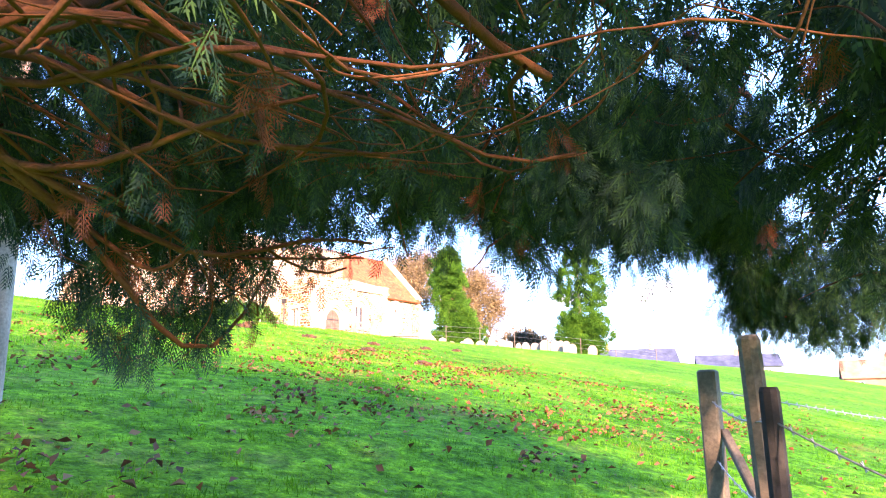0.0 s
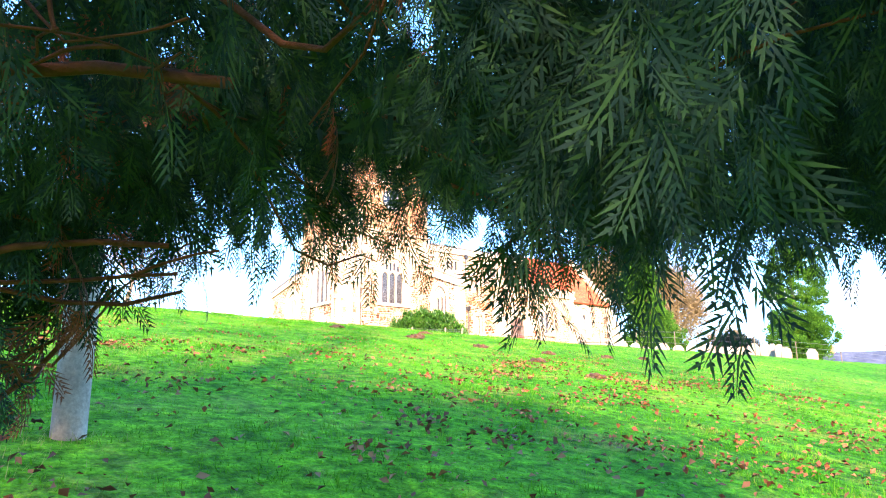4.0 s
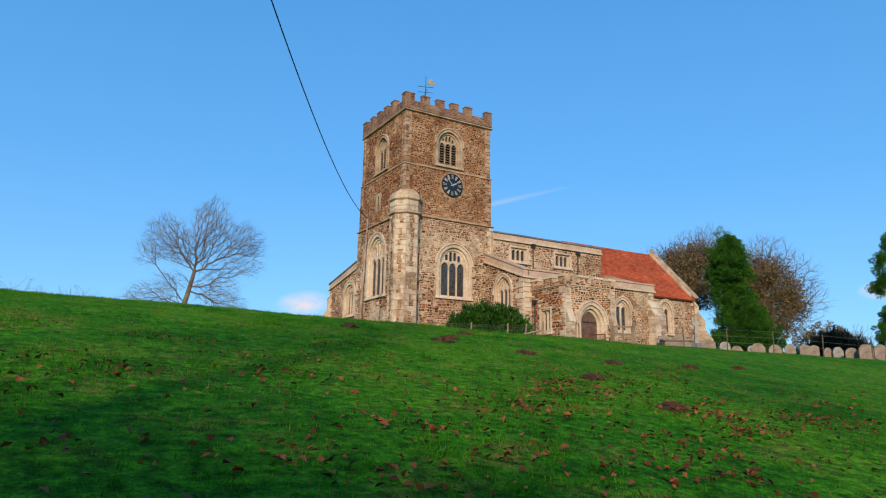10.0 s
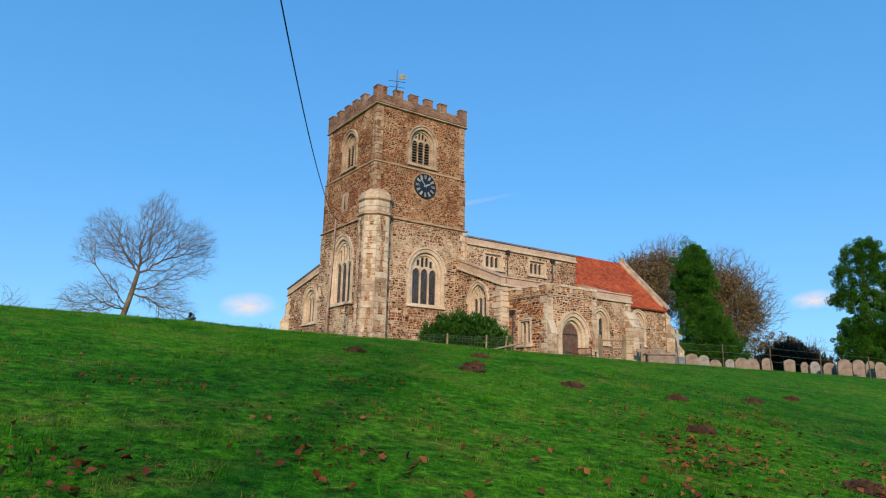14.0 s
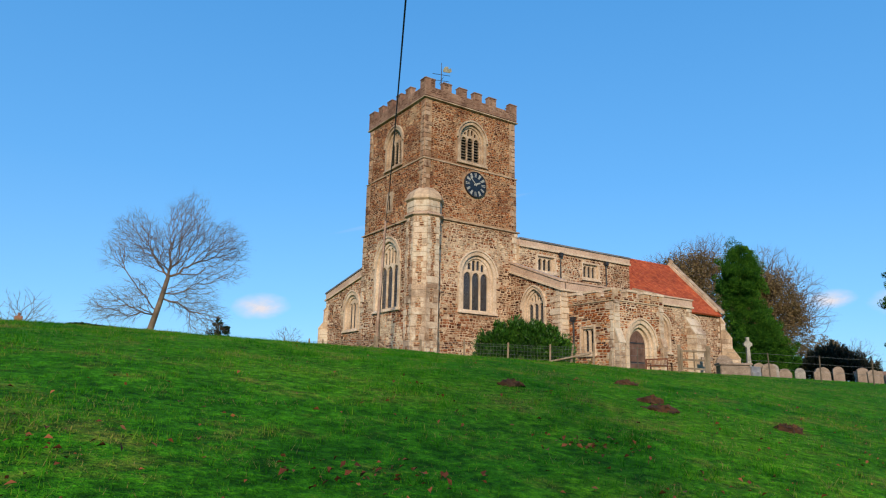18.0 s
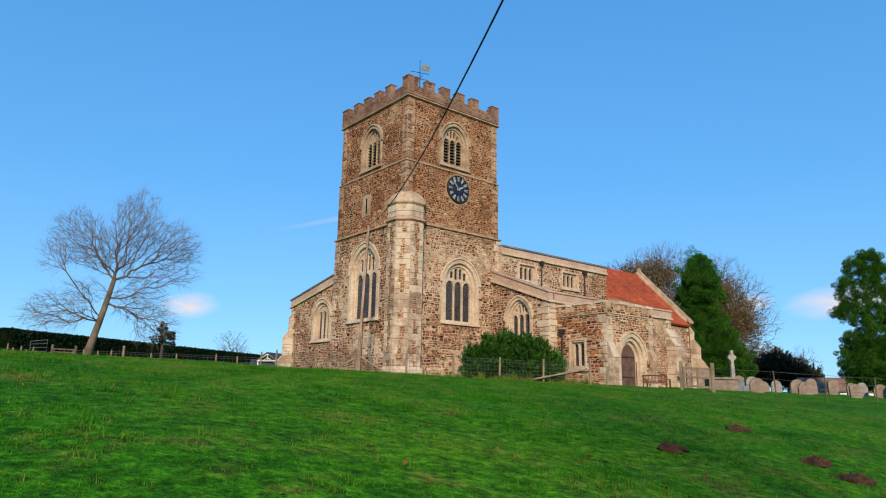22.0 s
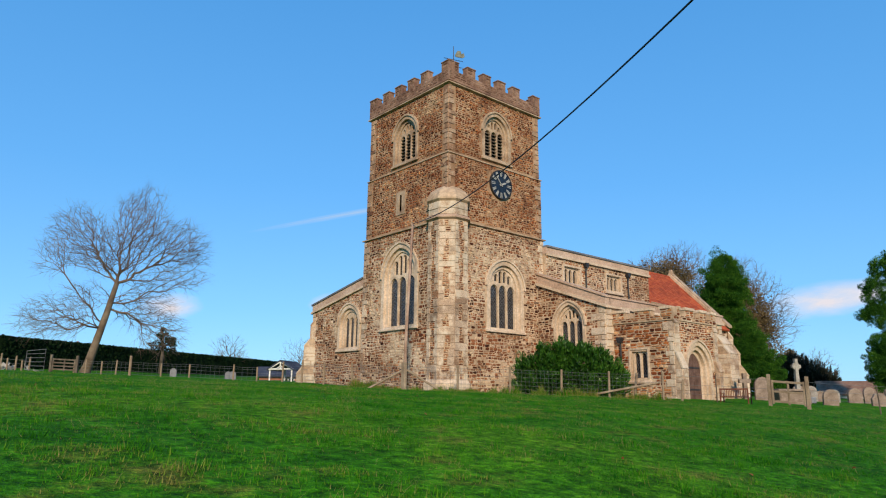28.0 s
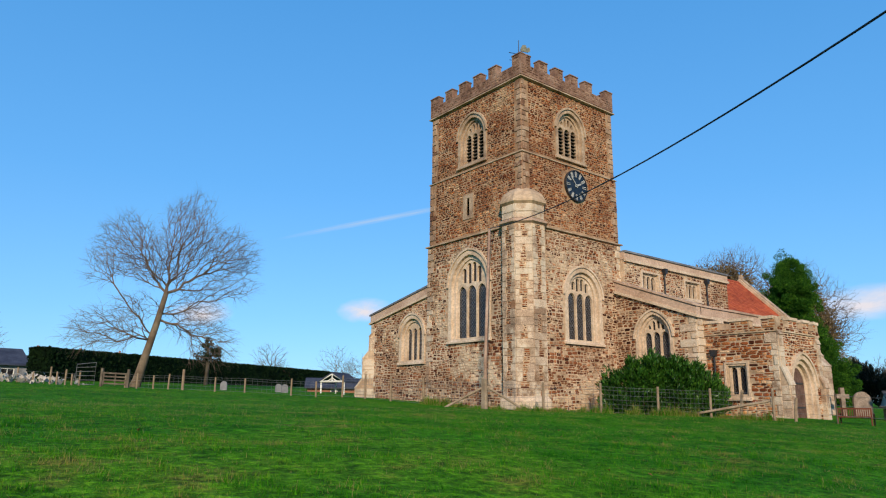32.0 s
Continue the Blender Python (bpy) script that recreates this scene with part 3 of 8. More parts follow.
def window(face, cx, w, zb, zs, za, lights, width, zl, name="window", louvre=False, square=False, depth=0.38, upper=True, sill=True):
    """A church window: moulded surround, mullions and tracery cut from one slab, glass or louvres behind."""
    win = new(name)
    win.parent = church
    lime = M_WEATHERED if louvre else M_LIME
    hole = rect(cx - w / 2, cx + w / 2, zb, za) if square else arch(cx, w, zb, zs, za)
    outer = rect(cx - w / 2 - width, cx + w / 2 + width, zb - 0.14, za + width) if square else arch(cx, w + 2 * width, zb - 0.14, zs, za + width)
    mid = rect(cx - w / 2 - width * 0.45, cx + w / 2 + width * 0.45, zb, za + width * 0.45) if square else arch(cx, w + width * 0.9, zb, zs, za + width * 0.45)
    s = Solid()
    slab(s, face, outer, [mid], 0.05, -0.16)
    slab(s, face, mid, [hole], -0.1, -depth)
    part("surround", s, lime, win, "cream limestone surround")
    if not square:
        h = Solid()
        ring_stones(h, face, cx, w + 2 * width, zs, za + width, 0.1, 0.12, 8)
        part("hood_mould", h, lime, win)
    if sill:
        v = Solid()
        a0, a1 = cx - w / 2 - width - 0.06, cx + w / 2 + width + 0.06
        p = [face.p(a, z, d) for a in (a0, a1) for z, d in ((zb - 0.22, -0.02), (zb - 0.22, 0.14), (zb - 0.14, 0.14), (zb + 0.03, -0.1), (zb - 0.02, -0.2))]
        v.add(p, [(0, 1, 2, 3, 4), (9, 8, 7, 6, 5)] + [(i, i + 5, (i + 1) % 5 + 5, (i + 1) % 5) for i in range(5)])
        part("sill", v, lime, win)
    bar = 0.08
    if not square:
        zl = zl + 0.07 * (za - zb)
    hs = light_heads(cx, w, lights, zb, zl, bar)
    holes = [h for _, _, h in hs]
    if upper and not square:
        lw = hs[0][1]
        for k in range(lights * 2):
            c = cx - w / 2 + (k + 0.5) * w / (lights * 2)
            z0 = zl + lw * 0.62 + 0.1
            room = [z for z in np.arange(z0, za, 0.05) if inside(hole, c - lw * 0.27, z) and inside(hole, c + lw * 0.27, z)]
            if room and room[-1] - z0 > 0.25:
                top = room[-1] - 0.03
                holes.append(arch(c, lw * 0.48, z0 + (0.06 if k % 2 else 0), max(top - 0.15, z0 + 0.12), top, 3))
    t = Solid()
    slab(t, face, hole, holes, -0.18 if not square else -0.12, -depth + 0.04)
    part("tracery", t, lime, win, "stone mullions and tracery")
    if louvre:
        for c, lw, _ in hs:
            z = zb + 0.12
            while z < zl + lw * 0.4:
                sl = Solid()
                q = [face.p(c + sx * (lw / 2 + 0.01), z + dz, d) for sx in (-1, 1) for dz, d in ((0, -0.2), (0.03, -0.2), (0.15, -0.36), (0.12, -0.36))]
                sl.add(q, [(0, 1, 2, 3), (7, 6, 5, 4)] + [(i, i + 4, (i + 1) % 4 + 4, (i + 1) % 4) for i in range(4)])
                part("louvre", sl, M_GREYPOST, win)
                z += 0.19
        b = Solid()
        slab(b, face, rect(cx - w / 2, cx + w / 2, zb, za), [], -0.5, -0.55)
        part("backing", b, M_DARK, win)
    else:
        if len(holes) > len(hs):
            lw = hs[0][1]
            g = Solid()
            slab(g, face, arch(cx, w, zl + lw * 0.62 + 0.02, max(zs, zl + lw * 0.62 + 0.1), za), [], -0.30, -0.315)
            part("pane", g, M_GLASS, win, "dark leaded glass")
        for c, lw, poly in hs:
            g = Solid()
            slab(g, face, rect(c - lw / 2 - 0.02, c + lw / 2 + 0.02, zb, zl + lw * 0.62), [], -0.30, -0.315)
            pane = part("pane", g, M_GLASS, win, "dark leaded glass")
            ld = Solid()
            k, step = 0, 0.2
            zz = zb + 0.1
            while zz < zl + lw * 0.3:
                q = [face.p(c - lw / 2, zz, -0.296), face.p(c + lw / 2, zz, -0.296), face.p(c + lw / 2, zz + 0.025, -0.296), face.p(c - lw / 2, zz + 0.025, -0.296)]
                q += [v - face.n * 0.008 for v in q]
                ld.add(q, [(0, 1, 2, 3), (0, 4, 5, 1), (1, 5, 6, 2), (2, 6, 7, 3), (3, 7, 4, 0)])
                zz += step
            part("saddle_bar", ld, M_IRON, pane)["kind"] = "stuff"
            lat = Solid()
            zc0, zc1, hw = zb + 0.05, zl + lw * 0.5, 0.009
            c0 = -lw
            while c0 < (zc1 - zc0):
                for sg in (-1, 1):
                    e0, e1 = max(0.0, -c0 / 1.6), min(lw, (zc1 - zc0 - c0) / 1.6)
                    if e1 > e0 + 0.03:
                        q = [(c + sg * (-lw / 2 + e), zc0 + c0 + 1.6 * e) for e in (e0, e1)]
                        p = [face.p(a, z + k, -0.288) for a, z in q for k in (-hw, hw)]
                        lat.add([p[0], p[2], p[3], p[1]] + [v - face.n * 0.006 for v in (p[0], p[2], p[3], p[1])], [(0, 1, 2, 3), (0, 4, 5, 1), (3, 2, 6, 7)])
                c0 += 0.2
            part("lead_lattice", lat, M_LEAD, pane)["kind"] = "stuff"
        if upper:
            b = Solid()
            slab(b, face, rect(cx - w / 2 + 0.02, cx + w / 2 - 0.02, zl, za - 0.05), [], -0.33, -0.345)
            part("upper_glass", b, M_GLASS, win)
    return outer


def wall(name, face, outer, holes, thick, label="", mat=None):
    s = slab(Solid(), face, outer, holes, 0.0, -thick)
    w = part(name, s, mat or M_MORTAR, church, label)
    return w


def rubble_part(w, s, name="rubble", mat=None):
    ob = part(name, s, mat or M_STONES, w)
    ob["kind"] = "stuff"
    return ob


F_S = Face((0, 0, 0), (1, 0, 0), (0, -1, 0))
F_W = Face((0, T, 0), (0, -1, 0), (-1, 0, 0))
F_N = Face((T, T, 0), (-1, 0, 0), (0, 1, 0))
F_E = Face((T, 0, 0), (0, 1, 0), (1, 0, 0))
Z1, Z2, Z3, Z4 = 8.45, 12.05, 16.0, 17.2


def shifted(face, d, cut=0.0):
    return Face(face.p(0, 0, d), face.u, face.n)


# tower walls, stage by stage, each a little narrower than the one below
near_stones = []
for fname, F in (("west", F_W), ("south", F_S), ("north", F_N), ("east", F_E)):
    seen = fname in ("west", "south")
    for stage, (z0, z1, d) in enumerate(((-1.2, Z1, 0.12), (Z1, Z2, 0.06), (Z2, Z3, 0.0))):
        G = shifted(F, d)
        holes, keep = [], []
        if seen:
            if stage == 0:
                cx, w, zb, zs, za, width, lights, zl = (T - 3.75, 2.3, 3.25, 5.95, 7.3, 0.45, 3, 5.25) if fname == "west" else (4.02, 2.0, 3.12, 5.3, 6.35, 0.42, 3, 4.9)
            elif stage == 2:
                cx, w, zb, zs, za, width, lights, zl = (T - 3.64, 1.55, 12.5, 13.95, 14.85, 0.34, 3, 13.75) if fname == "west" else (3.55, 1.55, 12.5, 13.95, 14.85, 0.34, 3, 13.75)
            if stage != 1:
                outer = window(G, cx, w, zb, zs, za, lights, width, zl, "belfry_window" if stage == 2 else "window", louvre=stage == 2)
                holes.append(arch(cx, w + width, zb - 0.03, zs, za + width * 0.5))
                keep.append([(a + (0.05 if a > cx else -0.05), z) for a, z in outer])
            elif fname == "west":
                holes.append(rect(T - 3.98, T - 3.78, 9.55, 10.6))
                keep.append(rect(T - 4.33, T - 3.43, 9.35, 10.8))
            if stage == 1 and fname == "south":
                keep.append([(3.76 + 0.95 * math.cos(q * 0.3), 11.03 + 0.95 * math.sin(q * 0.3)) for q in range(21)])
        e0, e1 = {"south": (0.9, 0.5), "north": (0.5, 0.9)}.get(fname, (0.0, 0.0))
        w_ = wall("tower_wall", G, rect(e0 - d, T + d - e1, z0, z1), holes, 0.9 if seen else 0.5, mat=M_DARKMORTAR if stage else M_MORTAR)
        s = Solid()
        a0, a1 = (-d + 0.02, T + d - 0.02)
        if fname == "west":
            a1 = T - 1.05 if stage == 0 else a1 - 0.45
        elif fname == "south":
            a0 = 1.05 if stage == 0 else a0 + 0.45
        if seen:
            if stage == 0:
                lowA, lowB = (a0 + 1.0, a1) if fname == "west" else (a0, a1)
                rubble(s, G, a0, a1, -0.8, z1 - 0.05, keep, skip=0.05, alone=(w_, a1 - 2.9, a1, 0.3, 3.0) if fname == 'west' else (w_, a0, a0 + 2.6, 0.3, 3.2))
            else:
                rubble(s, G, a0 + (0.5 if fname == "west" else 0), a1 - (0.45 if fname == "south" and stage == 2 else 0), z0 + 0.16, z1 - 0.04, keep, size=(0.065, 0.14, 0.1, 0.32), skip=0.01)
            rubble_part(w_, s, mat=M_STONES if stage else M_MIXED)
            q = Solid()
            if fname == "west":
                quoins(q, G, -d, z0 + 0.1 if stage else -0.8, z1 - 0.1, 1, 0.25, 0.5)
            else:
                quoins(q, G, T + d, z0 + 0.1 if stage else -0.8, z1 - 0.1, -1, 0.25, 0.45)
            if stage:
                if fname == "west":
                    quoins(q, G, T + d, z0 + 0.14, z1 - 0.1, -1, 0.24, 0.42)
                else:
                    quoins(q, G, -d, z0 + 0.14, z1 - 0.1, 1, 0.24, 0.42)
            rubble_part(w_, q, "quoin_stonework", M_WORN if stage else M_ASHLAR)

# string courses that run round the tower
for z, d, h in ((Z1, 0.24, 0.16), (Z2, 0.12, 0.12), (Z3, 0.16, 0.16)):
    for F in (F_W, F_S, F_N, F_E):
        s = Solid()
        p = [F.p(a, zz, dd) for a, e in ((0, -1), (T, 1)) for zz, dd in ((z - h * 0.6, 0.0), (z - h * 0.3, d), (z + h * 0.1, d), (z + h * 0.6, 0.02))]
        p = [q + F.u * ((-1 if i < 4 else 1) * (0.0, d, d, 0.02)[i % 4]) for i, q in enumerate(p)]
        s.add(p, [(0, 1, 2, 3), (7, 6, 5, 4)] + [(i, i + 4, (i + 1) % 4 + 4, (i + 1) % 4) for i in range(4)])
        part("string_course", s, M_WEATHERED, church)

# slit in the west wall
G = shifted(F_W, 0.06)
s = slab(Solid(), G, rect(T - 4.28, T - 3.48, 9.42, 10.74), [rect(T - 3.98, T - 3.78, 9.6, 10.55)], 0.04, -0.2)
slit = part("slit_window", s, M_WEATHERED, church, "narrow slit in a limestone frame")
# near-black sheet standing for the unlit inside
part("pane", slab(Solid(), G, rect(T - 4.0, T - 3.76, 9.58, 10.57), [], -0.22, -0.24), M_DARK, slit)

# battlements
parapet = new("parapet")
parapet.parent = church
for F in (F_W, F_S, F_N, F_E):
    e = 0.25 if F in (F_S, F_N) else -0.1
    outer = [(e, Z3 + 0.1)]
    edges = [(-0.1, 0.62)] + [(1.42 + 1.16 * k, 1.42 + 1.16 * k + 0.62) for k in range(4)] + [(T - 0.62 + 0.12, T + 0.1)]
    edges[1:5] = [(0.62 + 0.62 + k * 1.19, 0.62 + 0.62 + k * 1.19 + 0.62) for k in range(4)]
    edges[0], edges[-1] = (e, edges[0][1]), (edges[-1][0], T - e)
    for k, (a0, a1) in enumerate(edges):
        outer += [(a0, Z4 - 0.5), (a0, Z4)] if k else [(a0, Z4)]
        outer += [(a1, Z4), (a1, Z4 - 0.5)] if k < 5 else [(a1, Z4)]
    outer.append((T - e, Z3 + 0.1))
    pw = part("parapet_wall", slab(Solid(), F, outer, [], 0.1, -0.25), M_PARAPET, parapet)
    if F in (F_W, F_S):
        s, G = Solid(), shifted(F, 0.1)
        rubble(s, G, -0.08, T + 0.08, Z3 + 0.2, Z4 - 0.52, size=(0.1, 0.2, 0.2, 0.5), proud=0.016)
        for a0, a1 in edges:
            rubble(s, G, max(a0, -0.08) + 0.02, min(a1, T + 0.08) - 0.02, Z4 - 0.5, Z4 - 0.02, size=(0.1, 0.2, 0.2, 0.45), proud=0.016)
        rubble_part(pw, s, mat=M_PARSTONE)
    for a0, a1 in edges:
        c = Solid()
        a0, a1 = (a0 + 0.1 if F in (F_S, F_N) and a0 == e else a0), (a1 - 0.1 if F in (F_S, F_N) and a1 == T - e else a1)
        c.bevel_box((0, 0, 0), (a1 - a0 + 0.06, 0.44, 0.07), 0.02, Matrix(((F.u.x, F.n.x, 0, F.p(a0 - 0.03, 0, -0.3).x), (F.u.y, F.n.y, 0, F.p(a0 - 0.03, 0, -0.3).y), (0, 0, 1, Z4), (0, 0, 0, 1))))
        part("coping", c, M_PARAPET, parapet)
s = Solid()
s.add([(0, 0, Z3 + 0.15), (T, 0, Z3 + 0.15), (T, T, Z3 + 0.15), (0, T, Z3 + 0.15), (T / 2, T / 2, Z3 + 0.6)], [(0, 1, 4), (1, 2, 4), (2, 3, 4), (3, 0, 4), (3, 2, 1, 0)])
part("tower_roof", s, M_LEAD, church)

# stair turret on the corner, eight-sided, with a domed cap
TC, AP = (0.42, 0.42), 0.98


def octa(ap, z, c=TC):
    r = ap / math.cos(math.pi / 8)
    return [(c[0] + r * math.cos(math.pi / 8 + k * math.pi / 4), c[1] + r * math.sin(math.pi / 8 + k * math.pi / 4), z) for k in range(8)]


def stack(rings):
    s = Solid()
    v = [p for r in rings for p in r]
    n = len(rings[0])
    f = [tuple(range(n - 1, -1, -1)), tuple(range(len(v) - n, len(v)))]
    for j in range(len(rings) - 1):
        f += [(j * n + i, j * n + (i + 1) % n, (j + 1) * n + (i + 1) % n, (j + 1) * n + i) for i in range(n)]
    return s.add(v, f)


turret = part("turret", stack([octa(AP, -1.2), octa(AP, Z1 - 0.05), octa(AP - 0.03, Z1 + 0.9)]), M_MORTAR, church, "eight-sided stair turret")
part("plinth", stack([octa(AP + 0.16, -1.2), octa(AP + 0.16, 0.2), octa(AP + 0.04, 0.4), octa(AP, 0.41)]), M_LIME, turret)
part("string_course", stack([octa(AP + 0.01, Z1 - 0.12), octa(AP + 0.15, Z1 - 0.04), octa(AP + 0.15, Z1 + 0.05), octa(AP, Z1 + 0.14)]), M_COPING, turret)
part("cap", stack([octa(AP, Z1 + 0.85), octa(AP + 0.12, Z1 + 0.95), octa(AP + 0.12, Z1 + 1.05), octa(AP + 0.02, Z1 + 1.3), octa(AP - 0.1, Z1 + 1.48), octa(AP - 0.4, Z1 + 1.72), octa(AP - 0.8, Z1 + 1.9)]), M_MORTAR, turret, "domed stone cap")
half = AP * math.tan(math.pi / 8)
tq, tr, ta = Solid(), Solid(), Solid()
for k in range(3, 8):
    w = k * math.pi / 4
    n = Vector((math.cos(w), math.sin(w), 0))
    u = Vector((-n.y, n.x, 0))
    F = Face((TC[0] + n.x * AP - u.x * half, TC[1] + n.y * AP - u.y * half, 0), u, n)
    i = 0
    for zb, zt in courses(0.4, Z1 - 0.15, 0.27, 0.42):
        lw = rng.uniform(0.17, 0.36)
        rw = rng.uniform(0.17, 0.36)
        if rng.random() < 0.28:
            PIECES.append((turret, F, (0.0, 2 * half, zb, zt), 0.03, 'quoin'))
        else:
            PIECES.append((turret, F, (0.0, lw, zb, zt), 0.035, 'quoin'))
            PIECES.append((turret, F, (2 * half - rw, 2 * half, zb, zt), 0.035, 'quoin'))
            zz = zb
            while zz < zt - 0.03:
                h = min(rng.uniform(0.06, 0.11), zt - zz)
                mid = lw + (2 * half - rw - lw) * rng.uniform(0.35, 0.65)
                for b0, b1 in (((lw, mid), (mid, 2 * half - rw)) if rng.random() < 0.5 else ((lw, 2 * half - rw),)):
                    tr.add(*stone_verts(F, b0, b1, zz, zz + h, 0.028))
                zz += h
        i += 1
    for zb, zt in courses(Z1 + 0.14, Z1 + 0.85, 0.3, 0.4):
        ta.add(*stone_verts(F, 0.0, 2 * half, zb, zt, 0.02, 0.004, 0.003))
rubble_part(turret, tr)
rubble_part(turret, ta, "ashlar", M_ASHLAR)

# clock
CF = shifted(F_S, 0.06)
clock = new("clock")
clock.parent = church
tagged(clock, "blue-black church clock face with pale numerals")


def disc(s, face, ca, cz, r0, r1, d0, d1, n=40):
    out = [(ca + r1 * math.cos(2 * math.pi * k / n), cz + r1 * math.sin(2 * math.pi * k / n)) for k in range(n)]
    hole = [[(ca + r0 * math.cos(2 * math.pi * k / n), cz + r0 * math.sin(2 * math.pi * k / n)) for k in range(n)]] if r0 else []
    return slab(s, face, out, hole, d0, d1)


M_CLOCK = two_scale("clock_paint", (0.006, 0.011, 0.022), (0.011, 0.019, 0.034), (0.02, 0.03, 0.05), 2, 14, 0.45)
M_GILT = two_scale("gilt_numerals", (0.22, 0.22, 0.21), (0.36, 0.355, 0.33), (0.5, 0.49, 0.45), 3, 20, 0.5)
CX, CZ = 3.76, 11.03
part("dial", disc(Solid(), CF, CX, CZ, 0, 0.8, 0.1, -0.02), M_CLOCK, clock)
part("rim", disc(Solid(), CF, CX, CZ, 0.78, 0.83, 0.14, -0.02), M_IRON, clock)
for k in range(12):
    w = k * math.pi / 6
    s = Solid()
    for e in (-0.05, 0.0, 0.05) if k % 3 else (-0.045, 0.045):
        q = []
        for r, hw in ((0.46, 0.013), (0.76, 0.02)):
            for sg in (-1, 1):
                aa, zz = e * (0.8 if r < 0.6 else 1.2) + sg * hw, r
                q.append((CX + aa * math.cos(w) + zz * math.sin(w), CZ - aa * math.sin(w) + zz * math.cos(w)))
        slab(s, CF, [q[0], q[2], q[3], q[1]], [], 0.112, 0.098)
    part("numeral", s, M_GILT, clock)
for w, ln, hw in ((radians(318), 0.66, 0.03), (radians(66), 0.42, 0.045)):
    s = Solid()
    q = [(-hw, -0.12), (-hw, ln * 0.8), (0, ln), (hw, ln * 0.8), (hw, -0.12)]
    slab(s, CF, [(CX + a * math.cos(w) + z * math.sin(w), CZ - a * math.sin(w) + z * math.cos(w)) for a, z in q], [], 0.135, 0.12)
    part("pointer", s, M_GILT, clock)

# ---- north aisle, west end ----
F_NA = Face((0.02, 12.9, 0), (0, -1, 0), (-1, 0, 0))
na_w = 12.9 - T - 0.12
nac = 12.9 - 8.72
o = window(F_NA, nac, 1.55, 2.36, 3.7, 4.5, 3, 0.4, 3.75)
w_ = wall("aisle_wall", F_NA, [(0, -1.2), (0, 4.75), (na_w, 5.8), (na_w, -1.2)], [arch(nac, 1.95, 2.33, 3.7, 4.7)], 0.7)
s = rubble(Solid(), F_NA, 0.3, na_w, -0.7, 5.8, [[(a + (0.04 if a > nac else -0.04), z) for a, z in o]], lambda a: 4.65 + 1.05 * a / na_w)
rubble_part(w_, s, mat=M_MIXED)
q = Solid()
quoins(q, F_NA, 0, -0.7, 4.7, 1, 0.3, 0.55)
rubble_part(w_, q, "quoin_stonework", M_ASHLAR)
s = slab(Solid(), F_NA, [(-0.06, 4.72), (-0.06, 5.2), (na_w, 6.3), (na_w, 5.78)], [], 0.05, -0.4)
s2 = slab(Solid(), F_NA, [(-0.12, 4.66), (-0.12, 4.78), (na_w, 5.86), (na_w, 5.74)], [], 0.14, -0.1)
s3 = slab(Solid(), F_NA, [(-0.12, 5.18), (-0.12, 5.28), (na_w, 6.4), (na_w, 6.3)], [], 0.12, -0.45)
pp = part("parapet_wall", s, M_COPING, church, "sloping plain parapet")
part("string_course", s2, M_LIME, pp)
part("coping", s3, M_LEAD, pp)
F_NAN = Face((17.4, 12.9, 0), (-1, 0, 0), (0, 1, 0))
wall("aisle_wall", F_NAN, rect(0, 16.6, -1.2, 5.2), [], 0.6)


def dress(s, face, a0, a1, z0, z1, proud=0.02):
    """Squared blocks in uneven courses."""
    for zb, zt in courses(z0, z1, 0.2, 0.42):
        a = a0
        while a < a1 - 0.02:
            w = rng.uniform(0.3, 0.75)
            if a + w > a1 - 0.2:
                w = a1 - a
            s.add(*stone_verts(face, a, a + w, zb, zt, proud, 0.007, 0.006))
            a += w


def buttress(base, out, z0, stages, width, name="buttress", mat=None, steep=1.3):
    """A stepped buttress: stages of (top of the face, projection), each with a sloping weathering."""
    o = Vector(out).normalized()
    u = Vector((-o.y, o.x, 0))
    b = Vector(base)
    pts = []
    z = z0
    prof = [(0.0, z0)]
    for k, (zt, pr) in enumerate(stages):
        prof += [(pr, z), (pr, zt)]
        nxt = stages[k + 1][1] if k + 1 < len(stages) else 0.0
        z = zt + (pr - nxt) * steep
    prof.append((0.0, z))
    s = Solid()
    n = len(prof)
    v = [b + o * d + u * (sg * width / 2) + Vector((0, 0, zz)) for sg in (-1, 1) for d, zz in prof]
    s.add(v, [tuple(range(n - 1, -1, -1)), tuple(range(n, 2 * n))] + [(i, (i + 1) % n, (i + 1) % n + n, i + n) for i in range(n)])
    bt_ = part(name, s, mat or M_MORTAR, church)
    d_ = Solid()
    z = z0
    for k, (zt, pr) in enumerate(stages):
        nxt = stages[k + 1][1] if k + 1 < len(stages) else 0.0
        dress(d_, Face(b + o * pr - u * (width / 2), u, o), 0, width, z, zt)
        dress(d_, Face(b - u * (width / 2), o, -u), 0, pr, z, zt)
        dress(d_, Face(b + u * (width / 2) + o * pr, -o, u), 0, pr, z, zt)
        z = zt + (pr - nxt) * steep
        sl = (o * (pr - nxt) + Vector((0, 0, (pr - nxt) * steep)))
        n_ = Vector((0, 0, 1)) * (pr - nxt) + o * (pr - nxt) * steep
        F_ = Face(b + o * pr - u * (width / 2), u, n_.normalized())
        c = [F_.p(-0.03, zt, 0.0), F_.p(width + 0.03, zt, 0.0)]
        c = c + [q - o * (pr - nxt) + Vector((0, 0, (pr - nxt) * steep)) for q in reversed(c)]
        d_.add([q + F_.n * 0.05 for q in c] + [q - F_.n * 0.03 for q in c], [(0, 1, 2, 3), (1, 0, 4, 5), (2, 1, 5, 6), (3, 2, 6, 7), (0, 3, 7, 4)])
    ob = part("ashlar", d_, M_ASHLAR, bt_)
    ob["kind"] = "stuff"
    return bt_


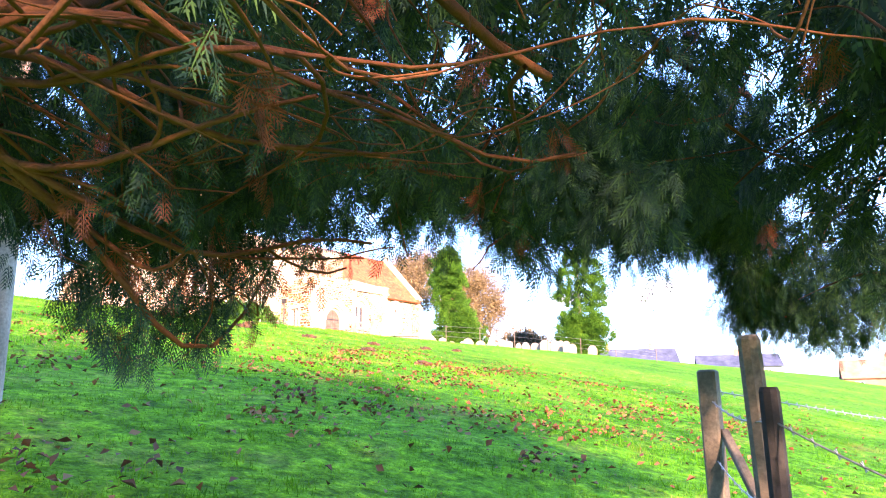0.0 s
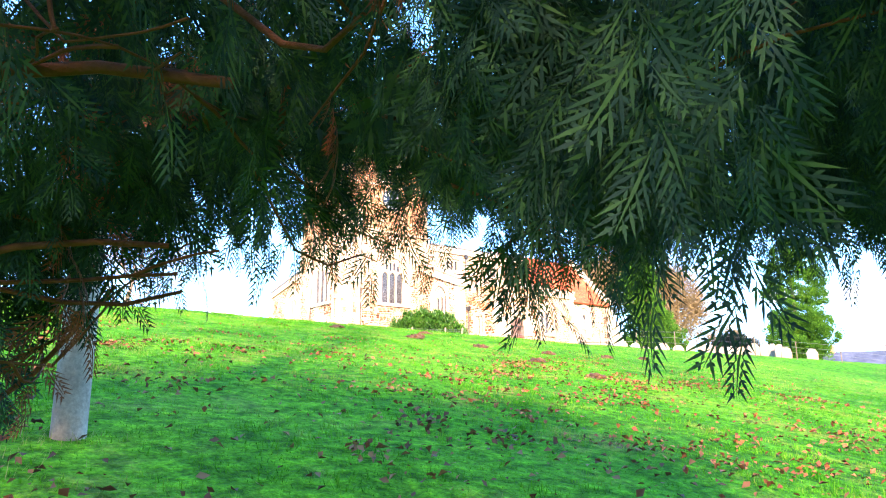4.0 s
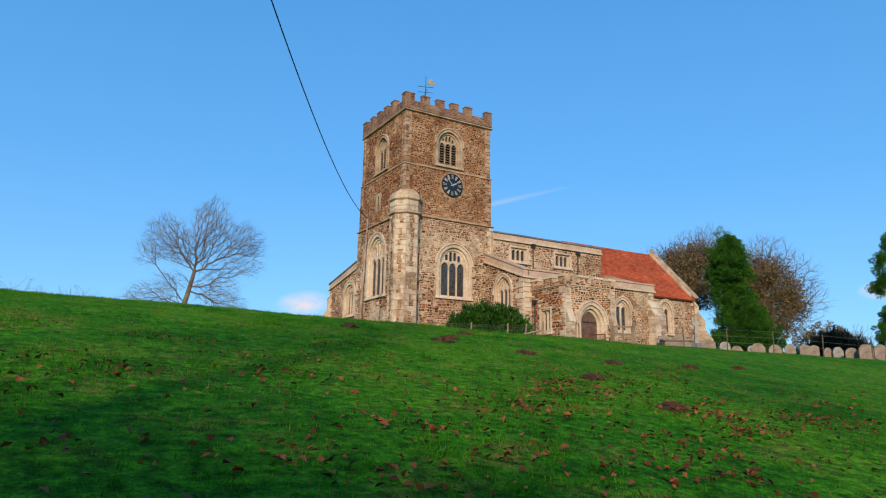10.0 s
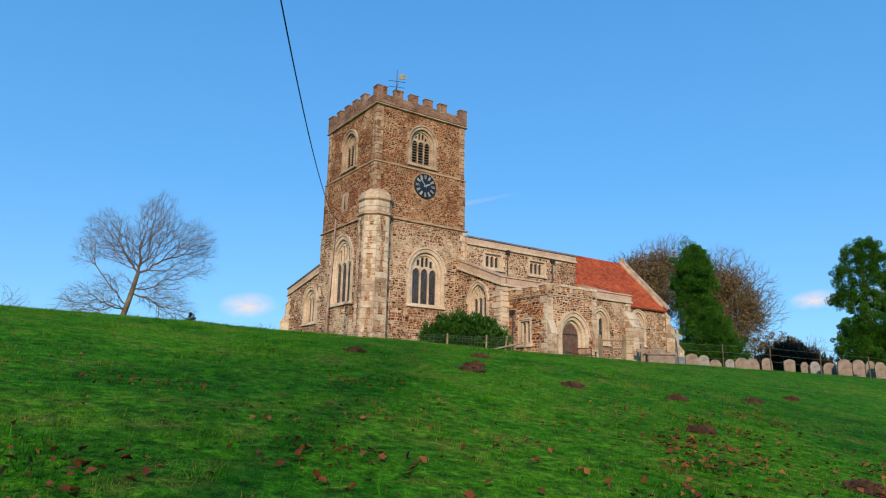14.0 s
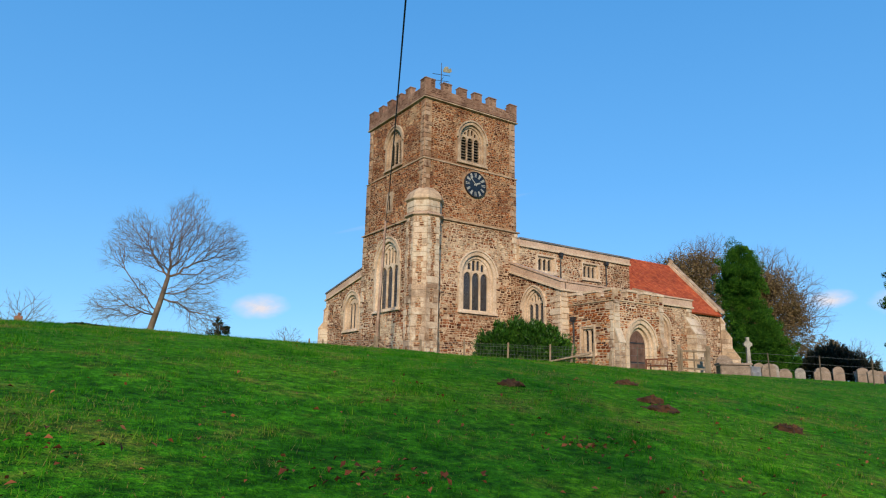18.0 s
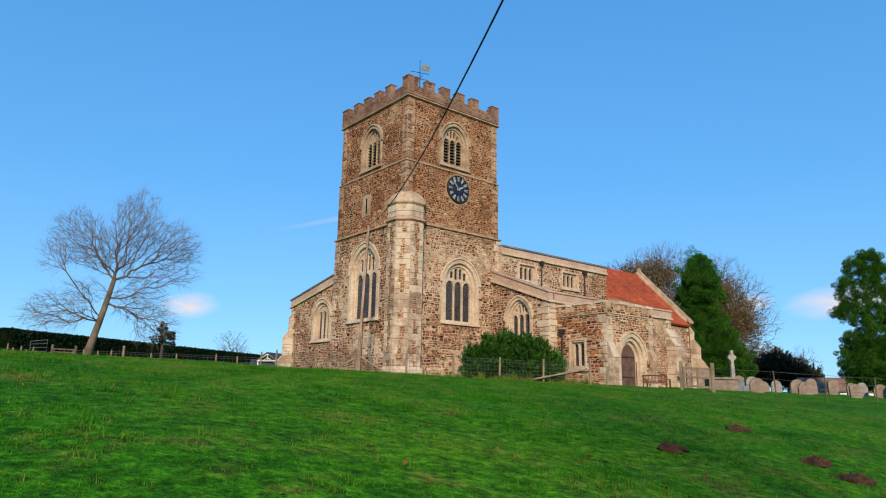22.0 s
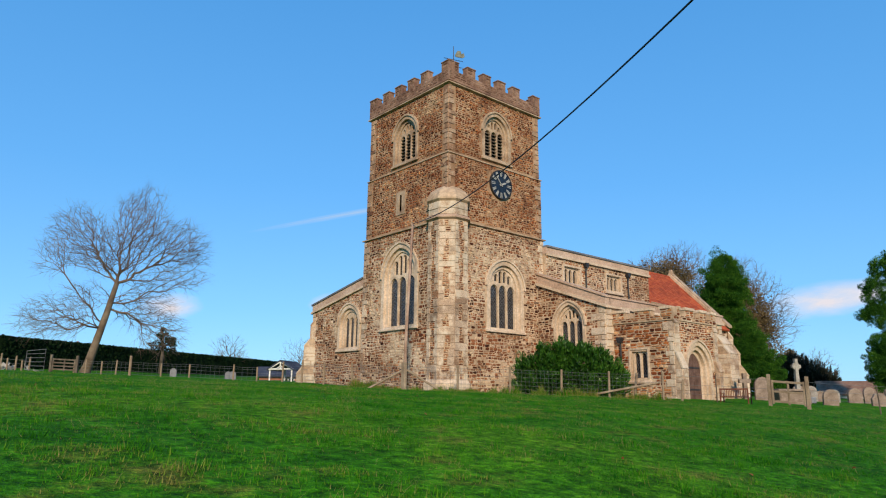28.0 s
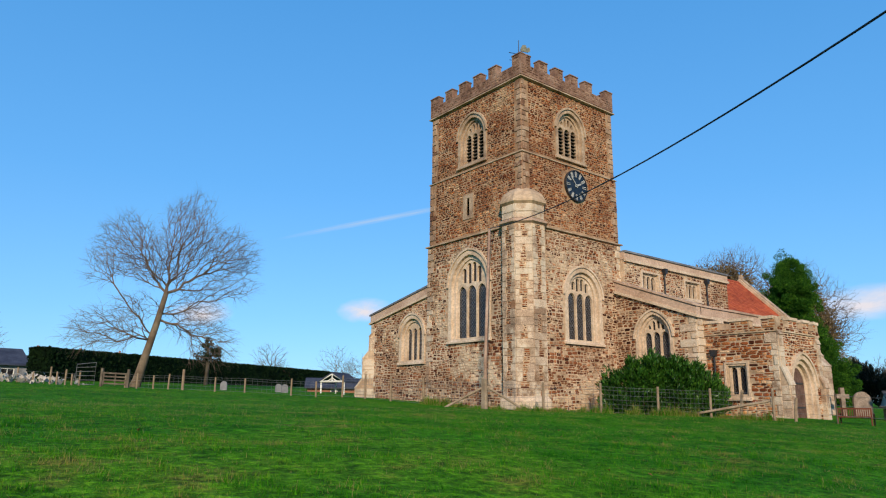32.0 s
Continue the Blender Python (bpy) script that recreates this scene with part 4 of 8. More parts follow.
buttress((0.25, 12.65, 0), (-1, 1, 0), -1.2, [(0.9, 1.15), (2.6, 0.75), (3.9, 0.4)], 0.6)

# ---- south aisle ----
F_SA = Face((6.6, -0.1, 0), (0, -1, 0), (-1, 0, 0))
sw = 4.55
sac = 2.23
o = window(F_SA, sac, 1.5, 2.1, 3.3, 4.32, 3, 0.3, 3.2)
w_ = wall("aisle_wall", F_SA, [(0, -1.2), (0, 5.85), (sw, 4.2), (sw, -1.2)], [arch(sac, 1.8, 2.07, 3.3, 4.47)], 0.6)
s = rubble(Solid(), F_SA, 0.05, sw - 0.5, -0.8, 5.8, [[(a + (0.04 if a > sac else -0.04), z) for a, z in o]], lambda a: 5.75 - 1.65 * a / sw, size=(0.08, 0.18, 0.12, 0.4))
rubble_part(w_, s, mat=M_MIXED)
q = Solid()
quoins(q, F_SA, sw, -0.8, 4.15, -1, 0.3, 0.7)
rubble_part(w_, q, "quoin_stonework", M_ASHLAR)
s = slab(Solid(), F_SA, [(-0.1, 5.88), (-0.1, 6.42), (sw + 0.06, 4.62), (sw + 0.06, 4.16)], [], 0.06, -0.35)
pp = part("parapet_wall", s, M_COPING, church, "sloping plain parapet")
part("string_course", slab(Solid(), F_SA, [(-0.1, 5.8), (-0.1, 5.94), (sw + 0.14, 4.22), (sw + 0.14, 4.08)], [], 0.15, -0.05), M_LIME, pp)
part("coping", slab(Solid(), F_SA, [(-0.1, 6.42), (-0.1, 6.52), (sw + 0.12, 4.72), (sw + 0.12, 4.62)], [], 0.13, -0.4), M_COPING, pp)
F_SS = Face((6.6, -4.65, 0), (1, 0, 0), (0, -1, 0))
o = window(F_SS, 8.72, 1.1, 1.15, 2.5, 3.2, 2, 0.3, 2.45)
w_ = wall("aisle_wall", F_SS, rect(0.6, 11.4, -1.4, 4.2), [arch(8.72, 1.4, 1.12, 2.5, 3.35)], 0.6)
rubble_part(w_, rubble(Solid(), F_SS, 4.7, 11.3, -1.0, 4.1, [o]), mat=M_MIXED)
q = Solid()
quoins(q, F_SS, 0, -0.8, 4.15, 1, 0.5, 0.7)
quoins(q, F_SS, 11.9, -0.8, 4.15, -1, 0.4, 0.6)
rubble_part(w_, q, "quoin_stonework", M_ASHLAR)
s = slab(Solid(), F_SS, rect(0.3, 11.96, 4.16, 4.6), [], 0.06, -0.35)
pp = part("parapet_wall", s, M_COPING, church, "plain parapet")
part("string_course", slab(Solid(), F_SS, rect(0.06, 12.0, 4.08, 4.2), [], 0.15, -0.05), M_LIME, pp)
part("coping", slab(Solid(), F_SS, rect(0.42, 12.0, 4.61, 4.7), [], 0.13, -0.4), M_COPING, pp)
F_SE = Face((18.5, -4.65, 0), (0, 1, 0), (1, 0, 0))
w_ = wall("aisle_wall", F_SE, [(0, -1.4), (0, 4.6), (4.5, 6.0), (4.5, -1.4)], [], 0.5)
s = Solid()
s.add([(6.8, -4.4, 4.3), (18.4, -4.4, 4.3), (18.4, -0.3, 5.6), (6.8, -0.3, 5.6), (6.8, -4.4, 4.15), (18.4, -4.4, 4.15), (18.4, -0.3, 5.45), (6.8, -0.3, 5.45)],
      [(0, 1, 2, 3), (7, 6, 5, 4), (0, 4, 5, 1), (1, 5, 6, 2), (2, 6, 7, 3), (3, 7, 4, 0)])
part("aisle_roof", s, M_LEAD, church)
buttress((18.4, -4.6, 0), (0, -1, 0), -1.5, [(2.3, 0.75), (2.9, 0.4)], 1.05)

# ---- clerestory and nave ----
F_CL = Face((T, -0.4, 0), (1, 0, 0), (0, -1, 0))
NL = 17.44 - T
keep, holes = [], []
for c in (9.4 - T, 13.5 - T):
    keep.append(window(F_CL, c, 1.3, 6.16, 7.0, 7.02, 3, 0.2, 6.78, square=True, upper=False, depth=0.3))
    holes.append(rect(c - 0.7, c + 0.7, 6.18, 7.08))
w_ = wall("clerestory_wall", F_CL, rect(0, NL, 3.5, 7.6), holes, 0.6)
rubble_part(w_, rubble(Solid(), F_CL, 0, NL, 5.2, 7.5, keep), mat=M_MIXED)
pp = part("parapet_wall", slab(Solid(), F_CL, rect(0, NL + 0.05, 7.62, 8.0), [], 0.05, -0.35), M_COPING, church, "plain parapet")
part("string_course", slab(Solid(), F_CL, rect(0, NL + 0.06, 7.5, 7.64), [], 0.15, -0.05), M_LIME, pp)
part("coping", slab(Solid(), F_CL, rect(0, NL + 0.08, 8.0, 8.1), [], 0.13, -0.4), M_LEAD, pp)
F_CN = Face((17.44, 7.6, 0), (-1, 0, 0), (0, 1, 0))
wall("clerestory_wall", F_CN, rect(0, NL, 3.5, 8.1), [], 0.6)
s = Solid()
s.add([(T, -0.1, 7.7), (17.5, -0.1, 7.7), (17.5, 3.6, 8.05), (T, 3.6, 8.05), (17.5, 7.4, 7.7), (T, 7.4, 7.7)], [(0, 1, 2, 3), (3, 2, 4, 5)])
nr = part("nave_roof", s, M_LEAD, church)
nr.modifiers.new("thick", "SOLIDIFY").thickness = 0.12
s = Solid()
s.add([(15.2, 3.3, 7.9), (15.9, 3.3, 7.9), (15.9, 3.9, 7.9), (15.2, 3.9, 7.9), (15.2, 3.3, 8.75), (15.9, 3.3, 9.0), (15.9, 3.9, 9.0), (15.2, 3.9, 8.75)], [(0, 1, 5, 4), (1, 2, 6, 5), (2, 3, 7, 6), (3, 0, 4, 7), (4, 5, 6, 7), (3, 2, 1, 0)])
part("gable_stone", s, M_COPING, church)


def downpipe(face, a, z0, z1):
    s = Solid()
    s.tube([face.p(a, z0, 0.09), face.p(a, z1, 0.09)], 0.05, 8)
    dp = part("downpipe", s, M_IRON, church, "dark cast-iron downpipe")
    h = Solid()
    v = [face.p(a + da * k, z, d) for z, k in ((z1, 0.6), (z1 + 0.28, 1.0)) for da, d in ((-0.16, 0.0), (-0.16, 0.24), (0.16, 0.24), (0.16, 0.0))]
    h.add(v, [(3, 2, 1, 0), (4, 5, 6, 7), (0, 1, 5, 4), (1, 2, 6, 5), (2, 3, 7, 6), (3, 0, 4, 7)])
    part("hopper", h, M_IRON, dp)
    return dp


downpipe(F_CL, 10.62 - T, 5.4, 7.25)
downpipe(F_CL, 14.95 - T, 5.4, 7.2)
F_PW0 = Face((7.2, -4.65, 0), (0, -1, 0), (-1, 0, 0))
downpipe(F_PW0, 0.45, -0.9, 2.3)

# ---- chancel ----
CY, CE, RZ, EZ, CX0, CX1 = 4.35, 0.0, 9.5, 5.1, 17.44, 28.7
F_CH = Face((18.4, 0, 0), (1, 0, 0), (0, -1, 0))
cl = CX1 - 18.4
cw = 24.95 - 18.4
o = window(F_CH, cw, 1.2, 1.85, 3.6, 4.3, 2, 0.3, 3.4)
w_ = wall("chancel_wall", F_CH, rect(0.02, cl - 0.6, -1.4, EZ), [arch(cw, 1.5, 1.82, 3.6, 4.45)], 0.7)
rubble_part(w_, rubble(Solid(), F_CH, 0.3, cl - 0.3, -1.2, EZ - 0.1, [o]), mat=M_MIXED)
q = Solid()
quoins(q, F_CH, cl, -1.0, EZ - 0.1, -1, 0.35, 0.65)
rubble_part(w_, q, "quoin_stonework", M_ASHLAR)
F_CE = Face((CX1, 0, 0), (0, 1, 0), (1, 0, 0))
wall("gable_wall", F_CE, [(0, -1.4), (0, EZ + 0.25), (CY, RZ + 0.3), (2 * CY, EZ + 0.25), (2 * CY, -1.4)], [], 0.6)
F_CN2 = Face((CX1, 2 * CY, 0), (-1, 0, 0), (0, 1, 0))
wall("chancel_wall", F_CN2, rect(0, 11.3, -1.4, EZ), [], 0.6)
F_CW = Face((CX0, 2 * CY, 0), (0, -1, 0), (-1, 0, 0))
wall("gable_wall", F_CW, [(0.1, 3.0), (0.1, EZ), (CY, RZ - 0.1), (2 * CY - 0.1, EZ), (2 * CY - 0.1, 3.0)], [], 0.3)
buttress((CX1 - 0.2, 0.15, 0), (1, -0.55, 0), -1.5, [(1.4, 1.5), (3.0, 0.9), (4.2, 0.4)], 0.7)
s = Solid()
for sg in (0, 1):
    y0, y1 = (CE - 0.3, CY) if sg == 0 else (2 * CY + 0.3, CY)
    z0 = EZ - 0.3
    s.add([(CX0, y0, z0), (CX1 - 0.3, y0, z0), (CX1 - 0.3, y1, RZ), (CX0, y1, RZ)], [(0, 1, 2, 3) if sg == 0 else (3, 2, 1, 0)])
chr_ = part("chancel_roof", s, M_TILE, church, "steep red clay tile roof")
chr_.modifiers.new("thick", "SOLIDIFY").thickness = 0.12
# plain tiles in overlapping rows on the seen slope
s = Solid()
slope = Vector((0, CY - (CE - 0.3), RZ - (EZ - 0.3)))
L = slope.length
sd, nn = slope.normalized(), Vector((0, -slope.z, slope.y)).normalized()
rows_n = 34
for r in range(rows_n):
    t0 = L * r / rows_n
    x = CX0 + (0.0 if r % 2 else -0.11)
    while x < CX1 - 0.3:
        w = 0.22
        x0, x1 = max(x + 0.004, CX0), min(x + w - 0.004, CX1 - 0.3)
        lift = 0.028 + rng.uniform(-0.006, 0.008)
        b = Vector((0, CE - 0.3, EZ - 0.3))
        pa, pb = b + sd * t0 + nn * lift, b + sd * min(t0 + L / rows_n + 0.05, L) + nn * 0.008
        pc = b + sd * t0 + nn * 0.004
        s.add([(x0, pa.y, pa.z), (x1, pa.y, pa.z), (x1, pb.y, pb.z), (x0, pb.y, pb.z), (x0, pc.y, pc.z), (x1, pc.y, pc.z)], [(0, 1, 2, 3), (4, 5, 1, 0)])
        x += w
tiles = part("roof_tiles", s, M_TILE, chr_)
tiles["kind"] = "stuff"
s = Solid()
for k in range(26):
    x0 = CX0 + k * 0.43
    s.add([(x0 + 0.01, CY - 0.16, RZ - 0.1), (x0 + 0.01, CY, RZ + 0.08), (x0 + 0.01, CY + 0.16, RZ - 0.1), (x0 + 0.42, CY - 0.16, RZ - 0.1), (x0 + 0.42, CY, RZ + 0.08), (x0 + 0.42, CY + 0.16, RZ - 0.1)],
          [(0, 3, 4, 1), (1, 4, 5, 2), (0, 1, 2), (5, 4, 3)])
rt = part("ridge_tiles", s, M_TILE, chr_)
rt["kind"] = "stuff"
s = slab(Solid(), F_CE, [(-0.3, EZ - 0.1), (-0.3, EZ + 0.1), (CY, RZ + 0.4), (2 * CY + 0.3, EZ + 0.1), (2 * CY + 0.3, EZ - 0.1), (CY, RZ + 0.2)], [], 0.08, -0.42)
cop = part("gable_coping", s, M_WEATHERED, church)
s = Solid()
s.bevel_box((CX1 - 0.4, CY - 0.16, RZ + 0.3), (CX1 - 0.1, CY + 0.16, RZ + 0.62), 0.05)
part("apex_stone", s, M_WEATHERED, cop)
s = Solid()
s.box((18.4, -0.16, EZ - 0.34), (CX1, -0.02, EZ - 0.16))
part("eaves_board", s, M_IRON, church)

# ---- porch ----
PX0, PX1, PY = 7.2, 11.25, -8.0
F_PW = Face((PX0, -4.65, 0), (0, -1, 0), (-1, 0, 0))
pl = 8.0 - 4.65
o = window(F_PW, 6.08 - 4.65, 0.84, 0.52, 1.55, 1.86, 2, 0.15, 1.6, square=True, upper=False, depth=0.3)
w_ = wall("porch_wall", F_PW, rect(0, pl, -1.4, 3.3), [rect(6.08 - 4.65 - 0.42, 6.08 - 4.65 + 0.42, 0.58, 1.84)], 0.5)
rubble_part(w_, rubble(Solid(), F_PW, 0.0, pl - 0.25, -1.0, 3.3, [o], size=(0.08, 0.19, 0.14, 0.5), proud=0.035, alone=(w_, 0.3, 3.0, 0.2, 3.0)))
F_PS = Face((PX0, PY, 0), (1, 0, 0), (0, -1, 0))
pw = PX1 - PX0
dc, dw, dzs, dza = 2.08, 1.75, 0.95, 2.0
w_ = wall("porch_wall", F_PS, rect(0.5, pw - 0.5, -1.4, 3.3), [arch(dc, dw + 0.4, -1.3, dzs, dza + 0.2)], 0.6)
s = Solid()
slab(s, F_PS, arch(dc, dw + 0.75, -1.2, dzs, dza + 0.36), [arch(dc, dw + 0.3, -1.25, dzs, dza + 0.15)], 0.05, -0.18)
slab(s, F_PS, arch(dc, dw + 0.42, -1.2, dzs, dza + 0.2), [arch(dc, dw - 0.1, -1.25, dzs, dza - 0.05)], -0.08, -0.3)
slab(s, F_PS, arch(dc, dw + 0.1, -1.2, dzs, dza + 0.05), [arch(dc, dw - 0.45, -1.25, dzs, dza - 0.22)], -0.25, -0.5)
arc = part("doorway", s, M_LIME, church, "pointed limestone doorway in moulded orders")
h = Solid()
ring_stones(h, F_PS, dc, dw + 0.75, dzs, dza + 0.36, 0.09, 0.12, 9)
part("hood_mould", h, M_LIME, arc)
door = new("door")
door.parent = church
ow = dw - 0.4
for k in range(6):
    a0 = dc - ow / 2 + k * ow / 6
    b = Solid()
    zt = [z for z in np.arange(0, dza, 0.02) if inside(arch(dc, ow + 0.1, -1.2, dzs, dza - 0.2), a0 + ow / 12, z)][-1]
    slab(b, F_PS, [(a0 + 0.005, -0.75), (a0 + 0.005, zt), (a0 + ow / 6 - 0.005, zt), (a0 + ow / 6 - 0.005, -0.75)], [], -0.28 + 0.006 * (k % 2), -0.36)
    part("plank", b, M_DOOR, door)
for z in (0.0, 1.05):
    b = slab(Solid(), F_PS, rect(dc - ow / 2 + 0.05, dc + ow / 2 - 0.1, z, z + 0.07), [], -0.262, -0.28)
    part("strap_hinge", b, M_IRON, door)
rubble_part(w_, rubble(Solid(), F_PS, 0.45, pw - 0.3, -1.0, 3.3, [arch(dc, dw + 0.84, -1.2, dzs, dza + 0.42)], proud=0.03))
q = Solid()
quoins(q, F_PS, pw, -1.0, 3.3, -1, 0.25, 0.5)
rubble_part(w_, q, "quoin_stonework", M_ASHLAR)
F_PE = Face((PX1, PY, 0), (0, 1, 0), (1, 0, 0))
wall("porch_wall", F_PE, rect(0, pl, -1.4, 3.3), [], 0.5)
# buttresses of the porch
buttress((PX0 + 0.2, PY + 0.02, 0), (0, -1, 0), -1.4, [(0.95, 0.4), (3.1, 0.1)], 0.4, steep=2.6)
buttress((PX1 - 0.2, PY + 0.02, 0), (0, -1, 0), -1.4, [(0.9, 0.26), (2.9, 0.08)], 0.34, steep=3.0)
q = Solid()
quoins(q, F_PW, pl, -1.0, 3.2, -1, 0.2, 0.45)
rubble_part(w_, q, "quoin_stonework", M_ASHLAR)
for F, ln, ed in ((F_PW, pl, ((0.0, 0.75), (1.3, 2.2), (2.75, pl + 0.06))), (F_PS, pw, ((-0.06, 0.55), (1.05, 1.85), (2.4, 3.05), (3.5, pw + 0.06))), (F_PE, pl, ((0.0, 0.6), (1.2, 2.1), (2.7, pl)))):
    e = 0.3 if F is F_PS else -0.06
    ed = [(max(a0, e), min(a1, ln - e)) for a0, a1 in ed]
    outer = [(e, 3.25)]
    for a0, a1 in ed:
        outer += [(a0, 3.5), (a0, 3.85), (a1, 3.85), (a1, 3.5)]
    outer += [(ln - e, 3.25)]
    bp_ = part("parapet_wall", slab(Solid(), F, outer, [], 0.06, -0.3), M_MORTAR, church)
    st = Solid()
    for a0, a1 in ed:
        rubble(st, shifted(F, 0.06), a0 + 0.02, a1 - 0.02, 3.5, 3.78, size=(0.12, 0.16, 0.2, 0.45))
        part("coping", slab(Solid(), F, rect(a0 - (0.04 if a0 > e else -0.1), a1 + (0.04 if a1 < ln - e else -0.1), 3.8, 3.93), [], 0.12, -0.36), M_LIME, bp_)
    rubble(st, shifted(F, 0.06), 0.02, ln - 0.05, 3.3, 3.5, size=(0.1, 0.14, 0.2, 0.5))
    rubble_part(bp_, st)
s = Solid()
s.box((PX0 + 0.2, PY + 0.2, 3.15), (PX1 - 0.2, -4.7, 3.3))
part("porch_roof", s, M_LEAD, church)

# weathervane
vane = thing("weathervane", "old metal weathervane with a gilt ship on a thin mast", "weathervane", (3.4, 3.46, Z3 + 0.35))
part("mast", Solid().tube([(0, 0, 0), (0, 0, 2.4), (0, 0, 4.4)], [0.05, 0.04, 0.018], 8), M_IRON, vane)
s = Solid()
s.tube([(-0.6, 0.2, 3.5), (0.6, -0.2, 3.5)], 0.02, 6)
s.tube([(-0.2, -0.55, 3.05), (0.2, 0.55, 3.05)], 0.018, 6)
s.tube([(-0.55, 0.2, 3.05), (0.55, -0.2, 3.05)], 0.018, 6)
part("arms", s, M_IRON, vane)
M_GOLD = two_scale("tarnished_gilt", (0.16, 0.15, 0.09), (0.25, 0.23, 0.15), (0.32, 0.3, 0.2), 4, 20, 0.4, metal=0.5)
s = Solid()
hull = [(0.14, 3.72), (0.6, 3.72), (0.74, 3.83), (0.68, 4.07), (0.52, 3.97), (0.46, 4.17), (0.24, 4.13), (0.1, 3.85)]
F = Face((0, 0, 0), (0.94, -0.34, 0), (-0.34, -0.94, 0))
slab(s, F, hull, [], 0.02, -0.02)
part("ship", s, M_GOLD, vane)


# ---- plants and trees ----
def fast_mesh(name, verts, polys, mat, smooth=False):
    """A mesh of alike polygons from arrays."""
    verts, polys = np.asarray(verts, np.float32), np.asarray(polys, np.int32)
    m_ = bpy.data.meshes.new(name)
    m_.vertices.add(len(verts))
    m_.vertices.foreach_set("co", verts.ravel())
    k = polys.shape[1]
    m_.loops.add(polys.size)
    m_.loops.foreach_set("vertex_index", polys.ravel())
    m_.polygons.add(len(polys))
    m_.polygons.foreach_set("loop_start", np.arange(0, polys.size, k, dtype=np.int32))
    m_.polygons.foreach_set("loop_total", np.full(len(polys), k, np.int32))
    if smooth:
        m_.polygons.foreach_set("use_smooth", np.ones(len(polys), bool))
    m_.materials.append(mat)
    m_.update(calc_edges=True)
    return m_


def unit(v):
    return v / np.maximum(np.linalg.norm(v, axis=-1, keepdims=True), 1e-9)


def leaf_cloud(gen, centres, normals, size, aspect=0.5, spin=1.0, along=None):
    """Pointed leaf quads at centres, roughly facing normals."""
    n = len(centres)
    nn = unit(normals + gen.normal(0, 0.55 * spin, (n, 3)))
    a = unit(np.cross(nn, gen.normal(0, 1, (n, 3))))
    if along is not None:
        a = along
        nn = unit(np.cross(a, gen.normal(0, 1, (n, 3))))
    b = np.cross(nn, a)
    L = (size * gen.uniform(0.6, 1.35, n))[:, None]
    tip, tail = centres + a * L, centres - a * L * 0.8
    s1, s2 = centres + b * L * aspect, centres - b * L * aspect
    v = np.stack([tail, s1, tip, s2], 1).reshape(-1, 3)
    return v, np.arange(4 * n).reshape(n, 4)


def dendrite(gen, roots, points, balance=0.45, smooth=3):
    """Joins points to a stem, each to the branch that keeps both the new piece and the whole way short."""
    nodes = list(np.asarray(roots, float))
    parents = [-1] + list(range(len(nodes) - 1))
    way = list(np.concatenate([[0], np.cumsum(np.linalg.norm(np.diff(np.array(nodes), axis=0), axis=1))]) * 0.6)
    points = np.asarray(points, float)
    cost, to, free = np.full(len(points), 1e9), np.zeros(len(points), int), np.ones(len(points), bool)

    def offer(i):
        c = np.linalg.norm(points - nodes[i], axis=1) + balance * way[i]
        k = free & (c < cost)
        cost[k], to[k] = c[k], i
    for i in range(len(nodes)):
        offer(i)
    for _ in range(len(points)):
        j = int(np.argmin(np.where(free, cost, 1e18)))
        free[j] = False
        i = int(to[j])
        gap = np.linalg.norm(points[j] - nodes[i])
        bits = max(1, int(gap / 0.5))
        bend = gen.normal(0, 0.05 * gap, 3)
        a = np.array(nodes[i])
        for b in range(1, bits + 1):
            u = b / bits
            nodes.append(a + (points[j] - a) * u + bend * 4 * u * (1 - u))
            parents.append(i)
            way.append(way[i] + gap / bits)
            i = len(nodes) - 1
        offer(i)
    nodes, parents = np.array(nodes), np.array(parents)
    c = np.arange(len(roots), len(nodes))
    for _ in range(smooth):
        tot, num = np.zeros_like(nodes), np.zeros(len(nodes))
        np.add.at(tot, parents[c], nodes[c])
        np.add.at(num, parents[c], 1)
        inner = c[num[c] > 0]
        nodes[inner] = 0.4 * nodes[inner] + 0.6 * (nodes[parents[inner]] + tot[inner] / num[inner][:, None]) / 2
    return nodes, parents


def pipes(p0, p1, r0, r1, sides=4):
    """Tapered prisms from p0 to p1, all at once."""
    d = unit(p1 - p0)
    ref = np.where(np.abs(d[:, 2:3]) > 0.9, np.array([[1.0, 0, 0]]), np.array([[0, 0, 1.0]]))
    a = unit(np.cross(d, ref))
    b = np.cross(d, a)
    w = 2 * np.pi * np.arange(sides) / sides
    ring = a[:, None, :] * np.cos(w)[None, :, None] + b[:, None, :] * np.sin(w)[None, :, None]
    v = np.stack([p0[:, None, :] + ring * r0[:, None, None], p1[:, None, :] + ring * r1[:, None, None]], 1)
    k = np.arange(len(p0))[:, None, None] * 2 * sides
    i = np.arange(sides)
    f = np.stack([i, (i + 1) % sides, (i + 1) % sides + sides, i + sides], -1)[None] + k
    return v.reshape(-1, 3), f.reshape(-1, 4)


def in_lobes(gen, n, lobes):
    """Points spread evenly through a set of ellipsoids."""
    vol = np.array([r[0] * r[1] * r[2] for _, r in lobes])
    which = gen.choice(len(lobes), n, p=vol / vol.sum())
    d = unit(gen.normal(0, 1, (n, 3))) * gen.random((n, 1)) ** (1 / 2.6)
    return np.array([c for c, _ in lobes])[which] + d * np.array([r for _, r in lobes])[which]


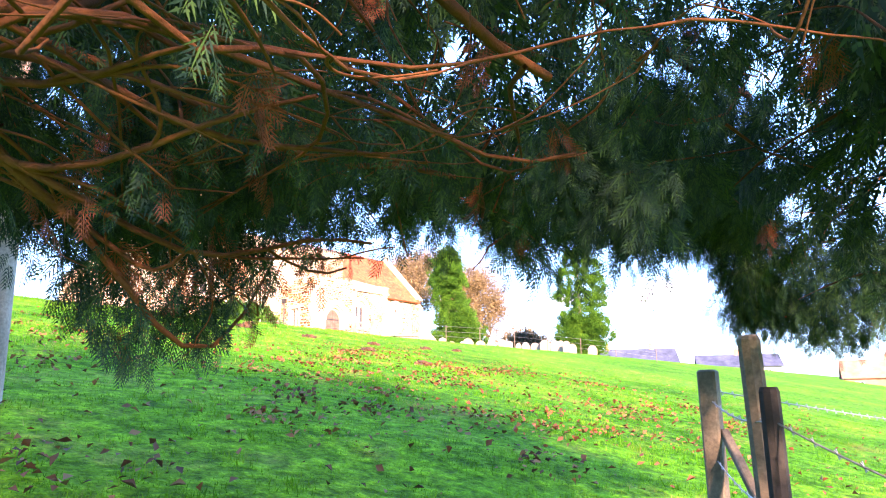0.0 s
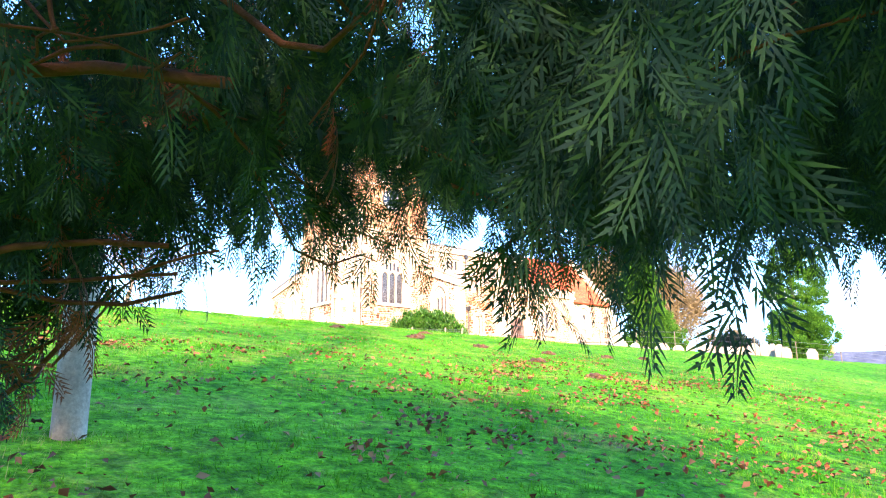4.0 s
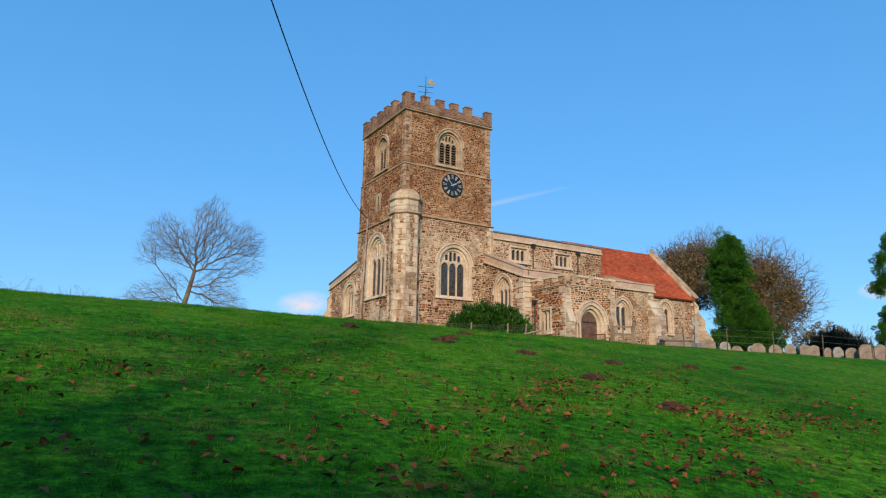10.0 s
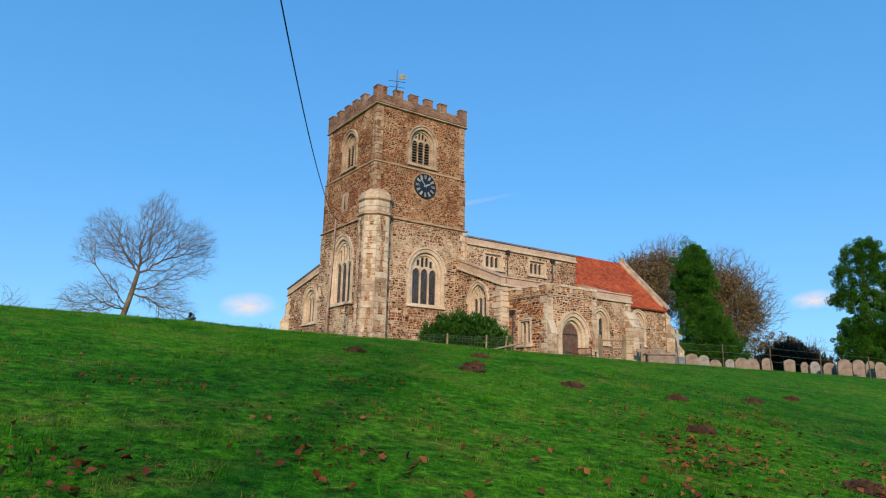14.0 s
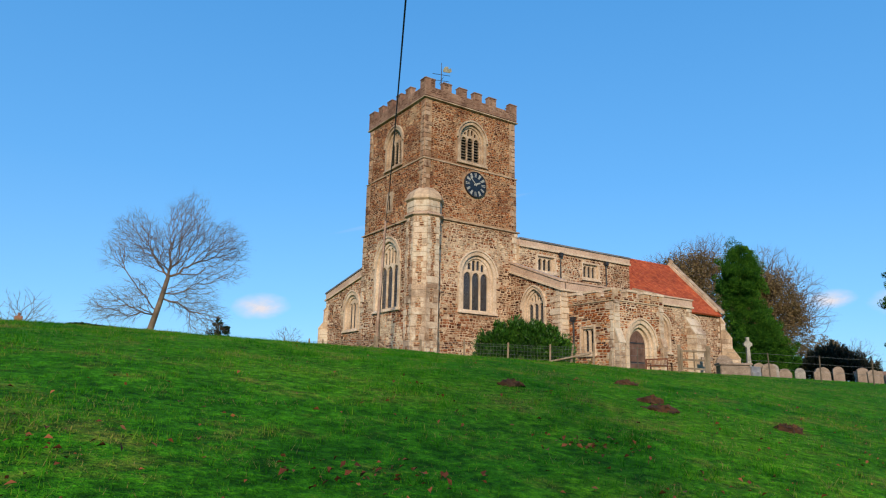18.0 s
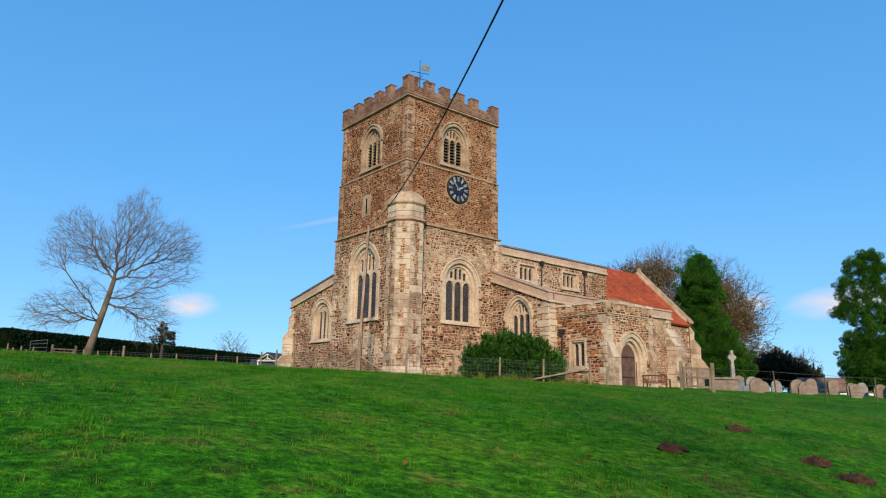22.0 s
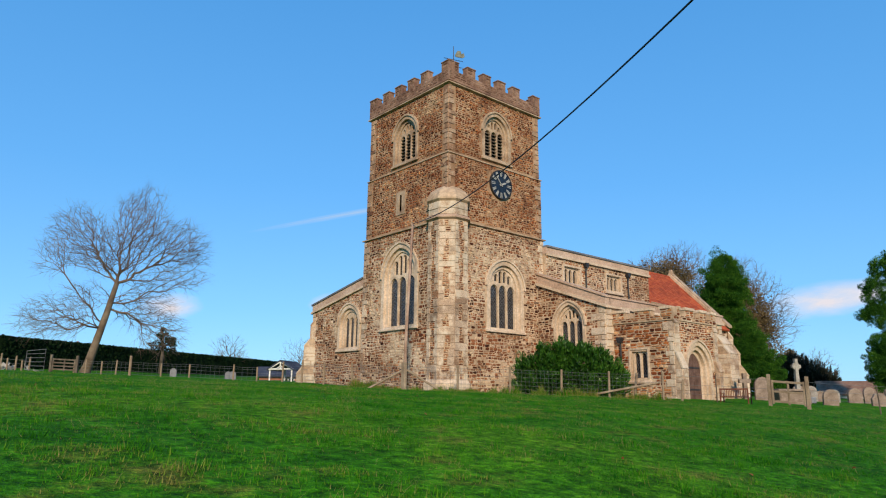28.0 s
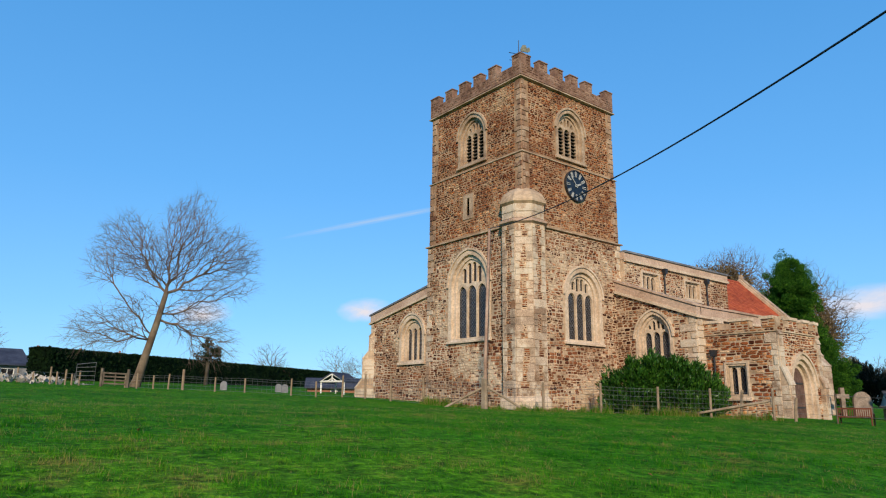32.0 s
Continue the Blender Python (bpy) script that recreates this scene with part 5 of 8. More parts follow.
def bare_tree(name, label, base, trunk_pts, trunk_r, lobes, goals, seed, tip=0.011, twig_len=0.6, twig_sag=0.25, low=0.4, per_tip=3, balance=0.45):
    """A leafless tree: a trunk, boughs grown through the lobes of its crown, and fine end twigs."""
    gen = np.random.default_rng(seed)
    t = thing(name, label, "tree", base)
    s = Solid()
    s.tube(trunk_pts, trunk_r, 12)
    part("trunk", s, M_BARK, t, smooth=True)
    tp = np.array(trunk_pts, float)
    seg = np.concatenate([[0], np.cumsum(np.linalg.norm(np.diff(tp, axis=0), axis=1))])
    u = np.linspace(low * seg[-1], seg[-1], 12)
    roots = np.stack([np.interp(u, seg, tp[:, k]) for k in range(3)], -1)
    nodes, par = dendrite(gen, roots, in_lobes(gen, goals, lobes), balance)
    n = len(nodes)
    kids = np.zeros(n, int)
    np.add.at(kids, par[par >= 0], 1)
    flow = np.where(kids == 0, tip ** 2.4, 0.0)
    for i in range(n - 1, 11, -1):
        flow[par[i]] += flow[i]
    r = np.minimum(np.maximum(flow, tip ** 2.4) ** (1 / 2.4), trunk_r[-1])
    c = np.arange(12, n)
    r_top = np.where(par[c] < 12, r[c] * 1.15, np.minimum(r[par[c]], r[c] * 1.5))
    v, f = pipes(nodes[par[c]], nodes[c], r_top, r[c], 5)
    part("bough_mass", fast_mesh("bough_mass", v, f, M_TWIG, True), M_TWIG, t, "bare forking boughs")["kind"] = "stuff"
    ends = np.concatenate([np.repeat(np.where(kids[12:] == 0)[0] + 12, per_tip), c[gen.random(len(c)) < 0.5]])
    p = nodes[ends]
    mid = np.mean([q for q, _ in lobes], axis=0) - np.array([0, 0, 1.5])
    d = unit(unit(p - nodes[par[ends]]) + 0.22 * unit(p - mid) + gen.normal(0, 0.5, p.shape))
    vs, fs, k0 = [], [], 0
    L_ = twig_len * gen.uniform(0.5, 1.3, len(p)) / 3
    for j in range(3):
        q = p + d * L_[:, None]
        v, f = pipes(p, q, np.full(len(p), tip * (0.8 - 0.2 * j)), np.full(len(p), tip * (0.6 - 0.2 * j)), 3)
        vs.append(v)
        fs.append(f + k0)
        k0 += len(v)
        p = q
        d = unit(d + gen.normal(0, 0.16, d.shape) + np.array([0, 0, -twig_sag]) * (0.4 + 0.3 * j))
    part("twig_mass", fast_mesh("twig_mass", np.concatenate(vs), np.concatenate(fs), M_TWIG), M_TWIG, t, "fine bare end twigs")["kind"] = "stuff"
    return t, nodes[c]


# leaning bare tree by the field gate
TZ = float(land(-9.9, 24.9))
bare_tree("leaning_tree", "leaning bare winter tree with fine drooping twigs", (-9.9, 24.9, TZ - 0.1),
          [(-0.15, 0, -0.2), (0.05, 0, 0.6), (0.4, -0.02, 2.2), (0.85, -0.05, 4.2), (1.25, -0.1, 6.3)], [0.42, 0.3, 0.245, 0.21, 0.16],
          [((-1.25, 0.6, 9.3), (1.9, 2.6, 2.1)), ((-2.6, 0.4, 7.6), (1.3, 1.5, 1.2)), ((2.4, -0.3, 10.9), (1.8, 2.8, 2.4)), ((5.2, 0.4, 9.5), (2.3, 2.6, 2.0)), ((1.2, 0, 8.6), (2.6, 2.4, 1.6)), ((6.3, 0, 8.8), (1.4, 1.2, 0.7)),
           ((-1.9, 0.3, 3.8), (2.3, 2.2, 1.4)), ((-3.2, 0, 3.1), (1.4, 1.5, 0.9)), ((-0.5, -0.5, 5.2), (1.6, 1.6, 0.9)), ((3.3, 0.3, 5.0), (2.1, 2.2, 1.8)), ((4.4, -0.3, 3.0), (1.8, 1.9, 1.7)), ((6.4, 0.2, 7.2), (1.3, 1.4, 1.0)), ((3.8, 0, 6.9), (2.2, 1.9, 0.9)), ((0.6, 0.2, 7.6), (2.0, 2.0, 1.0))],
          4400, 11, twig_len=0.75, twig_sag=0.24, tip=0.0085, per_tip=3, balance=0.36)


def lumpy(gen, n, centre, radii, lump=0.25, freq=2.2, thick=0.25):
    """Points near the skin of an uneven ellipsoid, and outward directions."""
    d = unit(gen.normal(0, 1, (n, 3)))
    ph = gen.uniform(0, 6.28, 6)
    k = 1 + lump * (np.sin(freq * 3 * d[:, 0] + ph[0]) * np.sin(freq * 2.3 * d[:, 1] + ph[1]) + 0.7 * np.sin(freq * 4.1 * d[:, 2] + ph[2] + 2 * d[:, 0])) * 0.6
    k = k * (1 - thick * gen.random(n) ** 2)
    return np.asarray(centre) + d * np.asarray(radii) * k[:, None], unit(d / np.asarray(radii))


def leafy_tree(name, label, category, base, trunk, blobs, mat, size, density, seed, aspect=0.5, group="", fill=150, lump=0.2, tuft=None, rise=0.3, per=5.5):
    """A trunk and a crown of leaf sprays gathered in uneven clumps; tuft gives a clump's half-width and half-height."""
    gen = np.random.default_rng(seed)
    t = thing(name, label, category, base, group)
    if trunk:
        s = Solid()
        h, r = trunk
        s.tube([(0, 0, -0.3), (0.05, 0, h * 0.4), (0, 0.05, h)], [r, r * 0.75, r * 0.3], 8)
        part("trunk", s, M_BARK, t, smooth=True)
    cs, ns, al = [], [], []
    for c, rr in blobs:
        area = rr[0] * rr[1] + rr[0] * rr[2] + rr[1] * rr[2]
        n_clump = max(8, int(area * per))
        cc, cn = lumpy(gen, n_clump, c, rr, lump)
        for q, nn in zip(cc, cn):
            m = int(density * gen.uniform(0.6, 1.4))
            k = gen.uniform(0.7, 1.4)
            cr = 0.40 * min(1.0, min(rr) / 1.2) * k
            ext = np.array([1.1, 1.1, 0.8]) * cr if tuft is None else np.array([tuft[0], tuft[0], tuft[1]]) * k
            dd = unit(gen.normal(0, 1, (m, 3)))
            cs.append(q + dd * ext * (0.5 + 0.5 * gen.random((m, 1))))
            ns.append(unit(dd + nn * 0.7 + np.array([0, 0, 0.3])))
            al.append(unit(dd * 0.5 + nn * 0.6 + np.array([0, 0, rise]) + gen.normal(0, 0.3, (m, 3))))
        m = int(area * fill)
        q, nn = lumpy(gen, m, c, np.asarray(rr) * 0.84, 0.2, 2.2, 0.4)
        cs.append(q)
        ns.append(nn)
        al.append(unit(nn + np.array([0, 0, rise]) + gen.normal(0, 0.4, (m, 3))))
    v, f = leaf_cloud(gen, np.concatenate(cs), np.concatenate(ns), size, aspect, along=np.concatenate(al) if tuft else None)
    part("crown", fast_mesh("crown", v, f, mat), mat, t)
    return t


def ground_at(x, y, dz=0.0):
    return (x, y, float(land(x, y)) + dz)


# columnar evergreens beyond the chancel
g1 = ground_at(43.3, 7.3)
leafy_tree("evergreen_tree", "tall dark green columnar evergreen tree in the churchyard", "tree", g1, (11.5, 0.32),
           [((0.1, -0.1, 12.7), (1.2, 1.2, 1.5)), ((0.1, 0, 11.6), (1.9, 1.9, 1.8)), ((0.1, 0, 10.2), (2.35, 2.3, 1.6)), ((0.0, 0.1, 9.3), (2.2, 2.2, 1.1)), ((-0.3, 0.5, 7.6), (1.15, 1.15, 1.2)), ((0.5, -0.5, 7.4), (1.5, 1.5, 1.4)), ((0.6, -0.7, 5.6), (2.1, 2.1, 1.9)),
            ((0.8, -1.0, 3.8), (2.7, 2.7, 2.2)), ((1.2, -1.6, 2.2), (2.5, 2.5, 1.9)), ((-0.6, 0.6, 1.9), (2.2, 2.2, 1.7)), ((2.0, -2.4, 1.4), (1.6, 1.6, 1.3))],
           M_EVERGREEN, 0.075, 260, 21, 0.32, fill=900, lump=0.4, tuft=(0.4, 0.4), rise=0.5, per=6.5)
g2 = ground_at(58.4, -3.2)
leafy_tree("evergreen_tree", "tall dark evergreen tree with open upper branches", "tree", g2, (13.5, 0.3),
           [((0.42, -0.51, 14.2), (1.3, 1.3, 1.3)), ((-0.77, 0.51, 13), (1.1, 1.1, 1.6)), ((1.3, -1.4, 12.4), (1.2, 1.2, 1.6)), ((-1.4, 1.4, 10.8), (1.1, 1.1, 1.4)), ((0.26, -0.26, 11.2), (1, 1, 1.3)), ((1.7, -1.9, 10.2), (1.2, 1.2, 1.4)),
            ((-1.5, 1.6, 8.8), (1.2, 1.2, 1.1)), ((0.17, -0.26, 8.8), (1.4, 1.4, 1)), ((1.6, -1.9, 8.2), (1.3, 1.3, 1.2)), ((0.26, -0.34, 5.6), (2.6, 2.6, 2.6)), ((-0.77, 0.77, 3.8), (2.1, 2.1, 2.4)), ((1.1, -1.3, 3.8), (2.5, 2.5, 2.6)), ((0.17, -0.17, 2.2), (2.9, 2.9, 1.9))],
           M_EVERGREEN, 0.09, 210, 22, 0.32, fill=520, lump=0.35, tuft=(0.42, 0.42), rise=0.5, per=8)
leafy_tree("yew_tree", "low dark spreading yew tree beyond the gravestones", "tree", ground_at(73.5, 14.0), (3.0, 0.4),
           [((0, 0, 2.6), (3.2, 4.0, 2.1)), ((0.8, -2.6, 2.2), (2.4, 2.4, 1.6)), ((-0.6, 2.4, 2.2), (2.3, 2.3, 1.6)), ((-0.1, 0.4, 4.3), (1.3, 1.5, 1.2)), ((0.5, -1.4, 4.0), (1.1, 1.1, 1.0)), ((-0.3, 2.0, 3.7), (1.0, 1.0, 1.1)), ((1.2, -4.2, 1.6), (1.4, 1.4, 1.2))], M_YEW, 0.24, 34, 23, 0.18, fill=120, lump=0.4, tuft=(0.22, 0.6), rise=1.0, per=9)
leafy_tree("autumn_shrub", "small tree with brown autumn leaves behind the yew", "tree", ground_at(78.0, 18.0), (4.0, 0.25),
           [((0, 0, 5.4), (2.6, 2.8, 1.7)), ((0.9, -2.0, 4.6), (2.0, 2.0, 1.5)), ((-0.8, 2.0, 4.4), (2.0, 2.0, 1.5))], M_AUTUMN, 0.15, 18, 24, fill=40)

# half-bare trees behind the evergreen
for label, (x, y), h, lobes, leaves, spots_, seed in (
        ("tall bare winter tree with fine twigs", (52.0, 19.0), 10.0, [((0, 0, 14.2), (3.6, 3.6, 3.2)), ((-1.8, 2.0, 12.6), (3.6, 3.6, 3.4)), ((1.6, -1.6, 15.6), (2.8, 2.8, 2.8)), ((0, 0, 10.0), (4.4, 4.4, 3.0)), ((-3.0, 3.2, 13.2), (2.6, 2.6, 2.4)), ((-2.6, 2.8, 9.0), (3.0, 3.0, 2.6))], 42000, ((0, 0, 11.0), (4.8, 4.8, 4.6)), 32),
        ("large half-bare tree with russet autumn leaves", (60.7, 14.8), 9.0, [((0, 0, 13.8), (4.0, 4.0, 3.6)), ((1.6, -2.4, 11.0), (3.8, 3.8, 4.0)), ((-1.6, 2.4, 12.6), (4.2, 4.2, 4.0)), ((2.6, -3.8, 8.6), (2.8, 2.8, 3.0)), ((0.3, -0.4, 7.0), (4.6, 4.6, 3.4)), ((-2, 3, 7.4), (3.6, 3.6, 3.2))], 66000, ((-0.4, 0.6, 8.2), (4.9, 4.9, 6.0)), 31)):
    t, nodes_ = bare_tree("autumn_tree", label, ground_at(x, y, -0.2), [(0, 0, -0.3), (0.1, 0, h * 0.4), (0, 0.1, h)], [0.5, 0.38, 0.2], lobes, 4200, seed,
                          tip=0.0125, twig_len=0.9, twig_sag=0.05, low=0.3, per_tip=2)
    gen = np.random.default_rng(seed)
    pick = nodes_[gen.integers(0, len(nodes_), leaves)] + gen.normal(0, 0.32, (leaves, 3))
    c_, r_ = np.array(spots_[0]), np.array(spots_[1])
    pick = pick[(np.linalg.norm((pick - c_) / r_, axis=1) + gen.normal(0, 0.13, leaves)) < 1]
    v, f = leaf_cloud(gen, pick, gen.normal(0, 1, pick.shape), 0.125, 0.6)
    part("leaves", fast_mesh("leaves", v, f, M_AUTUMN), M_AUTUMN, t)["kind"] = "stuff"

# small bare trees far off
for x, y, h, wide, seed in ((17.3, 64.2, 5.8, 1.0, 41), (-16.5, 68.0, 8.0, 1.1, 42), (48.0, 100.0, 9.5, 1.0, 44), (62.0, 112.0, 9.0, 1.0, 45), (55.0, 108.0, 8.0, 1.0, 46), (-24.5, 80.0, 10.5, 1.2, 47), (74.0, 11.5, 6.2, 1.2, 48), (79.0, 15.0, 5.6, 1.2, 50)):
    bare_tree("bare_tree", "small bare winter tree far across the field", ground_at(x, y, -0.1), [(0, 0, -0.2), (0, 0.03, h * 0.2), (0, 0.05, h * 0.45)], [0.18, 0.13, 0.08],
              [((0, 0, h * 0.66), (h * 0.42 * wide, h * 0.42 * wide, h * 0.34)), ((h * 0.1, 0.2, h * 0.45), (h * 0.4 * wide, h * 0.4 * wide, h * 0.22))], 300, seed, tip=0.014, twig_len=0.6, twig_sag=0.0, low=0.25)
leafy_tree("ivy_clad_stump", "ivy-covered stump in front of the hedge", "tree", ground_at(0.2, 40.5), (3.6, 0.2), [((0, 0, 3.5), (0.5, 0.5, 0.8)), ((0.5, 0, 2.7), (0.8, 0.7, 0.8)), ((-0.5, 0, 2.5), (0.7, 0.6, 0.7)), ((0.9, 0.2, 3.2), (0.4, 0.4, 0.4))], M_HEDGE, 0.12, 30, 49)

# laurel bush against the aisle
leafy_tree("laurel_bush", "dense glossy green laurel bush beside the aisle wall", "bush", ground_at(4.0, -4.35), (1.3, 0.07),
           [((-1.0, 1.0, 1.15), (1.0, 1.0, 1.0)), ((-0.3, 0.35, 1.4), (1.05, 1.05, 1.05)), ((0.4, -0.35, 1.4), (1.05, 1.05, 1.0)), ((1.05, -1.05, 1.05), (1.0, 1.0, 0.95)), ((-0.6, 0.6, 0.5), (1.3, 1.2, 0.85)), ((0.5, -0.5, 0.5), (1.3, 1.2, 0.85)), ((1.4, -1.4, 0.5), (0.75, 0.75, 0.7)), ((-1.35, 1.3, 0.5), (0.75, 0.75, 0.7)), ((-0.9, 0.8, 2.0), (0.4, 0.4, 0.38)), ((-0.1, 0.3, 2.25), (0.42, 0.42, 0.36)), ((0.6, -0.4, 2.15), (0.45, 0.4, 0.4)), ((1.2, -1.0, 1.75), (0.42, 0.4, 0.42)), ((-1.6, 1.5, 1.25), (0.45, 0.45, 0.4)), ((1.7, -1.6, 1.05), (0.4, 0.4, 0.4))], M_LAUREL, 0.11, 30, 25, 0.24, fill=620, lump=0.3, tuft=(0.14, 0.2), rise=0.75, per=34)

# clipped conifer hedge along the north side
hedge = thing("hedge", "tall dark clipped conifer hedge across the field", "hedge", (0, 0, 0))
gen = np.random.default_rng(51)
H0, H1 = np.array([-13.6, 37.8]), np.array([31.0, 74.0])
hd = (H1 - H0) / np.linalg.norm(H1 - H0)
hn = np.array([hd[1], -hd[0]])
HL = np.linalg.norm(H1 - H0)
htop = lambda q: 3.88 + 1.0 * q
s = Solid()
for k in range(24):
    a, b = H0 + (H1 - H0) * k / 24, H0 + (H1 - H0) * (k + 1) / 24
    za, zb = htop(k / 24) - 0.12, htop((k + 1) / 24) - 0.12
    o = hn * 0.85
    s.add([(*(a + o), -1), (*(b + o), -1), (*(b + o), zb), (*(a + o), za), (*(a - o), -1), (*(b - o), -1), (*(b - o), zb), (*(a - o), za)],
          [(0, 1, 2, 3), (5, 4, 7, 6), (3, 2, 6, 7)] + ([(4, 0, 3, 7)] if k == 0 else []) + ([(1, 5, 6, 2)] if k == 23 else []))
part("core", s, M_HEDGE, hedge)
n = 42000
q = gen.random(n) ** 1.2
side = gen.random(n)
z = np.where(side < 0.78, 0.8 + (htop(q) - 0.8) * gen.random(n), htop(q) + gen.normal(0, 0.05, n))
off = np.where(side < 0.78, 0.92 + gen.normal(0, 0.07, n), gen.uniform(-0.95, 0.95, n))
pos = np.stack([H0[0] + hd[0] * q * HL + hn[0] * off, H0[1] + hd[1] * q * HL + hn[1] * off, z], -1)
m_end = gen.random(n) < 0.05
pos[m_end, 2] = np.minimum(pos[m_end, 2], htop(0.0))
pos[m_end, :2] = (H0 - hd * 0.05 + hn * gen.uniform(-0.9, 0.9, (n, 1)))[m_end]
nor = np.where((side < 0.78)[:, None], np.array([hn[0], hn[1], 0.2]), np.array([0, 0, 1.0]))
v, f = leaf_cloud(gen, pos, nor, 0.16, 0.5)
part("foliage", fast_mesh("foliage", v, f, M_HEDGE), M_HEDGE, hedge)["kind"] = "stuff"

# ---- the cypress whose branches hang over the path ----
TR = Vector((-26.2, -39.4, 0))
TR.z = float(land(TR.x, TR.y))
gen = np.random.default_rng(61)
rc = random.Random(62)
cypress = thing("cypress_tree", "large dark cypress with drooping branches and red bark", "tree", (0, 0, 0))
s = Solid()
s.tube([TR + Vector((0, 0, -0.3)), TR + Vector((0.05, 0, 1.0)), TR + Vector((0, 0.1, 2.2)), TR + Vector((0.1, 0, 3.0)), TR + Vector((0.2, 0, 3.6))], [0.62, 0.45, 0.34, 0.18, 0.04], 14)
part("trunk", s, M_CBARK, cypress, "reddish fibrous trunk", smooth=True)


def ahead(x, y):
    """Metres out past the crown's edge where the path leaves its shelter."""
    return (x + 21.03) * 0.546 + (y + 41.46) * 0.838


def edge(x, y):
    """How far the crown reaches out: farther towards the north-west."""
    return 0.36 + 0.1 * np.sin(4.3 * x - 2.9 * y) + 0.07 * np.sin(9.1 * x + 5 * y) + 1.25 * np.clip((-21.45 - x) / 1.1, 0, 1.6)


def off_path(x, y):
    """Distance from the line the camera follows under the crown."""
    d = np.full(np.shape(x), 99.0)
    line = np.array([(-24.6, -42.7), (-23.4, -42.4), (-22.5, -42.36), (-22.1, -42.2), (-21.0, -41.4), (-20.4, -40.6)])
    for a, b in zip(line, line[1:]):
        v = b - a
        u_ = np.clip(((x - a[0]) * v[0] + (y - a[1]) * v[1]) / v.dot(v), 0, 1)
        d = np.minimum(d, np.hypot(x - a[0] - u_ * v[0], y - a[1] - u_ * v[1]))
    return d


def hem(x, y):
    """Height of the crown's lower edge."""
    lump = 0.09 * np.sin(3.1 * x + 1.7 * y) + 0.08 * np.sin(2.7 * y - 2.3 * x + 2.0) + 0.05 * np.sin(7.1 * x + 5.7 * y)
    dip = 0.72 * np.exp(-((x + 23.4) / 0.5) ** 2 - ((y + 40.8) / 0.55) ** 2) + 0.22 * np.exp(-((x + 20.7) / 0.45) ** 2 - ((y + 42.05) / 0.42) ** 2) + 0.3 * np.exp(-((x + 22.9) / 0.3) ** 2 - ((y + 39.9) / 0.4) ** 2)
    dip = dip - 0.1 * np.exp(-((x + 21.45) / 0.3) ** 2 - ((y + 40.7) / 0.35) ** 2) - 0.28 * np.exp(-((x + 20.6) / 0.35) ** 2 - ((y + 41.3) / 0.3) ** 2)
    dip = dip - 0.14 * np.exp(-((x + 21.6) / 0.4) ** 2 - ((y + 41.15) / 0.4) ** 2)
    return land(x, y) + 1.47 + 0.27 * np.exp(-(off_path(x, y) / 0.38) ** 2) + lump - dip + 0.12 * np.clip(ahead(x, y) + 0.7, 0, 1) + 0.12 * np.clip(-21.4 - x, 0, 0.6) * np.clip(ahead(x, y) + 0.3, 0, 1)


def sheltered(x, y):
    return ahead(x, y) < edge(x, y)


# limbs from the trunk out to the edge
for k in range(30):
    w = -1.05 + 1.5 * (k * 0.618034 % 1)
    z0 = rc.uniform(1.7, 3.1)
    ln = rc.uniform(3.2, 6.0)
    pts, rad, lift = [], [], 0.95 + 0.6 * rc.random()
    for i in range(16):
        u_ = i / 15
        a_ = w + 0.25 * math.sin(k + 2 * u_)
        x, y = TR.x + math.cos(a_) * ln * u_, TR.y + math.sin(a_) * ln * u_
        if i > 4 and float(ahead(x, y)) > float(edge(x, y)) - 0.5:
            break
        z = TR.z + z0 + 0.9 * math.sin(u_ * 2.2) - 1.3 * u_ ** 2
        z = max(z, float(land(x, y)) + 1.42 + lift) if i > 3 else z
        pts.append(Vector((x, y, z)))
        rad.append(0.055 * (1 - 0.8 * u_) + 0.006)
    part("limb", Solid().tube(pts, rad, 7), M_CBARK, cypress, smooth=True)
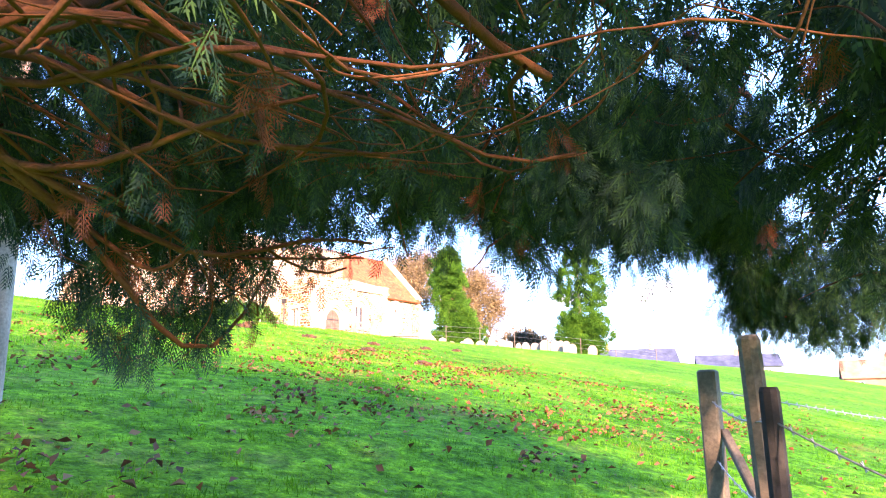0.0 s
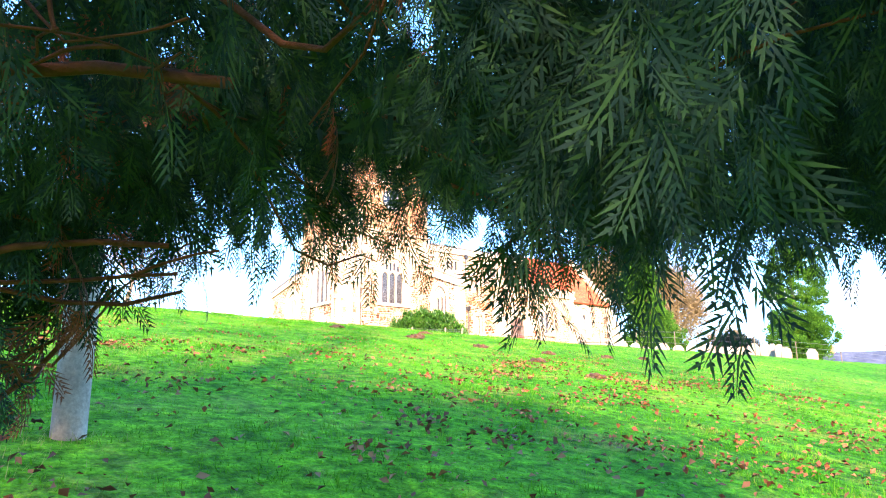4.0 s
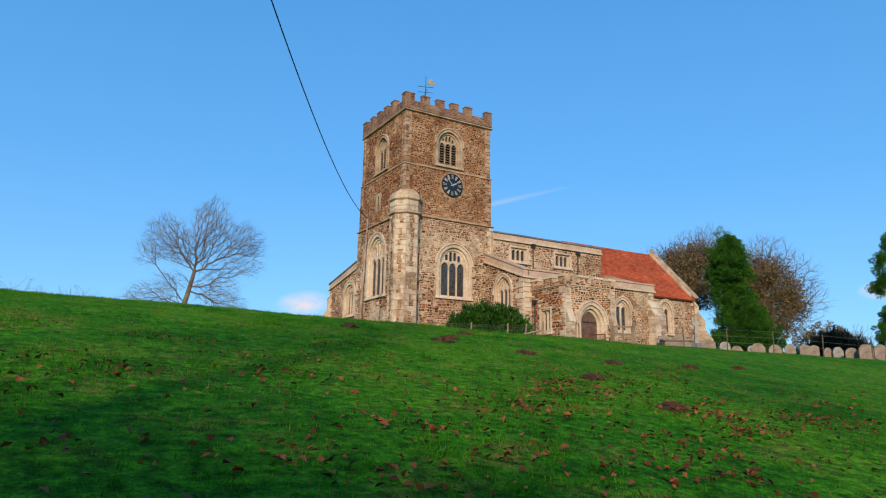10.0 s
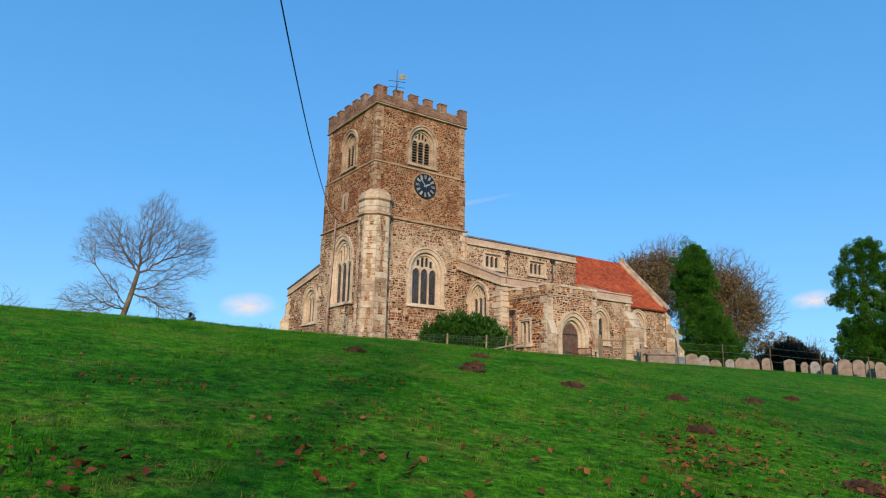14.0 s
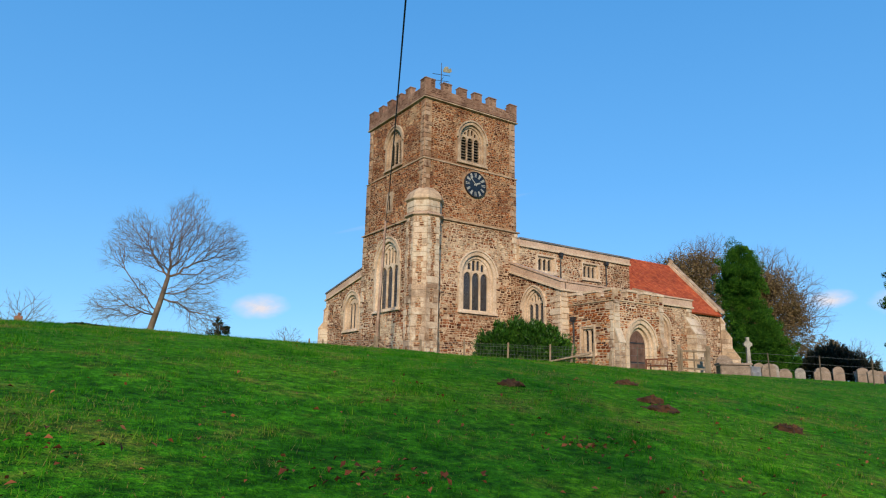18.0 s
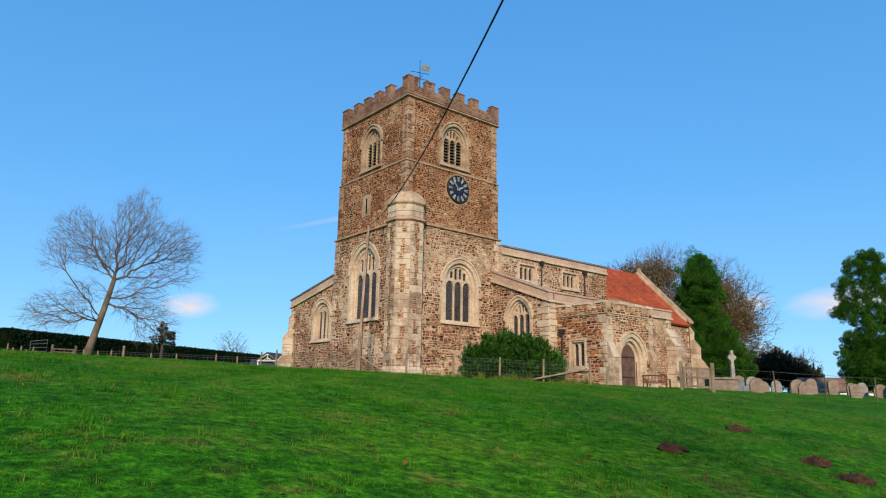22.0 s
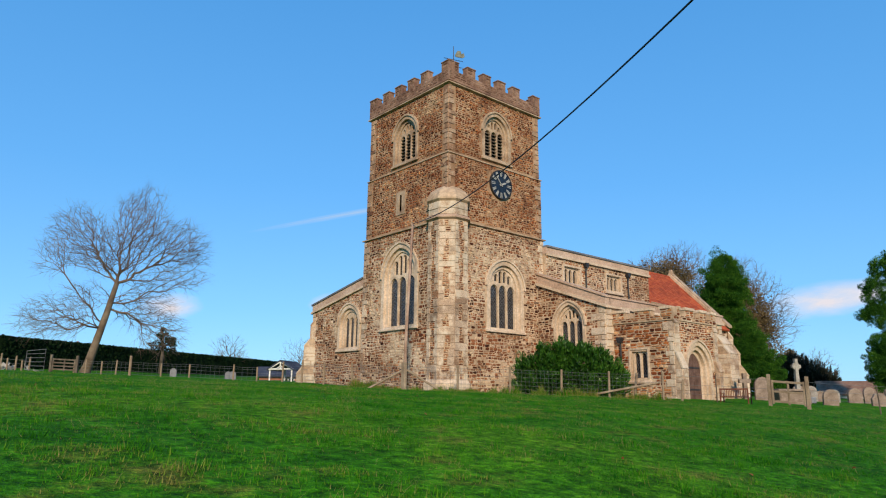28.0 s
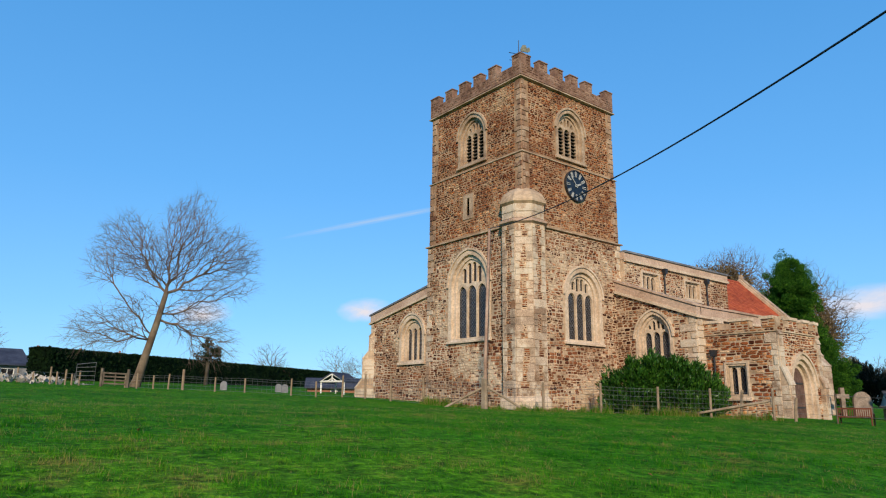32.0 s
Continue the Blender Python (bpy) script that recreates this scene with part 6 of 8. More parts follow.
# bare red-brown branches on the shaded inner side, each with forks
for k in range(40):
    x, y = rc.uniform(-25.1, -24.0), rc.uniform(-41.9, -40.8)
    p = Vector((x, y, float(hem(x, y)) + rc.uniform(0.0, 0.9)))
    d = Vector((rc.uniform(0.4, 1.0), rc.uniform(-0.5, 0.5), rc.uniform(-0.35, 0.7)))
    r0 = rc.choice((0.005, 0.007, 0.009, 0.013, 0.019))
    stack_ = [(p, d, rc.uniform(1.3, 2.8), r0, 0)]
    s = Solid()
    while stack_ and len(s.v) < 6000:
        p, d, ln, r0, lev = stack_.pop()
        pts, turn = [p], Vector((rc.gauss(0, 0.05), rc.gauss(0, 0.05), rc.gauss(-0.03, 0.06)))
        for i in range(14):
            turn = turn * 0.8 + Vector((rc.gauss(0, 0.075), rc.gauss(0, 0.075), rc.gauss(-0.012, 0.08)))
            d = (d.normalized() + turn).normalized()
            q_ = pts[-1] + d * ln / 14
            low = float(hem(q_.x, q_.y)) + 0.1 - q_.z
            if low > 0:
                q_.z += low
                turn.z += 0.03
            if q_.x > -22.9 or q_.y > -40.6 or not sheltered(q_.x, q_.y):
                break
            pts.append(q_)
            if lev < 2 and i > 2 and rc.random() < 0.2:
                side = Vector((rc.gauss(0, 0.5), rc.gauss(0, 0.5), rc.gauss(-0.25, 0.5)))
                stack_.append((q_, d + side, ln * rc.uniform(0.3, 0.6), max(r0 * (1 - 0.05 * i) * 0.6, 0.003), lev + 1))
        if len(pts) > 3:
            s.tube(pts, [max(r0 * (1 - 0.055 * i), 0.0016) for i in range(len(pts))], 7 if r0 > 0.006 else 5, cap=False)
    part("branch", s, M_CBARK, cypress, smooth=True)
# fine twigs through the crown
s = Solid()
for k in range(420):
    x, y = rc.uniform(-24.6, -20.4), rc.uniform(-42.6, -39.4)
    if not sheltered(x, y):
        continue
    p = Vector((x, y, float(hem(x, y)) + rc.uniform(0.15, 1.6)))
    d = Vector((rc.gauss(0.5, 0.6), rc.gauss(0.2, 0.6), rc.uniform(-0.4, 0.35)))
    path_, ln = [p], rc.uniform(0.3, 0.9)
    for j in range(5):
        d = (d.normalized() + Vector((rc.gauss(0, 0.22), rc.gauss(0, 0.22), rc.gauss(-0.05, 0.18)))).normalized()
        q_ = path_[-1] + d * ln / 5
        q_.z = max(q_.z, float(hem(q_.x, q_.y)) + 0.05)
        if not sheltered(q_.x, q_.y):
            break
        path_.append(q_)
    if len(path_) > 2:
        r0 = rc.uniform(0.003, 0.009)
        s.tube(path_, [r0 * (1 - 0.15 * j) for j in range(len(path_))], 4, cap=False)
part("fine_twig_mass", s, M_CBARK, cypress, smooth=True)["kind"] = "stuff"


def spray_shape(pairs, leaflets, wide):
    """One flat fern-like spray, 1 long, along +x in the xy plane."""
    quads = []

    def sliver(p, d, ln, wd):
        d = np.array(d) / np.hypot(*d)
        o = np.array([-d[1], d[0]]) * wd
        p = np.array(p)
        quads.append([p, p + d * ln * 0.5 + o, p + d * ln, p + d * ln * 0.5 - o])
    sliver((0, 0), (1, 0), 1.0, 0.014 * wide)
    for i in range(pairs):
        x = 0.08 + i * 0.86 / pairs
        ln = 0.44 * math.sin(0.6 + 2.2 * (i + 1) / (pairs + 1))
        for sg in (-1, 1):
            d = (0.78, sg * 0.62)
            b = (x + (0.4 / pairs if sg > 0 else 0), 0)
            sliver(b, d, ln, 0.014 * wide)
            for j in range(leaflets):
                t_ = 0.25 + 0.6 * j / leaflets
                q_ = (b[0] + d[0] * ln * t_, b[1] + d[1] * ln * t_)
                sliver(q_, (1.0, -sg * 0.12), ln * 0.32, 0.013 * wide)
                sliver(q_, (0.3, sg * 1.0), ln * 0.26, 0.012 * wide)
    a = np.concatenate([np.array(quads), np.zeros((len(quads), 4, 1))], -1)
    a[..., 2] = -0.3 * a[..., 0] ** 2 - 0.2 * np.abs(a[..., 1])
    return a


FINE, COARSE = spray_shape(6, 1, 1.5), spray_shape(5, 1, 2.4)


def lay_sprays(shape, root, direc, up, scale):
    """Sprays from roots along directions, as one array of quads."""
    x = unit(direc)
    y = unit(np.cross(up, x))
    z = np.cross(x, y)
    m = np.stack([x, y, z], 1) * scale[:, None, None]                   # k, axis, xyz
    return (np.einsum("qci,kij->kqcj", shape, m) + root[:, None, None, :]).reshape(-1, 3)


def crown_points(n, zlo, zhi, inset=0.0, gap=0.0):
    """Places in the crown over the path, between two heights above its hem."""
    x, y = gen.uniform(-24.9, -20.1, n), gen.uniform(-43.1, -38.6, n)
    hollow = (x < -23.1) & (y < -41.0) & (gen.random(n) < 0.85)
    k = (ahead(x, y) < edge(x, y) - inset) & ~hollow & (x + 0.55 * (y + 42) > -25.0) & (off_path(x, y) > gap) & ((x < -20.5) | (y < -41.85))
    x, y = x[k], y[k]
    z = zlo + (zhi - zlo) * gen.random(len(x))
    k = ~((off_path(x, y) < 0.6) & (x < -23.3) & (z < 0.95))
    x, y, z = x[k], y[k], z[k]
    return np.stack([x, y, hem(x, y) + z], -1)


def spray_set(shape, p, size, droop, wander=0.5):
    n = len(p)
    d = np.array([0.55, 0.5, 0.0]) + gen.normal(0, wander, (n, 3))
    d[:, 2] = -droop + gen.normal(0, 0.25, n)
    d = unit(d)
    L = size * gen.uniform(0.6, 1.25, n)
    tip = p + d * L[:, None]
    back = np.maximum(0, ahead(tip[:, 0], tip[:, 1]) - edge(tip[:, 0], tip[:, 1]))
    p = p - np.stack([0.546 * back, 0.838 * back, np.zeros(n)], -1)
    low = hem(tip[:, 0], tip[:, 1]) - (tip[:, 2] - 0.2 * L)
    p[:, 2] += np.maximum(0, low)
    return lay_sprays(shape, p, d, np.array([0, 0, 1.0]) + gen.normal(0, 0.4, (n, 3)), L)



def fronds(p, length, size, droop, free=False):
    """Drooping branchlets, each set with small sprays along both sides."""
    n = len(p)
    d = np.array([0.55, 0.5, 0.0]) + gen.normal(0, 0.5, (n, 3))
    d[:, 2] = -droop + gen.normal(0, 0.2, n)
    d = unit(d)
    L = length * gen.uniform(0.6, 1.3, n)
    tip = p + d * (L + size)[:, None]
    back = np.maximum(0, ahead(tip[:, 0], tip[:, 1]) - edge(tip[:, 0], tip[:, 1]))
    if not free:
        p = p - np.stack([0.546 * back, 0.838 * back, np.zeros(n)], -1)
        p[:, 2] += np.maximum(0, hem(tip[:, 0], tip[:, 1]) - (tip[:, 2] - 0.25 * L))
    side = unit(np.cross(d, np.array([0, 0, 1.0]) + gen.normal(0, 0.3, (n, 3))))
    up_ = np.cross(side, d)
    out = []
    for k in range(7):
        t_ = k / 6
        root = p + d * (L * t_)[:, None] - np.array([0, 0, 0.28]) * (L * t_ ** 2)[:, None]
        sg = (-1) ** k if k < 6 else 0
        sd_ = unit(d + side * 0.75 * sg + np.array([0, 0, -0.35]) * t_ + gen.normal(0, 0.16, (n, 3)))
        out.append(lay_sprays(FINE, root, sd_, up_ + gen.normal(0, 0.25, (n, 3)), size * gen.uniform(0.7, 1.25, n) * (1.15 - 0.3 * t_)))
    return np.concatenate(out)


def near_free(p):
    """Leaves out sprays that would loom large close to the camera."""
    return p[(off_path(p[:, 0], p[:, 1]) > 0.45) | (p[:, 0] > -23.4)]


fine = [fronds(near_free(crown_points(1500, 0.04, 0.55)), 0.15, 0.095, 0.75), fronds(crown_points(360, 0.45, 1.1), 0.17, 0.11, 0.5)]
p = crown_points(6000, 0.03, 0.6)
rim = (ahead(p[:, 0], p[:, 1]) > edge(p[:, 0], p[:, 1]) - 0.8) & (p[:, 0] > -22.6)
fine.append(fronds(p[rim][:620], 0.15, 0.095, 0.6))
n = 90
q = np.stack([gen.normal(-23.4, 0.38, 4 * n), gen.normal(-40.8, 0.4, 4 * n)], -1)
q = q[sheltered(q[:, 0], q[:, 1]) & (off_path(q[:, 0], q[:, 1]) > 0.5)]
n_ = len(q)
fine.append(fronds(np.stack([q[:, 0], q[:, 1], hem(q[:, 0], q[:, 1]) + gen.uniform(0.1, 0.7, n_)], -1), 0.15, 0.095, 1.0))
q = np.stack([gen.normal(-20.6, 0.28, n), gen.normal(-42.1, 0.32, n)], -1)
q = q[sheltered(q[:, 0], q[:, 1]) & (off_path(q[:, 0], q[:, 1]) > 0.5)]
n_ = len(q)
fine.append(fronds(np.stack([q[:, 0], q[:, 1], hem(q[:, 0], q[:, 1]) + gen.uniform(0.1, 0.7, n_)], -1), 0.15, 0.095, 1.0))
# tassels that hang lowest, placed to fit the camera's view: from, to, lowest height at each end, how many
for (x0, y0, h0), (x1, y1, h1), m in (((-21.55, -40.72, 1.8), (-21.4, -40.7, 1.6), 40), ((-21.4, -40.7, 1.56), (-21.18, -40.8, 1.58), 84), ((-21.18, -40.85, 1.62), (-21.06, -41.1, 1.66), 40), ((-21.12, -41.33, 1.78), (-21.0, -41.4, 1.73), 40),
                                       ((-21.2, -41.62, 1.7), (-21.05, -41.52, 1.66), 60), ((-20.95, -41.78, 1.72), (-20.7, -41.95, 1.7), 70), ((-22.06, -40.76, 1.6), (-21.86, -40.72, 1.64), 30), ((-22.3, -40.7, 1.68), (-22.1, -40.7, 1.74), 22),
                                       ((-21.72, -40.4, 1.6), (-21.55, -40.34, 1.64), 22), ((-22.15, -40.0, 1.5), (-21.95, -39.94, 1.52), 26), ((-22.85, -40.28, 1.38), (-22.68, -40.2, 1.42), 30), ((-21.9, -41.5, 1.55), (-21.62, -41.38, 1.6), 30), ((-22.02, -41.62, 1.52), (-21.84, -41.84, 1.47), 36), ((-20.85, -41.86, 1.36), (-20.5, -41.8, 1.28), 110), ((-22.8, -41.82, 1.47), (-22.72, -41.95, 1.4), 34), ((-22.76, -41.97, 1.38), (-22.7, -42.03, 1.35), 20)):
    u_ = gen.random(m)
    x, y = x0 + (x1 - x0) * u_ + gen.normal(0, 0.035, m), y0 + (y1 - y0) * u_ + gen.normal(0, 0.07, m)
    z = land(x, y) + h0 + (h1 - h0) * u_ + 0.19 + 0.28 * gen.random(m) ** 1.6
    fine.append(fronds(np.stack([x, y, z], -1), 0.13, 0.085, 1.5, True))
q = np.stack([gen.uniform(-21.3, -20.35, 330), gen.uniform(-42.0, -41.3, 330)], -1)
fine.append(fronds(np.stack([q[:, 0], q[:, 1], land(q[:, 0], q[:, 1]) + 1.97 + 0.8 * gen.random(330) ** 1.5], -1), 0.15, 0.095, 0.8, True))
rim2 = (ahead(p[:, 0], p[:, 1]) > edge(p[:, 0], p[:, 1]) - 1.1) & (p[:, 0] > -22.9)
coarse = [spray_set(COARSE, p[rim2][620:1800] + np.array([-0.1, -0.15, 0.22]), 0.17, 0.45), spray_set(COARSE, crown_points(2700, 0.4, 1.3, 0.1, 0.3), 0.19, 0.4), spray_set(COARSE, crown_points(1300, 1.2, 2.3, 0.1), 0.28, 0.35)]
q = np.stack([gen.normal(-23.5, 0.36, 620), gen.normal(-40.7, 0.4, 620)], -1)
q = q[sheltered(q[:, 0], q[:, 1]) & (off_path(q[:, 0], q[:, 1]) > 0.6)]
q = np.stack([gen.uniform(-23.2, -21.7, 520), gen.uniform(-43.3, -42.45, 520)], -1)
coarse.append(spray_set(COARSE, np.column_stack([q, land(q[:, 0], q[:, 1]) + gen.uniform(1.9, 2.8, 520)]), 0.18, 0.4))
p = crown_points(5200, 0.9, 2.3, 0.1)
coarse.append(spray_set(COARSE, p[(p[:, 0] < -22.2) & (off_path(p[:, 0], p[:, 1]) > 0.25)], 0.2, 0.4))
coarse.append(spray_set(COARSE, np.column_stack([q, hem(q[:, 0], q[:, 1]) + gen.uniform(0.1, 1.0, len(q))]), 0.15, 0.6))
for nm, arr in (("sprays", fine), ("inner_sprays", coarse)):
    v = np.concatenate(arr)
    part(nm, fast_mesh(nm, v, np.arange(len(v)).reshape(-1, 4), M_CYPRESS), M_CYPRESS, cypress, "dark green drooping fern-like sprays")["kind"] = "stuff"
# dead brown sprays caught in the crown
p = crown_points(150, 0.02, 0.9)
q = np.stack([gen.normal(-23.55, 0.3, 34), gen.normal(-41.0, 0.25, 34)], -1)
q = q[off_path(q[:, 0], q[:, 1]) > 0.5]
q = np.column_stack([q, hem(q[:, 0], q[:, 1]) + gen.uniform(0.05, 0.8, len(q))])
v = np.concatenate([fronds(p[:70], 0.08, 0.07, 1.2), fronds(q, 0.12, 0.08, 1.0)])
part("dead_sprays", fast_mesh("dead_sprays", v, np.arange(len(v)).reshape(-1, 4), M_DEADSPRAY), M_DEADSPRAY, cypress, "rust-brown dead sprays")["kind"] = "stuff"

# unseen leaf masses: one blocks sun from the sprays, one rounds out the trunk
for c_, r_, m_, sz in (((-24.9, -43.7, -1.25), (2.7, 2.4, 1.45), 5400, 0.105), ((-26.7, -39.6, -2.0), (2.2, 2.0, 1.8), 700, 0.16)):
    v, f = leaf_cloud(gen, lumpy(gen, m_, c_, r_, 0.3, 2.2, 0.5)[0], gen.normal(0, 1, (m_, 3)), sz, 0.5)
    part("upper_crown", fast_mesh("upper_crown", v, f, M_CYPRESS), M_CYPRESS, cypress)["kind"] = "stuff"
# unseen cypresses added behind the walker to shade the lower meadow
for x, y, h, r_, thick in ((-30.0, -44.9, 16.0, 3.3, 0.28), (-26.6, -47.6, 13.0, 3.6, 0.14), (-23.2, -50.6, 15.6, 3.9, 0.15), (-18.8, -53.8, 16.6, 3.9, 0.2)):
    blobs_ = [((0, 0, h * q), (r_ * w, r_ * w, h * 0.2)) for q, w in ((0.2, 1.0), (0.42, 0.95), (0.62, 0.78), (0.8, 0.52), (0.93, 0.25))]
    leafy_tree("row_cypress", "unseen tall cypress added to shade the lower meadow", "tree", ground_at(x, y), (h * 0.8, 0.16), blobs_, M_CYPRESS, 0.17, int(16 * thick), int(-x * 10), 0.4, "row of cypresses", fill=int(34 * thick), lump=0.4, tuft=(0.4, 0.6), rise=0.5, per=4)


# ---- poles, cable, fences ----
def sagging(a, b, sag, n=24):
    a, b = Vector(a), Vector(b)
    return [a.lerp(b, i / n) - Vector((0, 0, 4 * sag * (i / n) * (1 - i / n))) for i in range(n + 1)]


PB = ground_at(-22.4, -36.95)
pole = thing("telegraph_pole", "tall grey weathered wooden telegraph pole in the meadow", "pole", (0, 0, 0))
s = Solid()
ptop = Vector((-22.45, -36.92, 6.24))
s.tube([Vector(PB) - Vector((0.0, 0, 0.5)), Vector(PB) + Vector((0, 0, 0.05)), Vector(PB).lerp(ptop, 0.35), Vector(PB).lerp(ptop, 0.7), ptop], [0.118, 0.115, 0.108, 0.1, 0.09], 16)
part("shaft", s, M_POLE, pole, smooth=True)
s = Solid()
s.tube([ptop, ptop + Vector((0, 0, 0.06))], [0.11, 0.02], 16)
part("cap", s, M_IRON, pole)

WP = Vector((-3.1, -0.72, 0))
WP.z = float(land(WP.x, WP.y))
wtop = Vector((-2.9, -0.8, 7.5))
post = thing("cable_pole", "slim wooden cable pole with raking braces beside the tower", "pole", (0, 0, 0))
s = Solid()
s.tube([WP - Vector((0, 0, 0.4)), WP + Vector((0, 0, 2)), wtop], [0.082, 0.074, 0.055], 10)
part("shaft", s, M_POLE, post, smooth=True)
for dx, dy in ((-1.15, 1.35), (1.3, -1.2)):
    b = Vector((WP.x + dx, WP.y + dy, float(land(WP.x + dx, WP.y + dy)) - 0.05))
    s = Solid()
    s.tube([b, WP + Vector((0, 0, 0.95))], 0.05, 6)
    part("brace", s, M_POST, post)
s = Solid()
s.bevel_box((WP.x - 0.13, WP.y - 0.13, WP.z - 0.3), (WP.x + 0.02, WP.y + 0.13, WP.z + 1.25), 0.02)
part("stub", s, M_POST, post)
s = Solid()
s.tube([WP + Vector((0.1, -0.03, 0.1)), WP + Vector((0.12, -0.04, 3)), wtop + Vector((0.05, 0, -0.3))], 0.018, 6)
part("conduit", s, M_CABLE, post)

cable = tagged(part("cable", Solid().tube(sagging(wtop, ptop, 1.8, 40), 0.018, 6), M_CABLE), "black overhead cable from pole to church tower", "cable")
tagged(part("service_wire", Solid().tube(sagging(wtop, (-0.12, 1.9, 8.25), 0.1, 8), 0.016, 6), M_CABLE), "short black wire from pole to tower wall", "cable")


def fence_post(x, y, h, r=0.05, mat=None, label="weathered round wooden fence post in grass", group="churchyard fence posts", lean=(0, 0), square=False):
    z = float(land(x, y))
    s = Solid()
    if square:
        s.bevel_box((-r, -r, -0.3), (r, r, h), 0.012)
    else:
        s.tube([(0, 0, -0.3), (lean[0] * h * 0.5, lean[1] * h * 0.5, h * 0.5), (lean[0] * h, lean[1] * h, h - 0.02), (lean[0] * h, lean[1] * h, h)], [r, r * 0.97, r * 0.93, r * 0.75], 9)
    ob = part("fence_post", s, mat or M_POST)
    ob.matrix_basis = Matrix.Translation((x, y, z))
    return tagged(ob, label, "fence post", group)


def wire_fence(name, pts, h, lines, label, step=0.3, r=0.004):
    """Stock wire strung along posts: level wires, and uprights between them where step is given."""
    s = Solid()
    for (x0, y0), (x1, y1) in zip(pts, pts[1:]):
        z0, z1 = float(land(x0, y0)), float(land(x1, y1))
        for q in lines:
            s.tube([(x0, y0, z0 + h * q), ((x0 + x1) / 2, (y0 + y1) / 2, (z0 + z1) / 2 + h * q - 0.015), (x1, y1, z1 + h * q)], r, 4, cap=False)
        if step:
            L_ = math.hypot(x1 - x0, y1 - y0)
            for i in range(1, int(L_ / step)):
                q = i * step / L_
                x, y, z = x0 + (x1 - x0) * q, y0 + (y1 - y0) * q, z0 + (z1 - z0) * q
                s.tube([(x, y, z + 0.05), (x, y, z + h * lines[-1])], r * 0.8, 3, cap=False)
    return tagged(part(name, s, M_WIRE), label, "wire fence", kind="stuff")


rp = random.Random(71)
line1 = [(-2.6, 11.6), (-2.95, 8.7), (-3.2, 6.0), (-3.3, 3.2), (WP.x, WP.y), (-1.35, -2.3), (0.4, -3.85), (2.06, -5.39), (3.83, -6.65), (4.82, -8.74)]
for i, (x, y) in enumerate(line1):
    if i != 4:
        fence_post(x, y, 1.2 + rp.uniform(-0.06, 0.06), 0.055, lean=(rp.uniform(-0.03, 0.03), rp.uniform(-0.03, 0.03)))
wire_fence("stock_wire", line1, 1.05, (0.05, 0.2, 0.35, 0.52, 0.7, 0.88, 1.0), "galvanised stock netting between churchyard fence posts", 0.17, 0.006)
for x, y, h in ((4.35, -7.6, 1.15), (5.3, -9.3, 0.9)):
    fence_post(x, y, h, 0.06, lean=(0.08, -0.1), label="leaning wooden fence post near the porch")
s = Solid()
b0, b1 = Vector(ground_at(3.4, -6.2, 0.12)), Vector(ground_at(4.8, -8.6, 0.75))
s.tube([b0, b1], 0.05, 6)
tagged(part("fallen_rail", s, M_POST), "pale fallen wooden rail leaning on the fence", "rail")

line2 = [(-2.6, 11.6), (-3.9, 12.2), (-4.9, 13.2), (-6.6, 15.5), (-7.7, 17.1), (-9.0, 18.7), (-9.6, 19.4), (-10.2, 20.2), (-10.9, 21.0), (-11.4, 21.6)]
for i, (x, y) in enumerate(line2[1:]):
    fence_post(x, y, rp.uniform(0.8, 0.98) if i != 4 else 1.18, 0.05 if i != 4 else 0.08, lean=(rp.uniform(-0.04, 0.04), rp.uniform(-0.04, 0.04)))
wire_fence("stock_wire", line2, 0.8, (0.1, 0.35, 0.6, 0.85, 1.0), "wire fence across the top of the meadow", 0.3, 0.007)
line3 = [(-13.4, 23.9), (-13.7, 24.4), (-14.0, 24.7), (-14.4, 25.0), (-14.7, 25.4), (-15.5, 26.2), (-16.2, 27.0), (-18.0, 29.0), (-20.0, 31.2)]
for x, y in line3:
    fence_post(x, y, rp.uniform(0.65, 1.05), 0.055, lean=(rp.uniform(-0.05, 0.05), rp.uniform(-0.05, 0.05)))
wire_fence("stock_wire", line3, 0.7, (0.3, 0.65, 1.0), "slack wire fence at the meadow's top edge", 0, 0.007)


def timber_gate(name, a, b, h, bars, label, mat=M_POST, post_r=0.07, posts=True):
    """A field gate between two posts: level bars, end stiles and a middle one."""
    a, b = Vector(a), Vector(b)
    u = (b - a)
    L_ = math.hypot(u.x, u.y)
    g_ = thing(name, label, "gate", (0, 0, 0))
    ang = math.atan2(u.y, u.x)
    m0 = Matrix.Translation(a) @ Matrix.Rotation(ang, 4, "Z")
    slope_ = u.z / L_

    def piece(nm, lo, hi):
        s = Solid()
        s.bevel_box(lo, hi, 0.008, m0 @ Matrix(((1, 0, 0, 0), (0, 1, 0, 0), (slope_, 0, 1, 0), (0, 0, 0, 1))))
        part(nm, s, mat, g_)
    for k in range(bars):
        z = 0.16 + (h - 0.26) * k / (bars - 1)
        piece("bar", (0.08, -0.018, z), (L_ - 0.08, 0.018, z + 0.085))
    for x in (0.08, L_ / 2 - 0.04, L_ - 0.16):
        piece("stile", (x, -0.03 if x != L_ / 2 - 0.04 else 0.019, 0.1), (x + 0.08, 0.03 if x != L_ / 2 - 0.04 else 0.045, h))
    if posts:
        for x in (0.0, L_):
            piece("gate_post", (x - post_r, -post_r, -0.3), (x + post_r, post_r, h + 0.22))
    return g_


